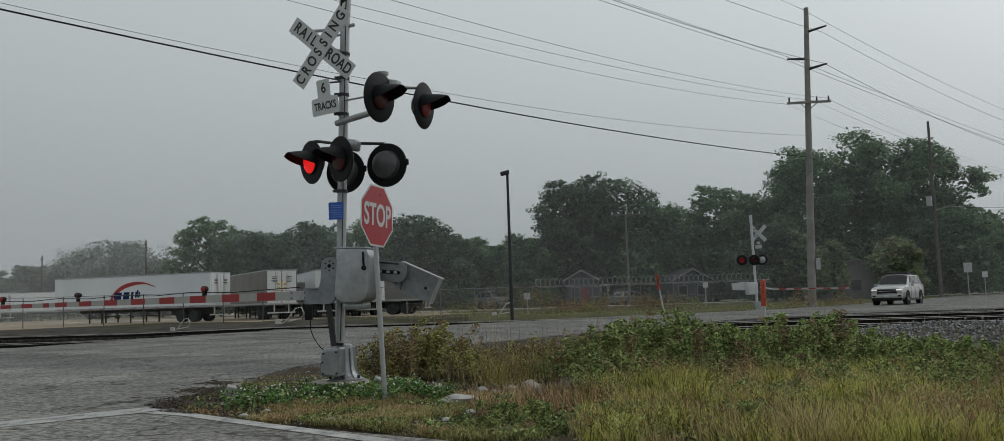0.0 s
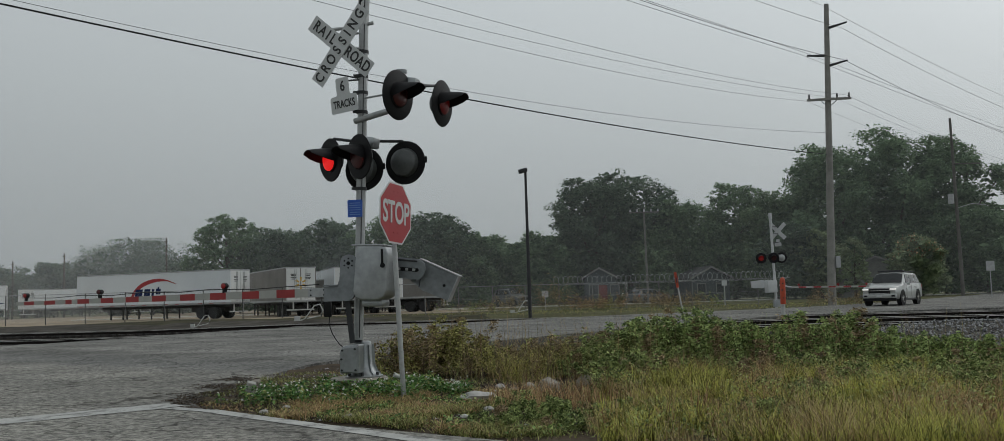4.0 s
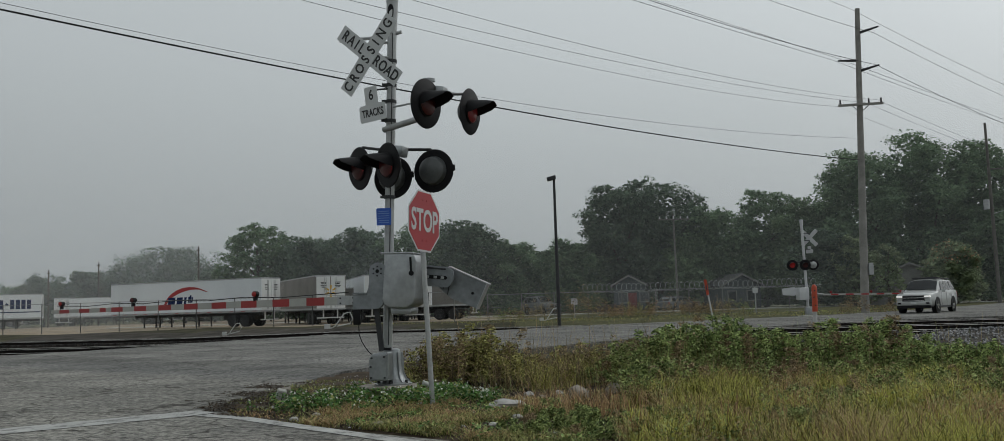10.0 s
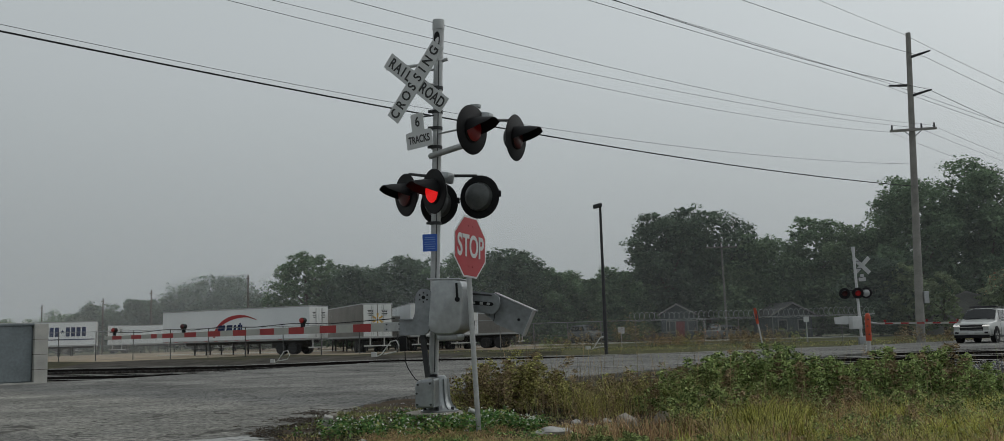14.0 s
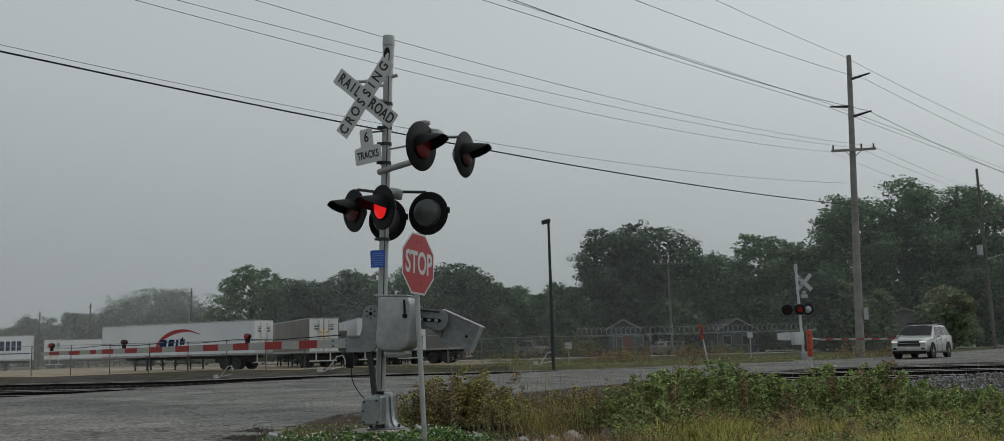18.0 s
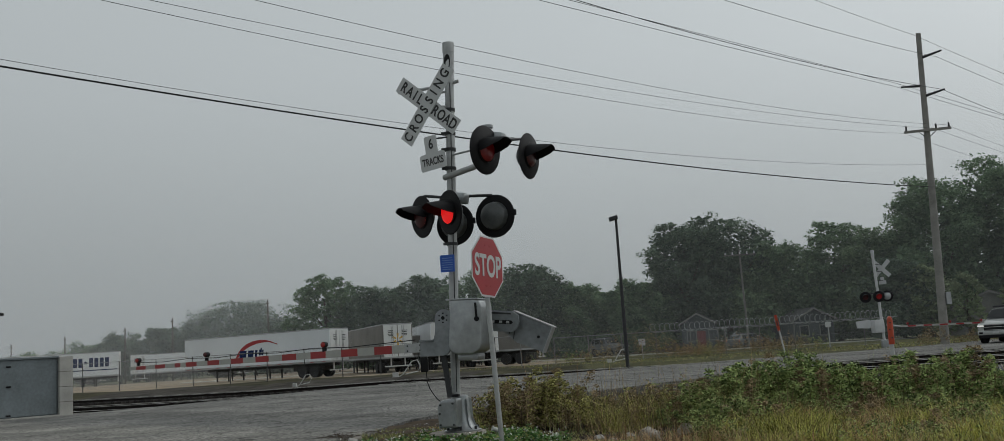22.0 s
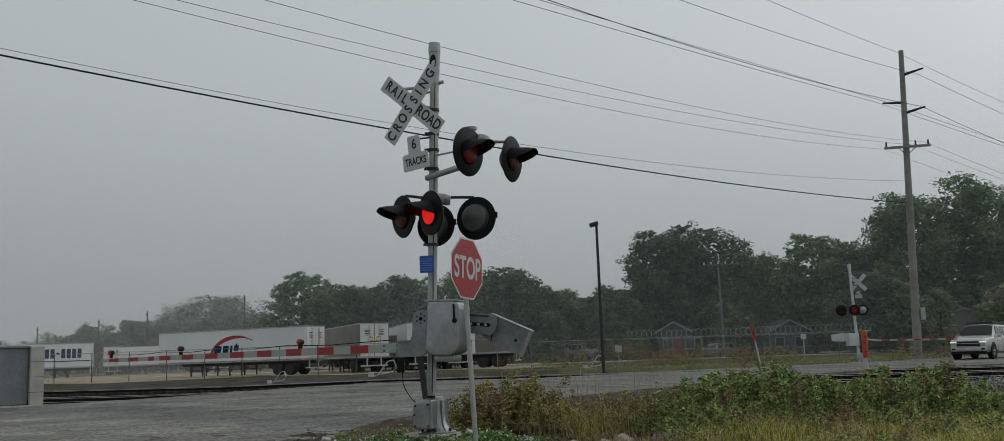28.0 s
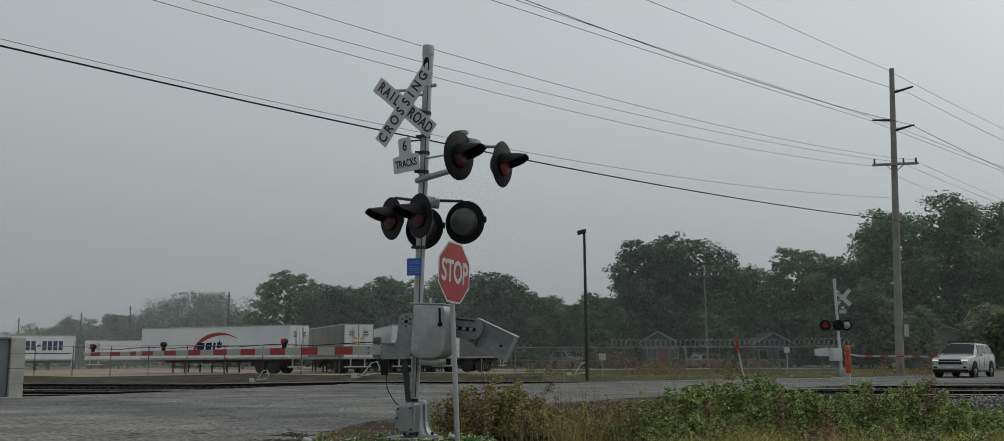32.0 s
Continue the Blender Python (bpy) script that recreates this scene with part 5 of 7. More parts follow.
    if logo == "spark":
        for k in range(6):
            a = k * math.pi / 3 + math.pi / 6
            bm = B()
            plate(bm, [(0.16, -0.05), (0.5, -0.09), (0.5, 0.09), (0.16, 0.05)], -0.05, -0.044, Matrix.Translation((0, 0, 2.75)) @ pose(0, 0, 0, 0, 0, -90) @ pose(0, 0, 0, 0, math.degrees(a)))
            part("logo_ray", bm, LOGO_GOLD, tr, "yellow ray of a six-rayed mark")
    return tr


build_trailer(-19.5, 80.7, -0.91, 0.415, 17.0, logo="swoosh", label="long white semi-trailer with a red swoosh and blue mark")
build_trailer(-14.1, 79.0, -0.42, 0.907, side=GREYBOX, logo="spark", label="dull grey-sided trailer with a pale rear door and yellow mark")
build_trailer(-10.4, 81.5, -0.28, 0.96, label="white box trailer backed up in a row")
build_trailer(-7.3, 84, -0.26, 0.966, label="white box trailer backed up in a row")
build_trailer(-2.2, 86.5, -0.98, 0.2, h=3.2, side=GREYBOX, label="dull grey trailer standing broadside behind the fence")
build_trailer(-54.0, 112.0, -0.93, -0.36, logo="bars", label="white trailer with a dark blue word mark and band")
build_trailer(-63.0, 137, -0.3, 0.95, label="white box trailer far back in the yard")
build_trailer(-45.5, 131, -0.99, 0.1, length=14, h=3.9, label="white box trailer far back in the yard")
build_trailer(-43.5, 128, -0.3, 0.95, h=4.0, label="white box trailer far back in the yard")
build_trailer(-75, 150, -0.99, 0.1, h=4.0, label="white box trailer far back in the yard")


# ---- concrete utility enclosure beside the tracks ----
def build_enclosure():
    en = thing("utility_enclosure", Matrix.Translation((-16.9, 31.2, 0)) @ pose(0, 0, 0, 0, 0, 41), "pale concrete utility enclosure with grey steel doors", "utility enclosure")
    bm = B()
    box(bm, -0.05, 0.75, 0.90, 0.42, 1.9, 2.10, None, 0.012)
    part("end_wall", bm, CONCRETE, en, "pale block end wall")
    for z in (0.45, 0.95, 1.45):
        bm = B()
        box(bm, -0.05, 0.75, z, 0.424, 1.904, 0.012)
        part("joint", bm, DIRT, en)
    bm = B()
    box(bm, -4.07, 0.85, 0.86, 7.6, 1.6, 1.9)
    part("body", bm, CABINET, en, "grey steel body")
    bm = B()
    box(bm, -4.2, 0.83, 1.945, 7.9, 1.78, 0.07, None, 0.015)
    part("roof", bm, CABINET, en, "flat grey lid")
    for k in range(4):
        bm = B()
        box(bm, -1.17 - 1.75 * k, 0.025, 0.985, 1.73, 0.05, 1.84, None, 0.012)
        door = part("door", bm, CABINET, en, "flat grey steel door")
        for z in (0.12, 1.05, 1.7):
            bm = B()
            box(bm, -1.17 - 1.75 * k + (0.6 if k % 2 else -0.6), -0.02, z, 0.14, 0.05, 0.05, None, 0.01)
            part("latch", bm, BLACK, door)
    bm = B()
    box(bm, -4.2, 0.75, -0.06, 8.3, 2.2, 0.2)
    part("plinth", bm, CONCRETE, en, "concrete plinth")


build_enclosure()


# ---- cars ----
def build_car(m, paint, label, name="suv", length=5.3, width=2.05, height=1.93, lamps=None):
    car = thing(name, m, label, "car", "cars")
    L, W, Z = length, width / 2, height
    k = Z / 1.89

    def loft(stations, mat, name, lab="", closed=True):
        bm = B()
        rings = []
        for y, prof in stations:
            rings.append([bm.verts.new((x, y, z)) for x, z in prof] + [bm.verts.new((-x, y, z)) for x, z in prof[::-1]])
        n = len(rings[0])
        for a, b in zip(rings[:-1], rings[1:]):
            for i in range(n):
                bm.faces.new((a[i], a[(i + 1) % n], b[(i + 1) % n], b[i]))
        bm.faces.new(rings[0][::-1])
        bm.faces.new(rings[-1])
        bmesh.ops.recalc_face_normals(bm, faces=bm.faces)
        return part(name, bm, mat, car, lab, True)

    def sect(w, zb, belt, sx, sz, crown):
        """Half a cross-section: sill, side, belt line, roof shoulder, crown."""
        return [(w * 0.88, zb * k), (w * 0.98, zb * k + 0.1), (w, (zb * 0.45 + belt * 0.55) * k), (w * 0.965, belt * k), (w * sx, sz * k), (w * 0.4, crown * k)]

    f = L / 2
    g0, g1, g2, g3 = -f + 1.4, -f + 2.2, f - 0.42, f - 0.12
    shell = [(-f + 0.02, sect(W * 0.86, 0.45, 0.96, 0.9, 1.0, 1.01)), (-f + 0.16, sect(W * 0.95, 0.38, 1.03, 0.9, 1.08, 1.11)), (-f + 0.6, sect(W * 0.99, 0.36, 1.08, 0.88, 1.12, 1.16)), (g0 - 0.08, sect(W, 0.36, 1.13, 0.86, 1.18, 1.22)), (g0, sect(W, 0.36, 1.16, 0.86, 1.22, 1.25)),
             (g1, sect(W, 0.30, 1.20, 0.76, 1.78, 1.86)), (g1 + 0.5, sect(W, 0.30, 1.20, 0.77, 1.82, 1.905)), (g2 - 0.9, sect(W, 0.30, 1.22, 0.77, 1.82, 1.90)), (g2 - 0.15, sect(W * 0.99, 0.32, 1.22, 0.76, 1.77, 1.85)), (g3, sect(W * 0.97, 0.36, 1.22, 0.84, 1.28, 1.30)), (f, sect(W * 0.93, 0.44, 1.12, 0.88, 1.18, 1.2))]
    loft(shell, paint, "body")

    def pane(corners, name, lab, mat=CAR_GLASS, out=0.012):
        bm = B()
        c = [Vector(p) for p in corners]
        nrm = (c[1] - c[0]).cross(c[2] - c[0]).normalized()
        if nrm.dot(sum(c, Vector()) / len(c) - Vector((0, (g1 + g2) / 2, 1.2))) < 0:
            nrm = -nrm
        up = [bm.verts.new(p + nrm * out) for p in c]
        dn = [bm.verts.new(p - nrm * 0.03) for p in c]
        bm.faces.new(up)
        bm.faces.new(dn[::-1])
        for i in range(len(c)):
            bm.faces.new((up[i], dn[i], dn[(i + 1) % len(c)], up[(i + 1) % len(c)]))
        bmesh.ops.recalc_face_normals(bm, faces=bm.faces)
        return part(name, bm, mat, car, lab)

    bm = B()
    rows = []
    for u in (0.06, 0.35, 0.65, 0.93):
        y = g0 + (g1 - g0) * u
        sh, cr = (0.88 - 0.12 * u) * 0.95, (1.25 + 0.53 * u, 1.27 + 0.59 * u)
        rows.append([bm.verts.new((W * x, y - 0.014, z * k + 0.02)) for x, z in ((-sh, cr[0] + 0.01), (-0.4, cr[1]), (0.4, cr[1]), (sh, cr[0] + 0.01))])
    for a, b in zip(rows[:-1], rows[1:]):
        for i in range(3):
            bm.faces.new((a[i], a[i + 1], b[i + 1], b[i]))
    part("windscreen", bm, CAR_GLASS, car, "dark windscreen", True)
    for sx in (-1, 1):
        bm = B()
        box(bm, sx * W * 0.955, 0.1, 0.34 * k, 0.1, L * 0.5, 0.12, None, 0.02)
        part("sill", bm, DARK, car, "dark lower sill")
    pane([(-W * 0.78, g3 - 0.03, 1.34 * k), (W * 0.78, g3 - 0.03, 1.34 * k), (W * 0.66, g2 - 0.13, 1.76 * k), (-W * 0.66, g2 - 0.13, 1.76 * k)], "rear_window", "dark rear window", out=0.02)
    for sx in (-1, 1):
        for ya, yb, yc, yd in ((g0 + 0.42, g0 + 1.35, g0 + 1.35, g1 + 0.05), (g0 + 1.45, g0 + 2.35, g0 + 2.32, g0 + 1.45), (g0 + 2.47, g2 - 0.12, g2 - 0.3, g0 + 2.44)):
            pane([(sx * W * 0.95, ya, 1.25 * k), (sx * W * 0.95, yb, 1.25 * k), (sx * W * 0.79, yc, 1.74 * k), (sx * W * 0.79, yd, 1.74 * k)], "side_window", "dark side window")
    if lamps:
        bm = B()
        box(bm, 0, g1 + 0.32, Z + 0.075, W * 1.4, 0.3, 0.09, None, 0.03)
        part("roof_box", bm, DARK, car, "low dark bar across the roof", True)
    for y in (g1 + 0.55, g2 - 0.75):
        bm = B()
        box(bm, 0, y, Z + 0.045, W * 1.42, 0.06, 0.03)
        part("roof_bar", bm, DARK, car)
    for sx in (-1, 1):
        bm = B()
        box(bm, sx * (W + 0.1), g0 + 0.45, 1.22 * k, 0.2, 0.12, 0.16, None, 0.03)
        part("mirror", bm, paint, car, "", True)
        bm = B()
        rod(bm, (sx * W * 0.7, g1 + 0.35, Z + 0.03), (sx * W * 0.7, g2 - 0.3, Z + 0.03), 0.025, seg=6)
        part("roof_rail", bm, DARK, car)
        bm = B()
        box(bm, sx * W * 0.73, -f + 0.0, 0.93 * k, 0.34, 0.14, 0.075, None, 0.02)
        part("headlight", bm, lamps or STEEL, car, "lit headlamp" if lamps else "", True)
        bm = B()
        box(bm, sx * W * 0.88, f - 0.05, 1.0 * k, 0.14, 0.1, 0.3, None, 0.02)
        part("tail_light", bm, SIGN_RED, car)
        for y in (g0 + 0.55, g0 + 1.55):
            bm = B()
            box(bm, sx * (W + 0.005), y + 0.65, 1.03 * k, 0.03, 0.2, 0.03)
            part("door_handle", bm, paint, car)
        for y in (g0 + 0.4, g0 + 1.4, g0 + 2.4):
            bm = B()
            box(bm, sx * (W + 0.001), y, 0.78 * k, 0.008, 0.012, 0.75 * k)
            part("door_gap", bm, BLACK, car)
        for y in (-f + 0.98, f - 1.15):
            bm = B()
            lathe(bm, [(0.48, -0.02), (0.49, 0.03)], Matrix.Translation((sx * (W - 0.02), y, 0.43)) @ pose(0, 0, 0, 0, 90), 22)
            part("wheel_arch", bm, BLACK, car, "dark wheel arch")
    bm = B()
    box(bm, 0, -f - 0.005, 0.83 * k, W * 1.16, 0.1, 0.34 * k, None, 0.02)
    grille = part("grille", bm, BLACK, car, "dark grille")
    for z in (0.70, 0.86, 0.98):
        bm = B()
        box(bm, 0, -f - 0.06, z * k, W * (1.14 if z != 0.86 else 1.7), 0.02, 0.032)
        part("chrome_bar", bm, CHROME, grille)
    bm = B()
    box(bm, 0, -f + 0.06, 0.56 * k, W * 1.82, 0.22, 0.24 * k, None, 0.05)
    part("front_bumper", bm, paint, car, "", True)
    bm = B()
    box(bm, 0, -f + 0.02, 0.36 * k, W * 1.78, 0.16, 0.17 * k, None, 0.03)
    part("lower_intake", bm, BLACK, car)
    for sx in (-1, 1):
        bm = B()
        box(bm, sx * W * 0.74, -f - 0.03, 0.56 * k, 0.2, 0.06, 0.1, None, 0.02)
        part("fog_lamp_recess", bm, BLACK, car, "dark recess with a fog lamp")
    bm = B()
    box(bm, 0, -f - 0.055, 0.58 * k, 0.31, 0.01, 0.15)
    part("number_plate", bm, SIGN_WHITE, car, "pale blank number plate")
    wheels = []
    for sx in (-1, 1):
        for y in (-f + 0.98, f - 1.15):
            bm = B()
            lathe(bm, [(0.24, -0.14), (0.37, -0.14), (0.405, -0.10), (0.405, 0.10), (0.37, 0.14), (0.24, 0.14)], pose(0, 0, 0, 0, 90), 26)
            wheel = part("wheel", bm, TYRE, car, "black tyre with a bright alloy rim", True)
            wheel.matrix_basis = pose(sx * (W - 0.13), y, 0.405)
            bm = B()
            lathe(bm, [(0.05, -0.12), (0.25, -0.12), (0.26, 0.0), (0.25, 0.12), (0.05, 0.12)], pose(0, 0, 0, 0, 90), 18)
            part("rim", bm, STEEL, wheel, "", True)
            for a in range(5):
                bm = B()
                box(bm, sx * 0.13, 0, 0.13, 0.03, 0.07, 0.24, pose(0, 0, 0, a * 72))
                part("spoke", bm, CHROME, wheel)
            wheels.append(wheel)
    return car, wheels


SUV_STOP = Vector((25.0, 55.4, 0))
suv, suv_wheels = build_car(Matrix.Translation(SUV_STOP) @ pose(0, 0, 0, 0, 0, TURN), CAR_PAINT, "silver full-size SUV with lit headlamps stopped at the gate", lamps=HEADLIGHT)
PALE_CAR = material("dusty_pale_car_paint", (0.12, 0.127, 0.132), 0.4, 0.1, vary=0.06, bump=0, coat=0.3)
build_car(pose(4.6, 107, 0, 0, 0, 35), PALE_CAR, "dusty pale van parked by the houses", "parked_van", 4.9, 1.95, 2.0)
build_car(pose(19.0, 101, 0, 0, 0, 128), PALE_CAR, "dusty pale car parked behind the fence", "parked_car", 5.0, 1.9, 1.5)


# ---- fences ----
def build_fence(x0, x1, y, step, h, label, razor=None, name="chain_link_fence", y1=None):
    y1 = y if y1 is None else y1
    fence = thing(name, Matrix.Translation((x0, y, 0)), label, "fence", "yard fences")
    n = int((x1 - x0) / step)
    slope = (y1 - y) / (x1 - x0)
    for k in range(n + 1):
        bm = B()
        x = k * step
        rod(bm, (x, x * slope, -0.3), (x + random.uniform(-0.05, 0.05), x * slope, h), 0.036, seg=8)
        part("post", bm, POST_PALE if razor else POST_BACKLIT, fence)
    for z in (h - 0.03, h * 0.5, 0.08):
        bm = B()
        rod(bm, (0, 0, z), ((x1 - x0), (y1 - y), z), 0.022 if z > 1.5 else 0.006, seg=6)
        part("rail" if z > 1.5 else "wire", bm, WIRE_STEEL, fence)
    # woven wire, as crossing thin strands
    verts, faces = [], []
    pitch, t = 0.16, 0.0016
    length = x1 - x0
    for k in range(int((length + h) / pitch)):
        for sgn in (1, -1):
            a = k * pitch - (h if sgn > 0 else 0)
            p0, p1 = (max(a, 0), max(0, -a)), (min(a + h, length), min(h, length - a))
            if sgn < 0:
                p0, p1 = (max(a - h, 0), a - max(a - h, 0)), (min(a, length), a - min(a, length))
            if p1[0] <= p0[0]:
                continue
            b = len(verts)
            for (px, pz), o in ((p0, -t), (p1, -t), (p1, t), (p0, t)):
                verts.append((px + o, px * slope, min(max(pz, 0), h) + o))
            faces.append((b, b + 1, b + 2, b + 3))
    ob = cloud_mesh("woven_wire", verts, faces, (WIRE_STEEL,))
    ob.parent = fence
    tagged(ob, kind="stuff")
    if razor:
        bm = B()
        r0, r1 = razor
        seg, pitch = 16, 0.37
        pts = []
        turns = int((r1 - r0) / pitch)
        for k in range(turns * seg + 1):
            a = 2 * math.pi * k / seg
            pts.append(Vector((r0 - x0 + k * pitch / seg + 0.3 * math.cos(a), 0.16 * math.cos(a + 0.4), h + 0.2 + 0.33 * math.sin(a) + 0.02 * math.sin(k * 0.031) + 0.02 * math.sin(k * 0.173))))
        rings = []
        for i, p in enumerate(pts):
            d = (pts[min(i + 1, len(pts) - 1)] - pts[max(i - 1, 0)]).normalized()
            u = d.orthogonal().normalized()
            v = d.cross(u)
            rings.append([bm.verts.new(p + (u * math.cos(t2) + v * math.sin(t2)) * 0.012) for t2 in (0, 2.1, 4.2)])
        for a, b in zip(rings[:-1], rings[1:]):
            for i in range(3):
                bm.faces.new((a[i], a[(i + 1) % 3], b[(i + 1) % 3], b[i]))
        part("razor_coil", bm, COIL, fence, "bright coil of razor wire")
    return fence


build_fence(-85, -4, 75, 3.05, 2.35, "chain-link fence on steel posts along the trailer yard")
build_fence(-3.5, 24.5, 72, 2.55, 2.0, "chain-link fence topped with a coil of razor wire", (6.4, 24.3), "razor_wire_fence")


def build_pipe_guard(x, y, m):
    guard = thing("pipe_guard", Matrix.Translation((x, y, -0.05)) @ m, "bent white pipe loop standing beside the tracks", "guard rail", "white pipe loops")
    bm = B()
    tube(bm, [(0, 0, 0.0), (0.25, 0, 0.12), (0.75, 0.0, 0.85), (1.05, 0, 0.92), (1.2, 0, 0.55), (1.05, 0, 0.25), (0.35, 0, 0.12)], 0.035, 8)
    part("pipe", bm, WHITE_PAINT, guard, "", True)
    bm = B()
    box(bm, -0.15, 0, 0.12, 0.3, 0.3, 0.28, None, 0.02)
    part("foot", bm, WHITE_PAINT, guard, "pale block foot")


build_pipe_guard(-15.6, 54.0, Matrix.Diagonal((0.72, 0.72, 0.72, 1)))
build_pipe_guard(-11.4, 63.5, pose(0, 0, 0, 0, 0, 5) @ Matrix.Diagonal((1.25, 1.25, 1.15, 1)))
build_pipe_guard(3.0, 66.5, pose(0, 0, 0, 0, 0, 12))


# ---- houses beyond the fence ----
def build_house(x, y, turn, w, d, wall_h, roof_h, wall, label, gable=True, windows=2, door=True):
    house = thing("house", pose(x, y, 0, 0, 0, turn), label, "house", "houses beyond the fence")
    bm = B()
    box(bm, 0, 0, wall_h / 2, w, d, wall_h)
    part("wall", bm, wall, house)
    bm = B()
    e = 0.35
    if gable:
        plate(bm, [(-w / 2 - e, wall_h - 0.1), (0, wall_h + roof_h), (w / 2 + e, wall_h - 0.1), (w / 2 + e, wall_h + 0.06), (0, wall_h + roof_h + 0.18), (-w / 2 - e, wall_h + 0.06)], -d / 2 - e, d / 2 + e)
        part("roof", bm, ROOF, house, "grey shingle gable roof")
        bm = B()
        plate(bm, [(-w / 2, wall_h), (w / 2, wall_h), (0, wall_h + roof_h - 0.04)], -d / 2 + 0.01, -d / 2 + 0.14)
        part("gable", bm, wall, house)
        for sx in (-1, 1):
            bm = B()
            plate(bm, [(sx * (w / 2 + e), wall_h - 0.14), (0, wall_h + roof_h - 0.04), (0, wall_h + roof_h + 0.16), (sx * (w / 2 + e), wall_h + 0.06)], -d / 2 - e - 0.04, -d / 2 - e)
            part("bargeboard", bm, SIDING_PALE, house, "pale bargeboard")
    else:
        box(bm, 0, 0, wall_h + roof_h / 2, w + 2 * e, d + 2 * e, roof_h)
        part("roof", bm, ROOF, house, "low flat roof")
    for k in range(windows):
        xx = (k + 0.5) / windows * w - w / 2 + (0.5 if door else 0)
        if abs(xx - w * 0.1) < 0.8 and door:
            continue
        bm = B()
        box(bm, xx, -d / 2 - 0.02, wall_h * 0.55, 1.1, 0.08, 1.2)
        win = part("window", bm, SIDING_PALE, house, "white framed window")
        bm = B()
        box(bm, xx, -d / 2 - 0.045, wall_h * 0.55, 0.92, 0.05, 1.02)
        part("pane", bm, PANE, win)
    if door:
        bm = B()
        box(bm, w * 0.1, -d / 2 - 0.03, 1.05, 0.95, 0.08, 2.1)
        part("door", bm, DOOR_RED, house, "dark red door")
    return house


build_house(15.5, 111, -14, 3.6, 6, 2.9, 1.1, SIDING, "small dark blue-grey house with a red door", True, 3)
build_house(26.0, 109, 12, 4.6, 8, 2.5, 1.2, SIDING, "dark gabled house half hidden by trees", True, 2, False)
build_house(3.0, 118, 0, 24, 8, 2.5, 0.4, SIDING_PALE, "long low pale building with a flat roof", False, 7, False)
build_house(-16, 122, 0, 18, 8, 2.7, 0.4, SIDING_PALE, "long low pale building with a flat roof", False, 5, False)
build_house(42.2, 97, -24, 7.5, 8, 2.5, 1.5, SIDING_PALE, "pale grey bungalow with a low gable behind the trees", True, 3, False)


# ---- poles, signs and lamps farther off ----
def build_far_pole(x, y, h, lean=0.0, arm=1.0, extra=""):
    pole = thing("utility_pole", pose(x, y, 0), "wooden utility pole with a crossarm in the haze", "utility pole", "utility poles")
    bm = B()
    rod(bm, (0, 0, -0.3), (lean, 0, h), 0.17 if extra else 0.13, 0.11 if extra else 0.085, 10)
    part("pole", bm, OLD_WOOD if x > 0 else BARK, pole, "", True)
    bm = B()
    z_arm = h - 0.5 if not extra else h * 0.74
    box(bm, lean * z_arm / h + (arm / 2 if extra else 0), -0.15, z_arm, arm, 0.1, 0.12)
    crossarm = part("crossarm", bm, OLD_WOOD if x > 0 else BARK, pole)
    for k in range(5 if arm > 2 and not extra else 0):
        bm = B()
        rod(bm, (lean + arm * (k - 2) / 4.4, -0.15, h - 0.44), (lean + arm * (k - 2) / 4.4, -0.15, h - 0.18), 0.09, 0.06, 8)
        part("insulator", bm, STEEL, crossarm)
    if extra:
        bm = B()
        rod(bm, (lean * 0.6 - 0.5, -0.1, 8.4), (lean * 0.6 - 0.5, -0.1, 9.3), 0.26, seg=14)
        part("transformer", bm, STEEL, pole, "grey transformer can")
        bm = B()
        tube(bm, [(lean * 0.55, 0, 8.0), (1.2, -0.3, 8.35), (2.4, -0.5, 8.2)], 0.03, 6)
        part("bracket_arm", bm, STEEL, pole, "curved lamp bracket")
    return pole


build_far_pole(44.6, 84.5, 16.3, -0.15, 2.4, "transformer")
build_far_pole(18.4, 98, 10.0, -0.1, 3.2)
build_far_pole(95, 70, 8.0, 0.0, 1.4)
for z, end in ((8.15, (95, 70, 7.5)), (7.85, (95, 69.9, 6.9))):
    tagged(part("power_line", cable((47.2, 84.0, z), end, 0.5, 0.012), WIRE), "thin overhead service line", "power line", "overhead lines")
for x, y, h in ((-37.5, 118, 9.6), (-56.3, 133, 8.9), (-67.6, 142, 8.4), (-81.5, 150, 8.0), (-93, 154, 7.4)):
    build_far_pole(x, y, h, 0.0, 0.45)
build_lamp_post(-47.6, 76.0, 6.8, arms=2)
build_far_pole(-28.5, 118, 8.2, 0, 0.5)
build_far_pole(-30.2, 118, 9.0, 0, 0.5)


def build_roadsign(x, y, h, size, turn, label):
    sign = thing("road_sign", pose(x, y, 0, 0, 0, turn), label, "road sign", "road signs")
    bm = B()
    rod(bm, (0, 0, -0.2), (0, 0, h), 0.04, seg=8)
    part("post", bm, STEEL, sign)
    bm = B()
    box(bm, 0, -0.06, h - size / 2, size, 0.02, size, None, 0.008)
    part("plate", bm, SIGN_WHITE if size < 0.55 else STEEL, sign, "flat sign plate")


build_roadsign(42.2, 75.5, 2.9, 0.8, 10, "square metal road sign on a steel post")
build_roadsign(46.5, 80.5, 2.2, 0.5, 0, "small metal road sign on a steel post")
build_roadsign(5.6, 71.7, 1.5, 0.5, 0, "small white notice board by the fence")
build_roadsign(19.3, 71.6, 1.9, 0.4, 0, "small white notice plate on the fence")
# pale footway beyond the fence
bm = B()
box(bm, 15, 97, 0.03, 110, 1.5, 0.08)
tagged(part("footway", bm, PALE_PATH), "pale concrete footway along the far street", "pavement", kind="structure")


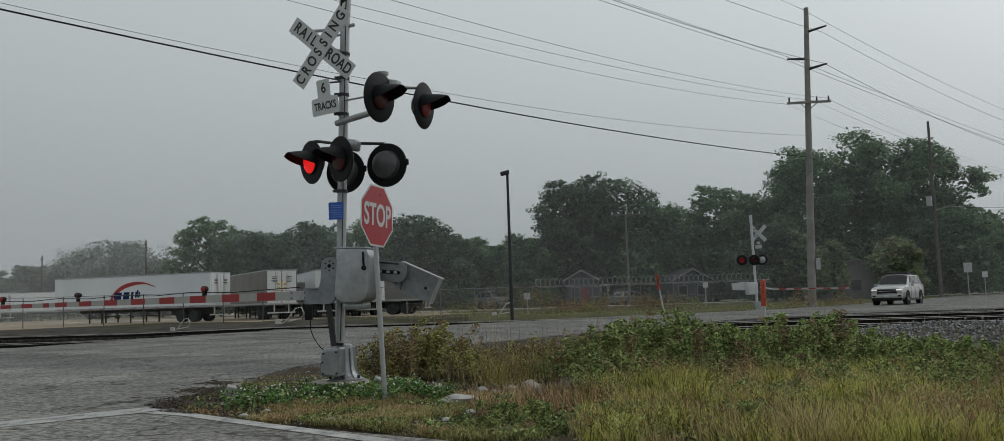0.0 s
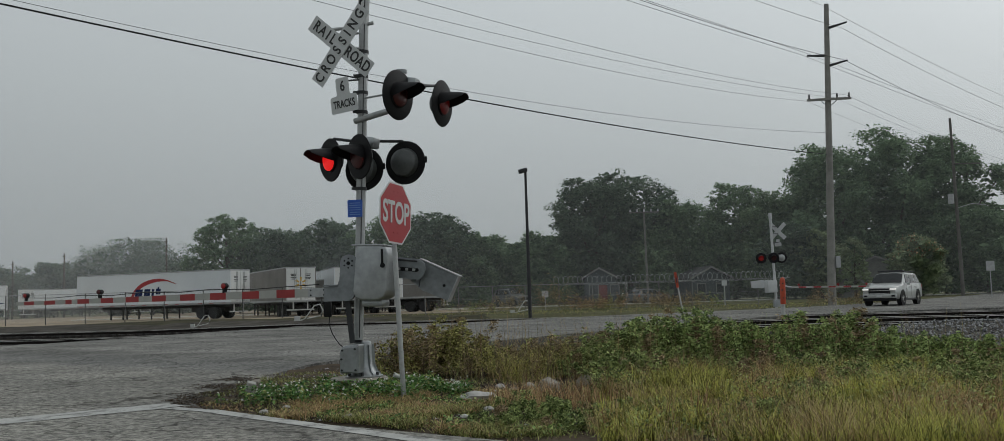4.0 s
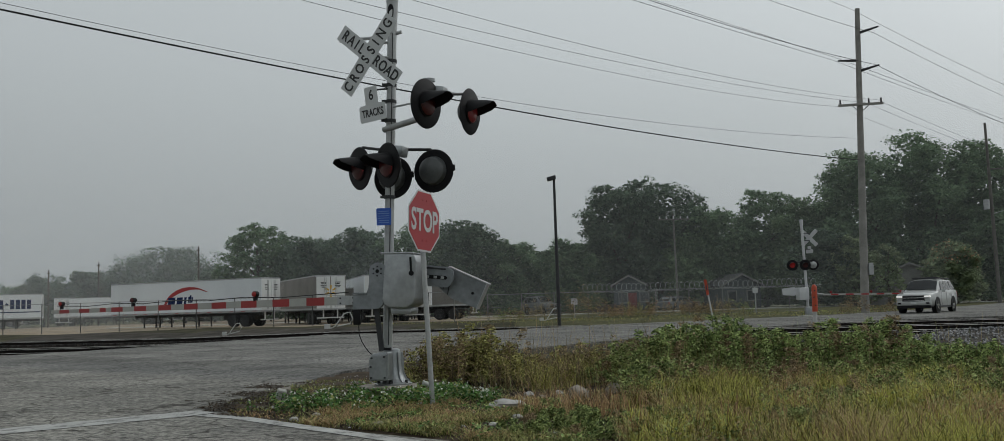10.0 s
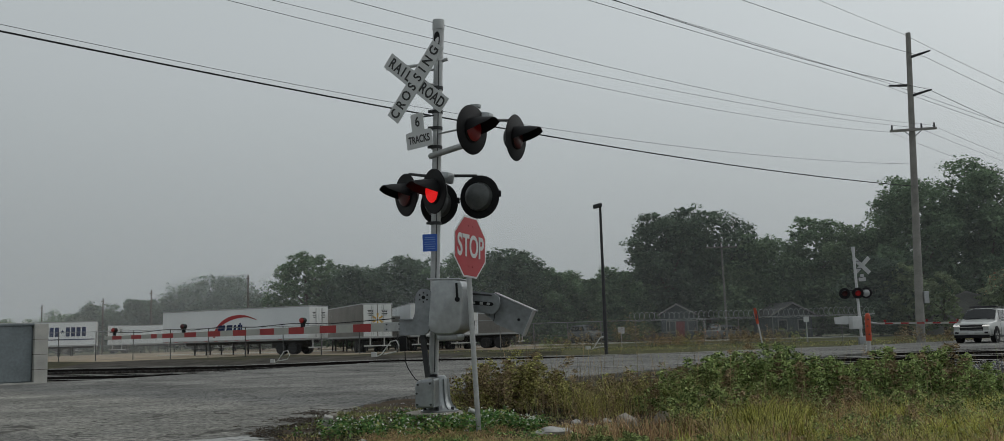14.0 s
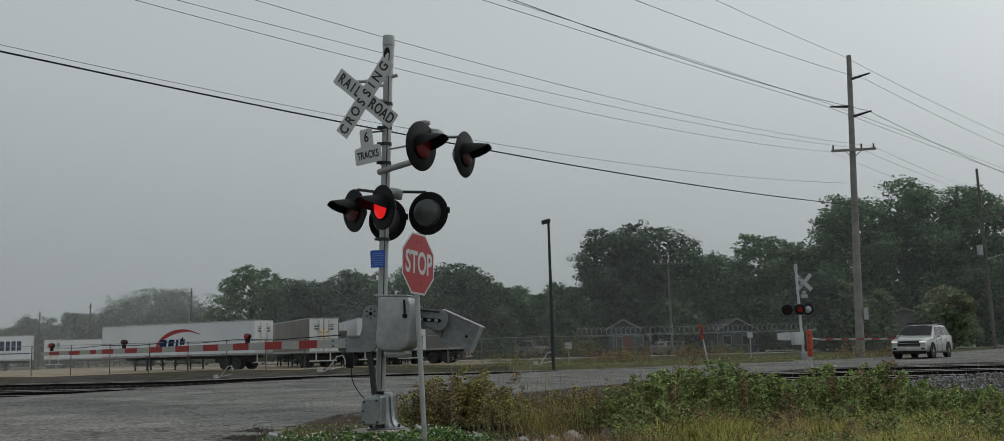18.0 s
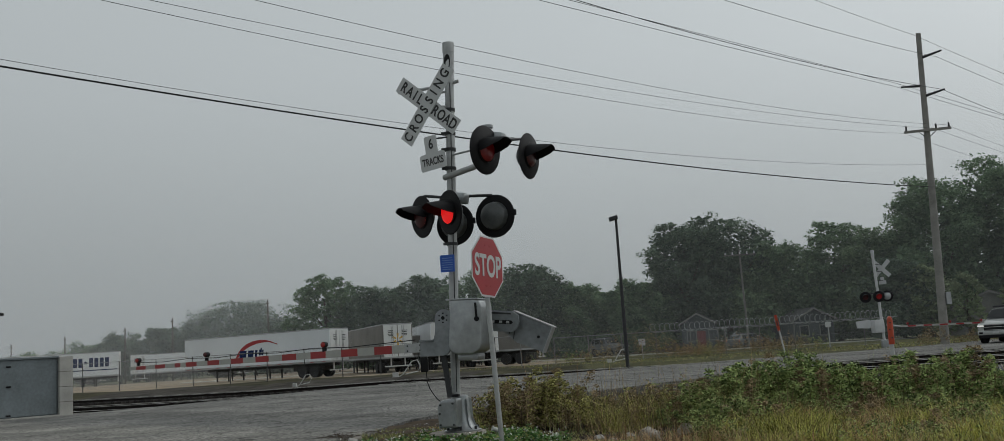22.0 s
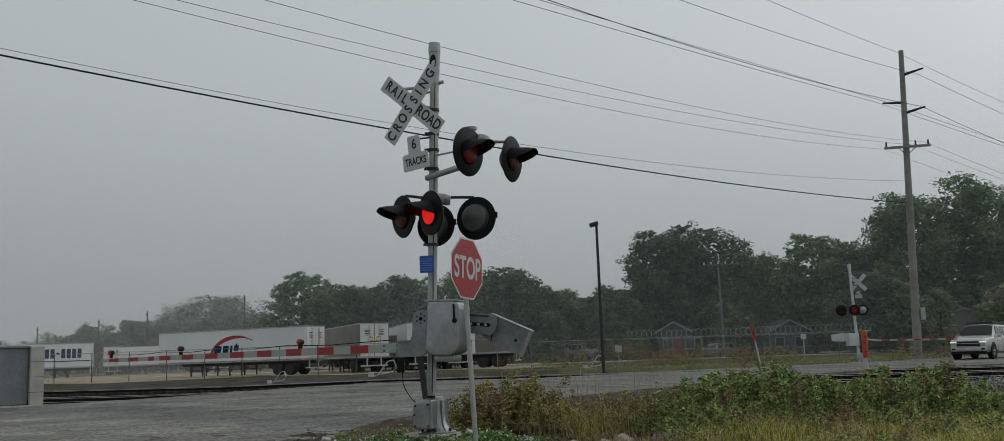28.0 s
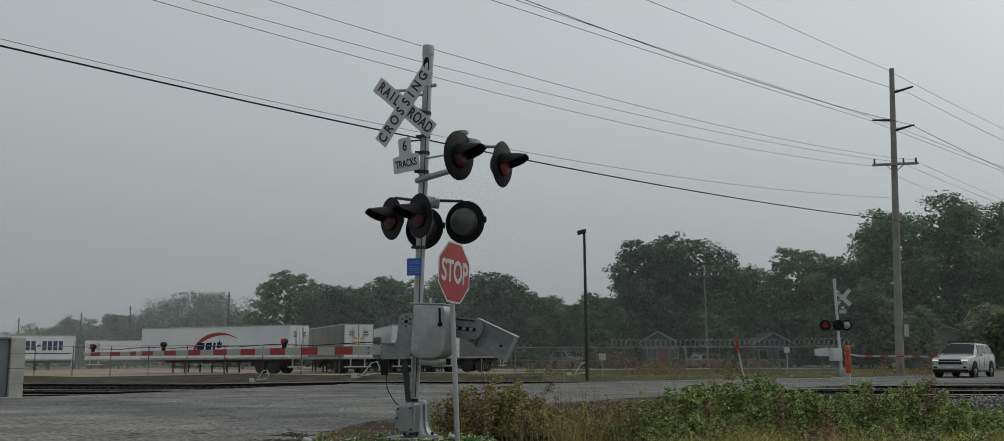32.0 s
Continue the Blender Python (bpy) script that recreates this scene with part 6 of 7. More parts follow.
# ---- trees, weeds and grass ----
rng = np.random.default_rng(7)


def leaf_quads(centres, size, wide=0.55, flat=0.0):
    """Leaf-shaped quads round the given points, turned at random; flat ones lie with their faces to the sky."""
    n = len(centres)
    a = rng.normal(size=(n, 3))
    a[:, 2] *= 0.7 * (1 - 0.7 * flat)
    a /= np.linalg.norm(a, axis=1)[:, None]
    b = rng.normal(size=(n, 3)) * (1 - 0.75 * flat)
    b += np.stack([-a[:, 1], a[:, 0], 0 * a[:, 0]], 1) * 2 * flat
    b -= (b * a).sum(1)[:, None] * a
    b /= np.linalg.norm(b, axis=1)[:, None]
    sz = (size * rng.uniform(0.6, 1.35, n))[:, None]
    p = np.asarray(centres)
    verts = np.stack([p - a * sz, p + b * sz * wide + a * sz * 0.1, p + a * sz, p - b * sz * wide + a * sz * 0.1], 1).reshape(-1, 3)
    return verts, np.arange(4 * n).reshape(-1, 4)


def unit_vectors(count):
    d = rng.normal(size=(count, 3))
    return d / np.linalg.norm(d, axis=1)[:, None]


def build_tree(x, y, h, w, mat, label, leaves=5200, size=0.42, low=0.22, airy=1.0, name="tree"):
    """A trunk with limbs; a crown of boughs, each of many flat sprays of leaves with dark gaps between them."""
    tree = thing(name, pose(x, y, 0), label, "tree", "trees beyond the tracks")
    bm = B()
    trunk_h = h * (0.45 if airy >= 1 else 0.6)
    rod(bm, (0, 0, -0.3), (0.1, 0, trunk_h), 0.028 * h, 0.016 * h, 10)
    boughs = []
    n = 26
    for k in range(n):
        a = k * 2.4 + rng.uniform(-0.4, 0.4)
        f = low + (1 - low) * ((k + 0.5) / n) ** 0.9
        spread = math.sqrt(max(0.05, 1 - (2 * (f - 0.52)) ** 2)) * w / 2 * rng.uniform(0.4, 0.95)
        rr = w * rng.uniform(0.13, 0.21) * airy
        c = (math.cos(a) * spread, math.sin(a) * spread * 0.8, h * f - rr * 0.6)
        boughs.append((*c, rr))
        if k % 3 == 0:
            z0 = trunk_h * rng.uniform(0.4, 0.95)
            rod(bm, (0.05, 0, z0), c, 0.012 * h, 0.003 * h, 6)
    part("trunk", bm, BARK, tree, "", True)
    boughs = np.array(boughs)
    # sprays sit on the upper and outer skin of the boughs
    per = 20
    d = unit_vectors(n * per)
    b = np.repeat(boughs, per, 0)
    out = b[:, :3] - np.array([0, 0, h * 0.5])
    out /= np.linalg.norm(out, axis=1)[:, None] + 0.01
    d += 0.55 * out + np.array([0, 0, 0.25])
    d /= np.linalg.norm(d, axis=1)[:, None]
    sprays = b[:, :3] + d * b[:, 3:] * rng.uniform(0.55, 1.12, (n * per, 1)) * np.array([1, 1, 0.8])
    radius = w * rng.uniform(0.04, 0.078, n * per) * (0.8 if airy < 1 else 1.0)
    pick = rng.choice(n * per, leaves, p=radius ** 2 / (radius ** 2).sum())
    p = sprays[pick] + unit_vectors(leaves) * (rng.uniform(0, 1, (leaves, 1)) ** 0.45) * radius[pick][:, None] * np.array([1.15, 1.15, 0.6])
    # the shaded inside of the boughs
    fill = int(leaves * (0.22 if airy >= 1 else 0.07))
    pick = rng.integers(0, n, fill)
    q = boughs[pick, :3] + unit_vectors(fill) * (rng.uniform(0, 1, (fill, 1)) ** 0.4) * boughs[pick, 3:] * 0.8
    q2 = unit_vectors(fill // 2) * (rng.uniform(0, 1, (fill // 2, 1)) ** 0.4) * np.array([w * 0.33, w * 0.28, h * 0.3]) + np.array([0, 0, h * 0.46])
    q = np.concatenate([q, q2])
    p, q = p[p[:, 2] > 0.2], q[q[:, 2] > 0.3]
    v, f = leaf_quads(p, size, 0.5, 0.45)
    v2, f2 = leaf_quads(q, size * 2.1, 0.6, 0.3)
    crown = cloud_mesh("crown", np.concatenate([v, v2]), np.concatenate([f, f2 + len(v)]), (mat,))
    crown.parent = tree
    if "reddish" in label:
        tips = p[(p[:, 2] > h * 0.62) & (rng.uniform(size=len(p)) < 0.12)]
        ob = cloud_mesh("reddish_tips", *leaf_quads(tips + rng.normal(0, 0.12, tips.shape), size), (GRASS_RUST,))
        ob.parent = tree
        tagged(ob, kind="stuff")
    return tree


def build_bush(x, y, w, d, h, mat, label, leaves=2600, size=0.055, stems=26, dry=0.15, ragged=0.16, name="bush", group="weeds by the verge"):
    """A stand of upright weeds: bent stems, bare below, with leaves in tiers above."""
    z0 = ground_z(*to_sn(x, y)) - 0.02
    bush = thing(name, pose(x, y, z0), label, "bush", group)
    px, py = rng.uniform(-0.58, 0.58, stems) * w, rng.uniform(-0.5, 0.5, stems) * d
    hh = h * rng.uniform(0.5, 1.15, stems) * (1 - 0.4 * np.abs(2 * px / (1.3 * w)) ** 2)
    lean = rng.normal(0, ragged, (stems, 2)) * hh[:, None]
    k = rng.integers(0, stems, leaves)
    tier = np.floor(rng.uniform(0.15, 1.0, leaves) ** 0.75 * 9) / 9 + 0.06
    f = np.clip(tier + rng.normal(0, 0.025, leaves), 0.04, 1.04)
    round_stem = rng.uniform(0, 2 * math.pi, leaves)
    reach = (0.03 + 0.13 * rng.uniform(0, 1, leaves)) * (1.25 - 0.8 * f) * (h / 0.7) ** 0.5
    off = np.stack([np.cos(round_stem) * reach, np.sin(round_stem) * reach, -0.25 * reach + rng.normal(0, 0.008, leaves)], 1)
    p = np.stack([px[k] + lean[k, 0] * f ** 1.5, py[k] + lean[k, 1] * f ** 1.5, hh[k] * f], 1) + off
    p[:, 2] = np.abs(p[:, 2]) + 0.01
    v, q = leaf_quads(p, size, 0.36, 0.3)
    brown = rng.uniform(size=stems) < dry
    idx = (brown[k] | (rng.uniform(size=leaves) < 0.3 * dry)).astype(int)
    base = np.stack([px, py, np.zeros(stems)], 1)
    top = np.stack([px + lean[:, 0], py + lean[:, 1], hh * 1.03], 1)
    mid = np.stack([px + lean[:, 0] * 0.35, py + lean[:, 1] * 0.35, hh * 0.5], 1)
    side = np.stack([rng.normal(size=stems), rng.normal(size=stems) * 0.3, np.zeros(stems)], 1)
    side *= 0.003 / np.linalg.norm(side, axis=1)[:, None]
    sv = np.stack([base - side, base + side, mid + side * 0.8, mid - side * 0.8, top + side * 0.4, top - side * 0.4], 1).reshape(-1, 3)
    row = np.arange(stems)[:, None] * 6 + len(v)
    sf = np.concatenate([row + [0, 1, 2, 3], row + [3, 2, 4, 5]], 0)
    crown = cloud_mesh("foliage", np.concatenate([v, sv]), np.concatenate([q, sf]), (mat, LEAF_DRY, BARK), np.concatenate([idx, np.full(2 * stems, 2)]))
    crown.parent = bush
    return bush


def blades(points, heights, width, lean=0.35):
    """Bent grass blades as two quads each."""
    n = len(points)
    a = rng.uniform(0, 2 * math.pi, n)
    d = np.stack([np.cos(a), np.sin(a), 0 * a], 1)
    s = np.stack([-np.sin(a), np.cos(a), 0 * a], 1) * width
    h = np.asarray(heights)[:, None]
    up = np.array([0, 0, 1.0])
    bend = rng.uniform(0.05, lean, n)[:, None] * h
    p = np.asarray(points)
    mid, tip = p + up * h * 0.6 + d * bend * 0.4, p + up * h + d * bend
    verts = np.stack([p - s, p + s, mid - s * 0.8, mid + s * 0.8, tip - s * 0.15, tip + s * 0.15], 1).reshape(-1, 3)
    base = np.arange(n)[:, None] * 6
    faces = np.concatenate([base + [0, 1, 3, 2], base + [2, 3, 5, 4]], 0)
    return verts, faces


def tufts(centres, per, radius, heights, width, lean):
    """Grass in tufts: blades that fan out from each centre."""
    p = np.repeat(np.asarray(centres), per, 0)
    p[:, :2] += rng.normal(0, radius, (len(p), 2))
    return blades(p, np.repeat(heights, per) * rng.uniform(0.45, 1.1, len(p)), width, lean)


def scatter(count, x0, x1, y0, y1, keep):
    x, y = rng.uniform(x0, x1, count), rng.uniform(y0, y1, count)
    ok = np.array([keep(a, b) for a, b in zip(x, y)])
    x, y = x[ok], y[ok]
    z = np.array([ground_z(*to_sn(a, b)) for a, b in zip(x, y)]) - 0.015
    return np.stack([x, y, z], 1)


def patchy(x, y, scale, seed):
    return np.array([noise.noise((a * scale, b * scale, seed)) for a, b in zip(x, y)])


def edge_gap(x, y):
    """How far a place lies outside the asphalt's edge, beside the verge."""
    s, n = to_sn(x, y)
    if n < 6.5:
        return -9
    return s - edge_s(EDGE_RIGHT[1:], n)


def build_grass():
    def verge(x, y):
        s, n = to_sn(x, y)
        return n > 6.45 and not on_road(s, n) and n < 17

    def tall(x, y):
        s, n = to_sn(x, y)
        return verge(x, y) and n < 13.2 and x > 1.25 + 0.3 * math.sin(y * 2.1) + max(0, y - 9.8) * 0.33

    for name, mat, count, h0, h1, wide, seed, cut, label in (
        ("green_tall_grass", GRASS_GREEN, 9000, 0.11, 0.30, 0.0038, 1.0, -0.12, "yellow-green grass tufts on the verge"),
        ("dry_tall_grass", GRASS_DRY, 2600, 0.14, 0.36, 0.003, 5.0, -0.05, "dry straw-coloured grass tufts on the verge"),
        ("rusty_tall_grass", GRASS_RUST, 2400, 0.12, 0.32, 0.003, 9.0, 0.05, "rust-brown grass tufts in patches on the verge")):
        p = scatter(count, 0.0, 14, 6.2, 15.0, tall)
        gap = patchy(p[:, 0], p[:, 1], 1.9, 2.0) > -0.16
        p = p[gap]
        q = patchy(p[:, 0], p[:, 1], 1.0, seed)
        p, q = p[q > cut], q[q > cut]
        heights = rng.uniform(h0, h1, len(p)) * (0.65 + 0.7 * np.clip(q + 0.4, 0, 1))
        ob = cloud_mesh(name, *tufts(p, 32, 0.04, heights, wide, 1.5), (mat,))
        tagged(ob, label, "grass", kind="stuff")
    # low leafy weeds among the grass
    p = scatter(90000, 0.2, 14, 6.3, 14.0, lambda x, y: tall(x, y) and noise.noise((x * 0.9, y * 0.9, 14.0)) + 0.4 * noise.noise((x * 3, y * 3, 1.0)) > (0.12 if x < 4 else -0.12))
    p[:, 2] += rng.uniform(0.03, 0.32, len(p)) * (0.6 + np.clip(patchy(p[:, 0], p[:, 1], 1.5, 3.0) + 0.3, 0, 1))
    ob = cloud_mesh("low_weeds", *leaf_quads(p, 0.017, 0.4, 0.5), (LEAF_WEED, LEAF_DRY), (rng.uniform(size=len(p)) < 0.12).astype(int))
    tagged(ob, "low leafy weeds among the grass", "weeds", kind="stuff")
    # low turf round the mast and the kerb
    p = scatter(38000, -4.5, 3.0, 8.2, 16.5, lambda x, y: verge(x, y) and noise.noise((x * 1.3, y * 1.3, 2.0)) > -0.2)
    ob = cloud_mesh("low_grass", *blades(p, rng.uniform(0.012, 0.055, len(p)), 0.0045, 2.6), (GRASS_LOW, GRASS_RUST), (np.tile(patchy(p[:, 0], p[:, 1], 1.1, 31.0) > 0.2, 2) & (rng.uniform(size=2 * len(p)) < 0.6)).astype(int))
    tagged(ob, "short sparse grass on bare dirt", "grass", kind="stuff")
    # matted turf, brown where it is trodden, between the clover and the road
    p = scatter(48000, -2.2, 0.75, 8.4, 12.0, lambda x, y: verge(x, y) and math.hypot(x - 0.05, y - 11.2) > 0.33 and noise.noise((x * 1.6, y * 1.1, 70.0)) + 0.4 * noise.noise((x * 6, y * 6, 71.0)) > -0.08)
    brown = np.tile(patchy(p[:, 0], p[:, 1] * 1.6, 1.3, 72.0) + 0.18 * (p[:, 1] - 10.0) > 0.02, 2)
    pick = np.where(brown, rng.choice(3, len(brown), p=(0.25, 0.45, 0.3)), rng.choice(3, len(brown), p=(0.8, 0.06, 0.14)))
    ob = cloud_mesh("matted_turf", *blades(p, rng.uniform(0.02, 0.085, len(p)), 0.0042, 3.0), (GRASS_LOW, GRASS_RUST, GRASS_DRY), pick)
    tagged(ob, "matted short turf, green and trodden brown in patches", "grass", kind="stuff")
    p = scatter(9000, -1.9, 1.6, 8.3, 11.4, lambda x, y: verge(x, y) and noise.noise((x * 2.4, y * 2.4, 75.0)) > 0.22)
    p[:, 2] += rng.uniform(0.015, 0.09, len(p))
    ob = cloud_mesh("rosette_weeds", *leaf_quads(p, 0.024, 0.4, 0.5), (LEAF_WEED, LEAF_GROUND), (rng.uniform(size=len(p)) < 0.4).astype(int))
    tagged(ob, "low broad-leaved weeds in the turf", "weeds", kind="stuff")
    p = scatter(7000, -4.5, 1.6, 9.0, 14.5, verge)
    p[:, 2] += 0.018
    ob = cloud_mesh("leaf_litter", *leaf_quads(p, 0.022), (BARK, LEAF_DRY), (rng.uniform(size=len(p)) < 0.14).astype(int))
    tagged(ob, "dry leaves and crumbs of soil on the verge", "leaf litter", kind="stuff")
    p = scatter(9000, 0.1, 1.9, 10.0, 12.6, lambda x, y: verge(x, y) and ((x - 0.85) / 0.7) ** 2 + ((y - 11.3) / 0.9) ** 2 < 0.7 + 0.7 * noise.noise((x * 3, y * 3, 8)))
    p[:, 1] -= 0.7
    ob = cloud_mesh("rusty_tuft", *tufts(p[:95], 12, 0.05, rng.uniform(0.10, 0.34, 95), 0.0034, 1.1), (GRASS_RUST, GRASS_DRY), (rng.uniform(size=2 * 95 * 12) < 0.3).astype(int))
    tagged(ob, "rust-brown dead grass tuft", "grass", kind="stuff")
    # clover with white flowers round the foundation
    p = scatter(42000, -3.8, 0.9, 10.8, 14.2, lambda x, y: verge(x, y) and (((x + 1.5) / 1.75) ** 2 + ((y - 12.4) / 1.3) ** 2 < 0.75 + 0.7 * noise.noise((x * 2, y * 2, 4))) and (x + 1.5) ** 2 + (y - 12.95) ** 2 > 0.17 and noise.noise((x * 4, y * 4, 6)) > -0.08)
    p[:, 2] += rng.uniform(0.01, 0.16, len(p)) * (0.5 + np.clip(patchy(p[:, 0], p[:, 1], 2.2, 3.0) + 0.5, 0, 1))
    ob = cloud_mesh("clover", *leaf_quads(p, 0.025, 0.6, 0.6), (LEAF_GROUND, GRASS_LOW), (rng.uniform(size=len(p)) < 0.25).astype(int))
    tagged(ob, "low green clover at the foot of the mast", "ground cover", kind="stuff")
    p = p[rng.uniform(size=len(p)) < 0.045]
    p[:, 2] += 0.05
    ob = cloud_mesh("white_flowers", *leaf_quads(np.repeat(p, 3, 0), 0.018), (FLOWER,))
    tagged(ob, "small white flowers in the clover", "flowers", kind="stuff")
    # pebbles along the broken road edge
    p = scatter(3600, -5.0, 3.0, 8.5, 19, lambda x, y: verge(x, y) and noise.noise((x * 1.1, y * 1.1, 20)) > -0.1)
    sz = rng.uniform(0.006, 0.02, (len(p), 1, 1))
    octa = np.array([(1, 0, 0), (0, 1, 0), (-1, 0, 0), (0, -1, 0), (0, 0, 0.7), (0, 0, -0.7)])
    tri = np.array([(0, 1, 4), (1, 2, 4), (2, 3, 4), (3, 0, 4)])
    v = octa[None] * sz + p[:, None] + np.array([0, 0, 0.012])
    ob = cloud_mesh("pebbles", v.reshape(-1, 3), (np.arange(len(p))[:, None, None] * 6 + tri[None]).reshape(-1, 3), (BALLAST,))
    tagged(ob, "pale pebbles along the broken road edge", "gravel", kind="stuff")
    # dead grass hanging through the stand of weeds next to the mast
    p = scatter(420, -1.5, 1.2, 13.6, 15.2, lambda x, y: noise.noise((x * 1.6, y * 1.6, 50)) > -0.15)
    ob = cloud_mesh("dead_grass", *blades(p, rng.uniform(0.2, 0.8, len(p)), 0.0028, 1.8), (GRASS_DRY, LEAF_DRY, BARK), rng.integers(0, 3, 2 * len(p)))
    tagged(ob, "hanging dead grass among the weeds", "grass", kind="stuff")
    p = scatter(700, 0.2, 2.2, 10.8, 13.6, lambda x, y: noise.noise((x * 1.9, y * 1.9, 52)) > 0.0)
    ob = cloud_mesh("dead_stems", *blades(p, rng.uniform(0.06, 0.34, len(p)), 0.003, 1.2), (GRASS_RUST, LEAF_DRY, BARK), rng.integers(0, 3, 2 * len(p)))
    tagged(ob, "sparse dead stems round the stones", "weeds", kind="stuff")
    p = scatter(210, 0.45, 2.7, 13.5, 15.4, lambda x, y: noise.noise((x * 1.4, y * 1.4, 61)) > -0.1)
    ob = cloud_mesh("straw_stand", *tufts(p, 20, 0.06, rng.uniform(0.18, 0.6, len(p)), 0.0028, 2.2), (GRASS_DRY, LEAF_OLIVE, GRASS_GREEN), rng.choice(3, 2 * 20 * len(p), p=(0.36, 0.30, 0.34)))
    tagged(ob, "straw and olive grass leaning among the weeds", "grass", kind="stuff")
    p = scatter(170, -0.9, 2.6, 13.4, 15.6, lambda x, y: noise.noise((x * 1.1, y * 1.1, 66)) > -0.1)
    ob = cloud_mesh("tall_stalks", *blades(p, rng.uniform(0.6, 1.3, len(p)), 0.0028, 0.5), (GRASS_DRY, LEAF_DRY, GRASS_RUST), rng.integers(0, 3, 2 * len(p)))
    tagged(ob, "tall thin dead stalks above the weeds", "weeds", kind="stuff")
    # soil spilt over the edge of the asphalt
    p = scatter(90000, -5.4, -0.8, 9.0, 16.0, lambda x, y: -1.3 < edge_gap(x, y) < 0.3 and noise.noise((x * 1.6, y * 1.6, 40)) + 0.5 * noise.noise((x * 7, y * 7, 41)) > -0.12 + 0.6 * max(0, -edge_gap(x, y) - 0.1))
    p[:, 2] = 0.012
    ob = cloud_mesh("spilt_soil", *leaf_quads(p, 0.014, 0.6, 0.8), (DIRT, BARK), (rng.uniform(size=len(p)) < 0.5).astype(int))
    tagged(ob, "dark soil spilt over the edge of the asphalt", "soil", kind="stuff")
    # thin dry stalks above the weeds
    p = scatter(1200, -1.4, 8, 11.8, 16.2, lambda x, y: 10.5 < to_sn(x, y)[1] < 17 and to_sn(x, y)[0] > -10.5)
    ob = cloud_mesh("dry_stalks", *blades(p, rng.uniform(0.2, 1.05, len(p)) * rng.uniform(0.5, 1.1, len(p)), 0.003, 0.6), (GRASS_DRY, LEAF_DRY, LEAF_WEED), rng.integers(0, 3, 2 * len(p)))
    tagged(ob, "thin dry weed stalks", "weeds", kind="stuff")
    p = scatter(9000, -22, 30, 46, 74, lambda x, y: not on_road(*to_sn(x, y)) and to_sn(x, y)[1] > 49)
    ob = cloud_mesh("far_grass", *blades(p, rng.uniform(0.02, 0.1, len(p)), 0.02, 1.5), (GRASS_LOW, GRASS_DRY), (rng.uniform(size=2 * len(p)) < 0.25).astype(int))
    tagged(ob, "patchy grass beyond the tracks", "grass", kind="stuff")


def build_stones():
    p = scatter(24000, 4, 24, 14, 30, lambda x, y: to_sn(x, y)[0] > -9 and 16.8 < to_sn(x, y)[1] < 30)
    octa = np.array([(1, 0, 0), (0, 1, 0), (-1, 0, 0), (0, -1, 0), (0, 0, 0.8), (0, 0, -0.8)])
    tri = np.array([(0, 1, 4), (1, 2, 4), (2, 3, 4), (3, 0, 4), (1, 0, 5), (2, 1, 5), (3, 2, 5), (0, 3, 5)])
    sz = rng.uniform(0.016, 0.038, (len(p), 1, 1))
    v = octa[None] * sz * rng.uniform(0.6, 1.3, (len(p), 6, 1)) + p[:, None]
    v[:, :, 2] += 0.03
    f = (np.arange(len(p))[:, None, None] * 6 + tri[None]).reshape(-1, 3)
    bed = scatter(1500, -34, -8.5, 36, 60, lambda x, y: not on_road(*to_sn(x, y)) and min(abs(track_line(x, y) - q) for q in (41.4, 46.6)) < 0.3 + 0.8 * noise.noise((x * 0.4, y * 0.4, 3)))
    big = rng.uniform(0.015, 0.045, (len(bed), 1, 1))
    v2 = octa[None] * big * rng.uniform(0.6, 1.3, (len(bed), 6, 1)) + bed[:, None] + np.array([0, 0, 0.02])
    f2 = (np.arange(len(bed))[:, None, None] * 6 + tri[None]).reshape(-1, 3)
    tagged(cloud_mesh("yard_ballast", v2.reshape(-1, 3), f2, (BALLAST,)), "pale crushed stone between the tracks", "gravel", kind="stuff")
    ob = cloud_mesh("ballast", v.reshape(-1, 3), f, (BALLAST,))
    tagged(ob, "grey crushed stone heaped beside the tracks", "gravel", kind="stuff")


def build_rock(x, y, sx, sy, sz, label, mat=STONE, name="stone"):
    bm = B()
    bmesh.ops.create_icosphere(bm, subdivisions=3, radius=1)
    for v in bm.verts:
        k = 1 + 0.35 * noise.noise(v.co * 1.3 + Vector((x * 3, y, 0))) + 0.12 * noise.noise(v.co * 4)
        v.co = Vector((v.co.x * sx * k, v.co.y * sy * k, v.co.z * sz * k))
    ob = part(name, bm, mat, None, "", True)
    ob.location = (x, y, ground_z(*to_sn(x, y)) + sz * 0.35)
    tagged(ob, label, "stone", "stones on the verge")


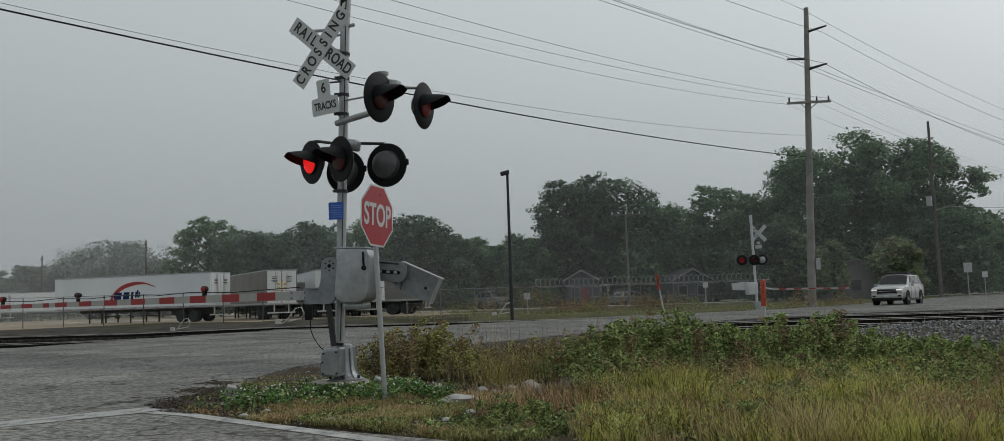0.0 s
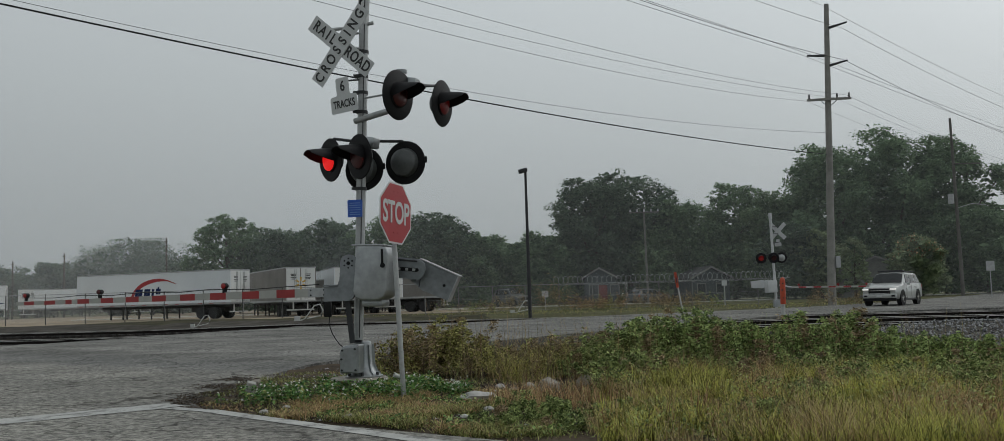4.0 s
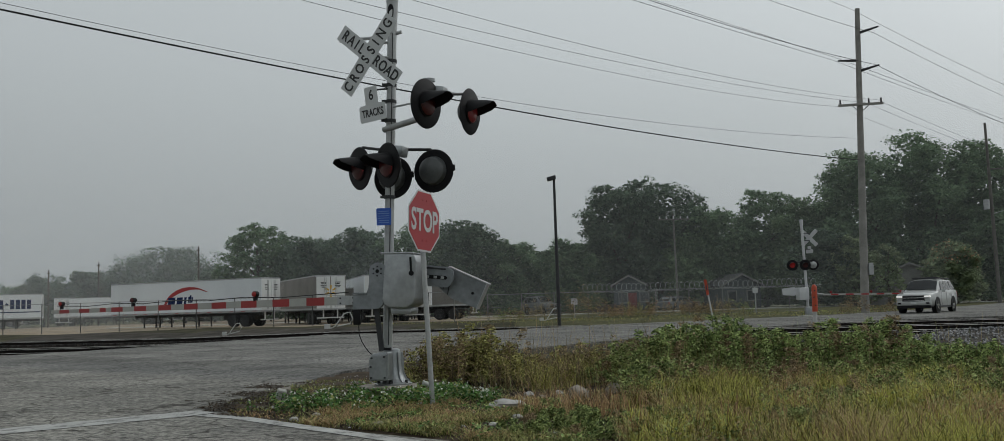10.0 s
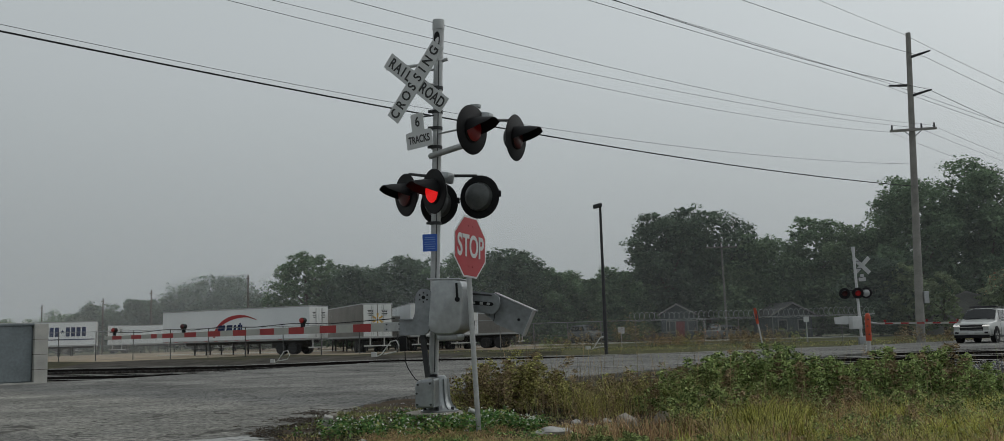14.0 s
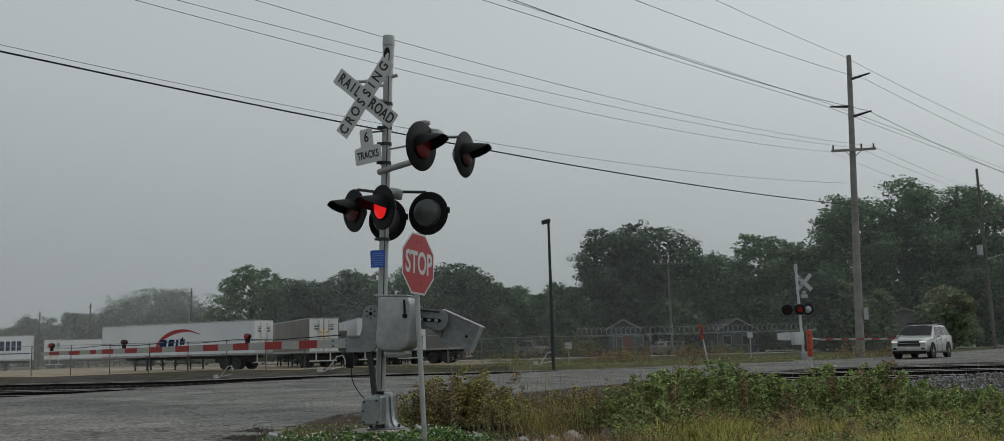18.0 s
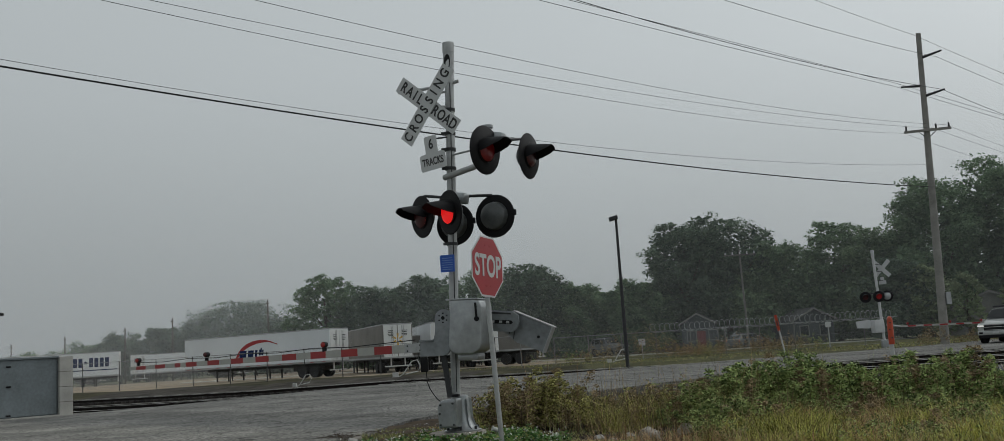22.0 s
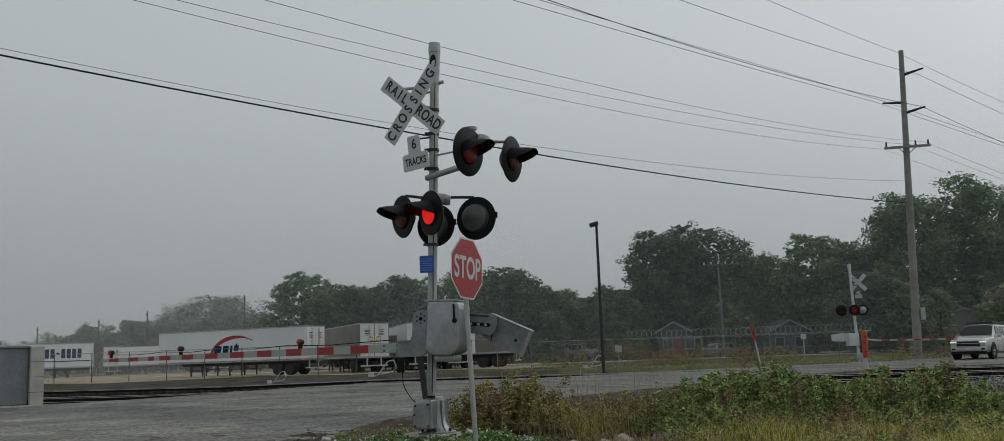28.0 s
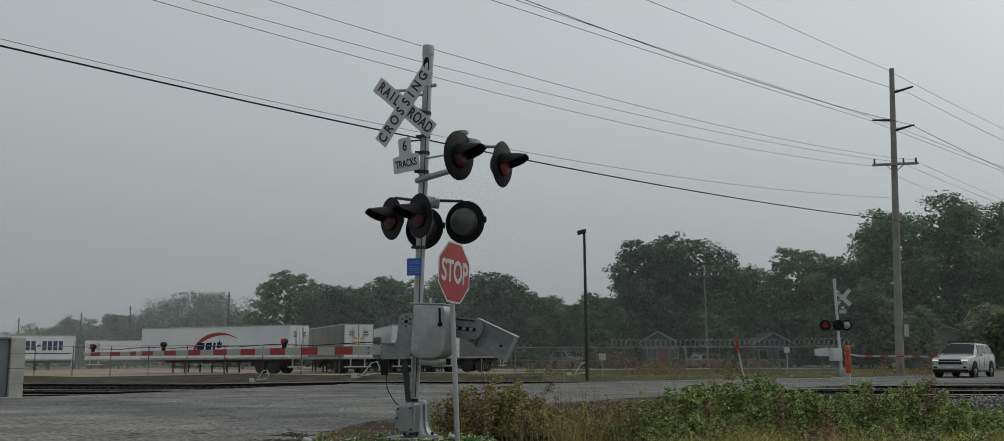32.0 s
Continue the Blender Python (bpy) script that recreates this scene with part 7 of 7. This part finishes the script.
build_grass()
build_stones()
for x, y, sx, sy, sz, label in ((0.05, 11.25, 0.3, 0.2, 0.09, "flat white stone in the grass"), (0.95, 12.2, 0.20, 0.14, 0.16, "rounded grey stone in dry grass"), (1.5, 12.9, 0.15, 0.12, 0.13, "rounded grey stone in dry grass"), (0.5, 12.1, 0.1, 0.07, 0.05, "small pale stone on the dirt"), (0.25, 11.8, 0.08, 0.06, 0.04, "small pale stone on the dirt"), (0.7, 11.6, 0.07, 0.06, 0.04, "small pale stone on the dirt"), (0.15, 10.2, 0.08, 0.05, 0.035, "small pale stone on the dirt"), (-0.1, 9.6, 0.07, 0.05, 0.03, "small pale stone on the dirt"), (-1.27, 9.82, 0.1, 0.07, 0.045, "small grey stone on the dirt"), (-2.18, 11.2, 0.07, 0.05, 0.03, "small pale stone on the dirt"), (-2.37, 10.86, 0.065, 0.05, 0.035, "small pale stone on the dirt"), (-2.9, 12.2, 0.07, 0.05, 0.025, "small pale stone on the dirt"), (0.35, 12.7, 0.1, 0.07, 0.05, "small pale stone on the dirt"), (0.75, 12.9, 0.09, 0.06, 0.05, "small pale stone on the dirt")):
    build_rock(x, y, sx * 0.72, sy * 0.72, sz * 0.75, label, FOUNDATION if "grey" in label else STONE)
for x, y, t in ((-3.05, 13.05, 25), (-2.98, 13.3, -10)):
    bm = B()
    box(bm, 0, 0, 0.06, 0.125, 0.09, 0.19, pose(0, 0, 0, 22, t * 0.6, t), 0.018)
    ob = part("broken_block", bm, CONCRETE if t > 0 else FOUNDATION)
    ob.location = (x, y, 0)
    tagged(ob, "broken pale concrete block at the road edge", "rubble", "rubble at the road edge")
litter = thing("broken_conduit", pose(-1.0, 12.8, 0.17, 0, 20, 30) @ Matrix.Diagonal((0.6, 0.6, 0.6, 1)), "short broken white plastic pipe with a dark end", "pipe")
bm = B()
rod(bm, (-0.12, 0, 0), (0.1, 0, 0), 0.05, seg=12)
part("pipe", bm, WHITE_PAINT, litter, "", True)
bm = B()
rod(bm, (0.1, 0, 0), (0.16, 0, 0), 0.046, seg=12)
part("pipe_end", bm, BLACK, litter)

# weeds: a dense belt before the tracks, thinner and browner towards the mast
# each stand: place, width, depth, height, share of brown stems, fullness
BELT = [(-1.1, 14.7, 0.7, 0.9, 0.72, 0.5, 0.5), (-0.75, 14.9, 0.9, 1.0, 0.76, 0.4, 0.5), (-0.3, 14.8, 0.9, 0.9, 0.8, 0.22, 0.75), (0.15, 15.0, 0.8, 0.9, 0.52, 0.35, 0.4), (0.65, 15.1, 0.9, 0.8, 0.46, 0.5, 0.3), (1.25, 15.0, 1.0, 0.8, 0.6, 0.6, 0.25), (1.72, 14.2, 0.7, 0.6, 0.5, 0.08, 1.5), (0.95, 14.1, 1.0, 0.6, 0.3, 0.5, 0.35), (1.9, 15.1, 0.9, 0.9, 0.62, 0.45, 0.35), (2.5, 14.9, 1.0, 1.0, 0.74, 0.12, 0.9)]
BELT += [(2.9 + 0.55 * k, 15.1 - 0.10 * k + 0.3 * math.sin(k * 2.3), 1.1, 1.2, 0.86 + 0.1 * math.sin(k * 1.7) - 0.012 * k, 0.06 + 0.05 * (k % 3) + (0.1 if k in (4, 5) else 0), 1.0) for k in range(7)]
BELT += [(6.9, 14.3, 1.1, 1.2, 0.6, 0.15, 0.9), (7.5, 14.0, 1.1, 1.2, 0.5, 0.15, 0.9), (8.2, 13.6, 1.2, 1.2, 0.45, 0.1, 0.9), (9.0, 13.2, 1.2, 1.2, 0.45, 0.1, 0.9), (9.9, 12.8, 1.3, 1.2, 0.5, 0.1, 0.9), (10.8, 12.2, 1.3, 1.2, 0.5, 0.1, 0.9)]
BELT += [(2.2, 12.9, 1.0, 0.8, 0.42, 0.2, 0.8), (4.4, 12.9, 1.4, 0.9, 0.36, 0.25, 0.8), (6.2, 11.8, 1.5, 0.9, 0.36, 0.2, 0.8), (7.6, 12.2, 1.6, 0.9, 0.42, 0.2, 0.8), (9.0, 10.6, 1.8, 1.0, 0.38, 0.2, 0.8), (3.4, 10.2, 1.1, 0.6, 0.26, 0.1, 0.8), (0.75, 9.35, 0.9, 0.6, 0.2, 0.08, 1.6), (0.3, 9.15, 0.6, 0.4, 0.12, 0.15, 1.4), (1.1, 8.7, 0.8, 0.4, 0.16, 0.1, 1.4), (1.5, 9.2, 0.8, 0.6, 0.2, 0.08, 1.5), (2.4, 8.9, 1.0, 0.7, 0.22, 0.12, 0.8), (1.6, 11.0, 0.5, 0.4, 0.36, 0.1, 0.9), (0.55, 10.6, 0.5, 0.4, 0.2, 0.1, 0.9), (5.2, 9.3, 1.2, 0.7, 0.24, 0.1, 0.8), (7.4, 9.6, 1.3, 0.8, 0.3, 0.2, 0.8), (5.2, 9.9, 1.4, 0.6, 0.27, 0.1, 1.2), (6.2, 10.7, 1.6, 0.8, 0.36, 0.1, 1.1), (4.9, 11.1, 1.5, 0.7, 0.3, 0.15, 1.0), (7.2, 11.3, 1.5, 0.9, 0.42, 0.1, 1.0)]
for x, y, w, d, h, dry, full in BELT:
    near = y < 11.5
    leaf = LEAF_OLIVE if x < 1.5 and not near and dry > 0.2 else LEAF_BELT if x > 2.2 and not near and h > 0.45 else LEAF_WEED
    build_bush(x, y, w, d, h * (1.0 if near else 1.08), leaf, "leafy roadside weeds with some brown stems" if dry < 0.28 else "straggly roadside weeds browned by age", int((12500 if not near else 16000) * w * d * (0.35 + h) * full), 0.031 if not near else 0.018, int(34 * w * d) + 6, dry, 0.26 if full < 0.85 else 0.18)
for x, y, w, h, mat in ((4.2, 70.8, 2.2, 2.4, LEAF_DRY), (15.6, 70.6, 2.6, 1.4, LEAF_DRY), (17.5, 70.7, 2.2, 1.2, LEAF_WEED), (11.0, 71.0, 2.6, 0.9, LEAF_DRY), (12.6, 70.2, 3.0, 1.5, GRASS_RUST), (14.4, 70.6, 2.0, 1.0, GRASS_DRY), (6.1, 69.8, 1.6, 2.7, GRASS_DRY), (7.4, 70.0, 1.6, 1.5, GRASS_DRY), (9.2, 70.4, 1.8, 1.1, GRASS_DRY), (-1.5, 73.5, 3.0, 1.2, LEAF_WEED), (21.4, 57.0, 1.6, 1.2, LEAF_DRY), (24.0, 57.6, 1.8, 0.9, LEAF_DRY), (8.3, 69.4, 2.2, 1.0, GRASS_RUST), (13.6, 69.6, 2.4, 1.3, LEAF_DRY), (16.6, 69.9, 2.4, 1.0, GRASS_DRY), (2.2, 71.2, 2.0, 1.3, GRASS_DRY), (0.4, 71.6, 2.4, 1.0, LEAF_WEED), (10.1, 69.9, 1.8, 1.2, LEAF_OLIVE)):
    build_bush(x, y, w, 1.2, h, mat, "straggly shrub beyond the tracks", 1000, 0.05, 30, 0.3, 0.2, "shrub", "shrubs beyond the tracks")

OAK, PALE, PINE = "dark broad-crowned oak in the haze", "pale green leafy tree in the haze", "airy tall tree with an open crown"
for x, y, h, w, mat, label, leaves, airy in (
    (-30, 118, 12.6, 9.5, LEAF_MID, PINE, 5600, 0.92), (-23, 116, 10.6, 10, LEAF_DARK, OAK, 5000, 1.1), (-16.5, 115, 11.4, 11, LEAF_DARK, OAK, 5600, 1.1), (-9.5, 114, 11.2, 11, LEAF_MID, OAK, 5600, 1.1), (-4.0, 113, 11.9, 10, LEAF_DARK, OAK, 5600, 1.1), (1.2, 114, 9.2, 8, LEAF_MID, OAK, 4400, 1.0), (5.0, 116, 8.2, 7, LEAF_PALE, PALE, 3000, 0.9),
    (8.5, 112, 8.4, 9, LEAF_MID, OAK, 5200, 1.1), (14.6, 113, 15.0, 10, LEAF_DARK, OAK, 6400, 1.15), (19.5, 115, 15.8, 13, LEAF_DARK, OAK, 7000, 1.15), (25.5, 112, 12.0, 11, LEAF_MID, OAK, 5600, 1.1), (22.5, 111, 8.4, 7, LEAF_PALE, PALE, 3600, 1.1), (31.5, 112, 13.8, 10, LEAF_MID, PINE, 5600, 0.97), (29.5, 110, 9.0, 9, LEAF_MID, OAK, 4200, 1.0), (35.5, 108, 12.0, 10, LEAF_PALE, OAK, 5200, 1.1),
    (40, 104, 16.8, 13, LEAF_MID, OAK, 7000, 1.15), (47.5, 105, 18.6, 14, LEAF_MID, OAK, 7600, 1.1), (54, 104, 17.6, 12.5, LEAF_MID, OAK, 7600, 1.1), (62, 103, 8.5, 11, LEAF_MID, OAK, 6600, 1.1), (51, 100, 8.5, 9, LEAF_MID, OAK, 4200, 1.1), (54, 97, 9.0, 9, LEAF_MID, OAK, 4600, 1.1), (35.6, 95, 7.0, 5, LEAF_YOUNG, PALE, 2200, 0.9), (68, 104, 6.6, 11, LEAF_DARK, OAK, 5000, 1.1), (33.5, 97, 8.0, 8, LEAF_DARK, OAK, 3600, 1.0),
    (44.0, 91, 5.8, 5.2, LEAF_YOUNG, "rounded green tree with reddish tips by the road", 3600, 1.2), (37.4, 91, 5.9, 3.6, LEAF_YOUNG, PALE, 1200, 0.7),
    (-65, 150, 8.8, 9, LEAF_DARK, OAK, 3600, 1.1), (-53.5, 154, 12.6, 18, LEAF_DARK, OAK, 6000, 1.15), (-45, 150, 8.8, 12, LEAF_DARK, OAK, 4200, 1.1), (-38.5, 128, 7.0, 8, LEAF_DARK, OAK, 3600, 1.1), (-74, 154, 8.4, 10, LEAF_DARK, OAK, 3000, 1.1), (-83, 162, 7.2, 12, LEAF_MID, OAK, 3000, 1.1), (-95, 165, 6.4, 12, LEAF_MID, OAK, 2600, 1.1), (-106, 170, 6, 12, LEAF_MID, OAK, 2400, 1.1)):
    build_tree(x, y, h * (0.95 if x < 8 else 1.0), w * 1.02, mat, label, int(leaves * (3.0 if y < 120 else 5.0)), (0.12 if y < 95 else 0.165) if y < 120 else 0.15, 0.12, airy)


# ---- haze put on flat see-through sheets, thicker towards the ground ----
def build_haze_sheet(y, alpha, height, x0=-320, x1=320):
    m = bpy.data.materials.new("haze_sheet")
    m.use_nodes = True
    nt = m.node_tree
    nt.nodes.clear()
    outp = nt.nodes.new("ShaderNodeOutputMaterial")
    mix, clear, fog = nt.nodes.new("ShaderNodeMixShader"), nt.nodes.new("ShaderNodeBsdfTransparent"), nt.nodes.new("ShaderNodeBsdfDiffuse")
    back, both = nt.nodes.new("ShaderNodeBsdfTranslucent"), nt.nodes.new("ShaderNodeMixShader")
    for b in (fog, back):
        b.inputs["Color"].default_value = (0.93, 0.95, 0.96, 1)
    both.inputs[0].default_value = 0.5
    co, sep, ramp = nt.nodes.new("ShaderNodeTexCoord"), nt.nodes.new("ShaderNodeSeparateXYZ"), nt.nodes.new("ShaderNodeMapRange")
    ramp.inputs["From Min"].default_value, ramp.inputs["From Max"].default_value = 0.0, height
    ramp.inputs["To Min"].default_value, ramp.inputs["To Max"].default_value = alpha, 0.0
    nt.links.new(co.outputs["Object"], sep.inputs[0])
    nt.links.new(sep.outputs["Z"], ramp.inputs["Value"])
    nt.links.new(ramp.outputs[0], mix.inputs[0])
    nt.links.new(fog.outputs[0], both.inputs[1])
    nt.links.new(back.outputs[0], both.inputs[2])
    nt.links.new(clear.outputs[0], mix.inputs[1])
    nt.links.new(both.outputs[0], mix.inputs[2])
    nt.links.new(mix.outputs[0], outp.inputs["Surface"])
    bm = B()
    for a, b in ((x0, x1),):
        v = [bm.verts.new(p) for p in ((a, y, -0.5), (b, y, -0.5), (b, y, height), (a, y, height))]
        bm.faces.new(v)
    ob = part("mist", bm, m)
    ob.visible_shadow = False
    tagged(ob, "flat see-through sheet that lays haze over the far trees", "mist", kind="structure")


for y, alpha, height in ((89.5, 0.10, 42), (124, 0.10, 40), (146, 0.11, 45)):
    build_haze_sheet(y, alpha, height)


# ---- what moves ----
def motions():
    back = [(0.0, 5.8), (0.1, 5.43), (0.2, 5.06), (0.3, 4.69), (0.4, 4.32), (0.5, 3.95), (0.6, 3.57), (0.7, 3.2), (0.8, 2.83), (0.9, 2.48), (1.0, 2.14), (1.1, 1.83), (1.2, 1.54), (1.3, 1.28), (1.4, 1.05), (1.5, 0.85), (1.7, 0.53), (1.9, 0.3), (2.1, 0.15), (2.4, 0.04), (2.8, 0.0), (32.0, 0.0)]
    turn = pose(0, 0, 0, 0, 0, TURN)
    walk(suv, [(t, Matrix.Translation(SUV_STOP + E_N * d) @ turn) for t, d in back])
    # the crossing lamps flash in turn: each lens disc turns its lit side out and back
    b_on = [(0.72, 1.08), (1.7, 2.06), (2.68, 3.05), (3.66, 4.04), (4.65, 5.05), (5.65, 6.05), (6.65, 7.05), (7.65, 8.05), (8.65, 9.05), (9.65, 10.05), (10.62, 11.05), (11.5, 11.85), (12.25, 12.62)]
    b_on += [(k + 0.3, k + 0.75) for k in range(13, 28)] + [(28.7, 29.2), (29.75, 30.12), (30.8, 31.08), (31.7, 33.0)]
    rest = [(0.15, 0.55), (1.5, 1.95), (5.85, 6.2), (9.8, 10.2), (12.85, 13.2), (18.65, 19.05), (20.05, 20.45), (21.62, 21.88), (22.98, 23.45), (28.85, 29.2), (30.45, 30.85), (31.95, 33.0)]

    def lit(t, turn, low):
        b = t < 0.1 or any(u <= t < v for u, v in b_on)
        if low and any(u <= t < v for u, v in rest):
            return False
        return b if turn == "b" else not b

    for unit, turn, low in LAMPS:
        lens = bpy.data.objects[unit["lens"]]
        now = lit(0.0, turn, low)
        angle = 0.0 if now else 180.0
        rows = [(0.0, LENS_SEAT @ pose(0, 0, 0, 0, 0, angle))]
        for k in range(1, 321):
            t = k / 10
            then = lit(t, turn, low)
            if then != now:
                rows.append((t - 0.1, LENS_SEAT @ pose(0, 0, 0, 0, 0, angle))) if rows[-1][0] < t - 0.11 else None
                rows.append((t - 0.0667, LENS_SEAT @ pose(0, 0, 0, 0, 0, angle + 60)))
                rows.append((t - 0.0333, LENS_SEAT @ pose(0, 0, 0, 0, 0, angle + 120)))
                angle += 180
                rows.append((t, LENS_SEAT @ pose(0, 0, 0, 0, 0, angle)))
                now = then
        if rows[-1][0] < 31.95:
            rows.append((32.0, LENS_SEAT @ pose(0, 0, 0, 0, 0, angle)))
        walk(lens, rows)
    for wheel in suv_wheels:
        place = Matrix.Translation(wheel.matrix_basis.translation)
        walk(wheel, [(t, place @ pose(0, 0, 0, math.degrees(d / 0.405))) for t, d in back])


motions()
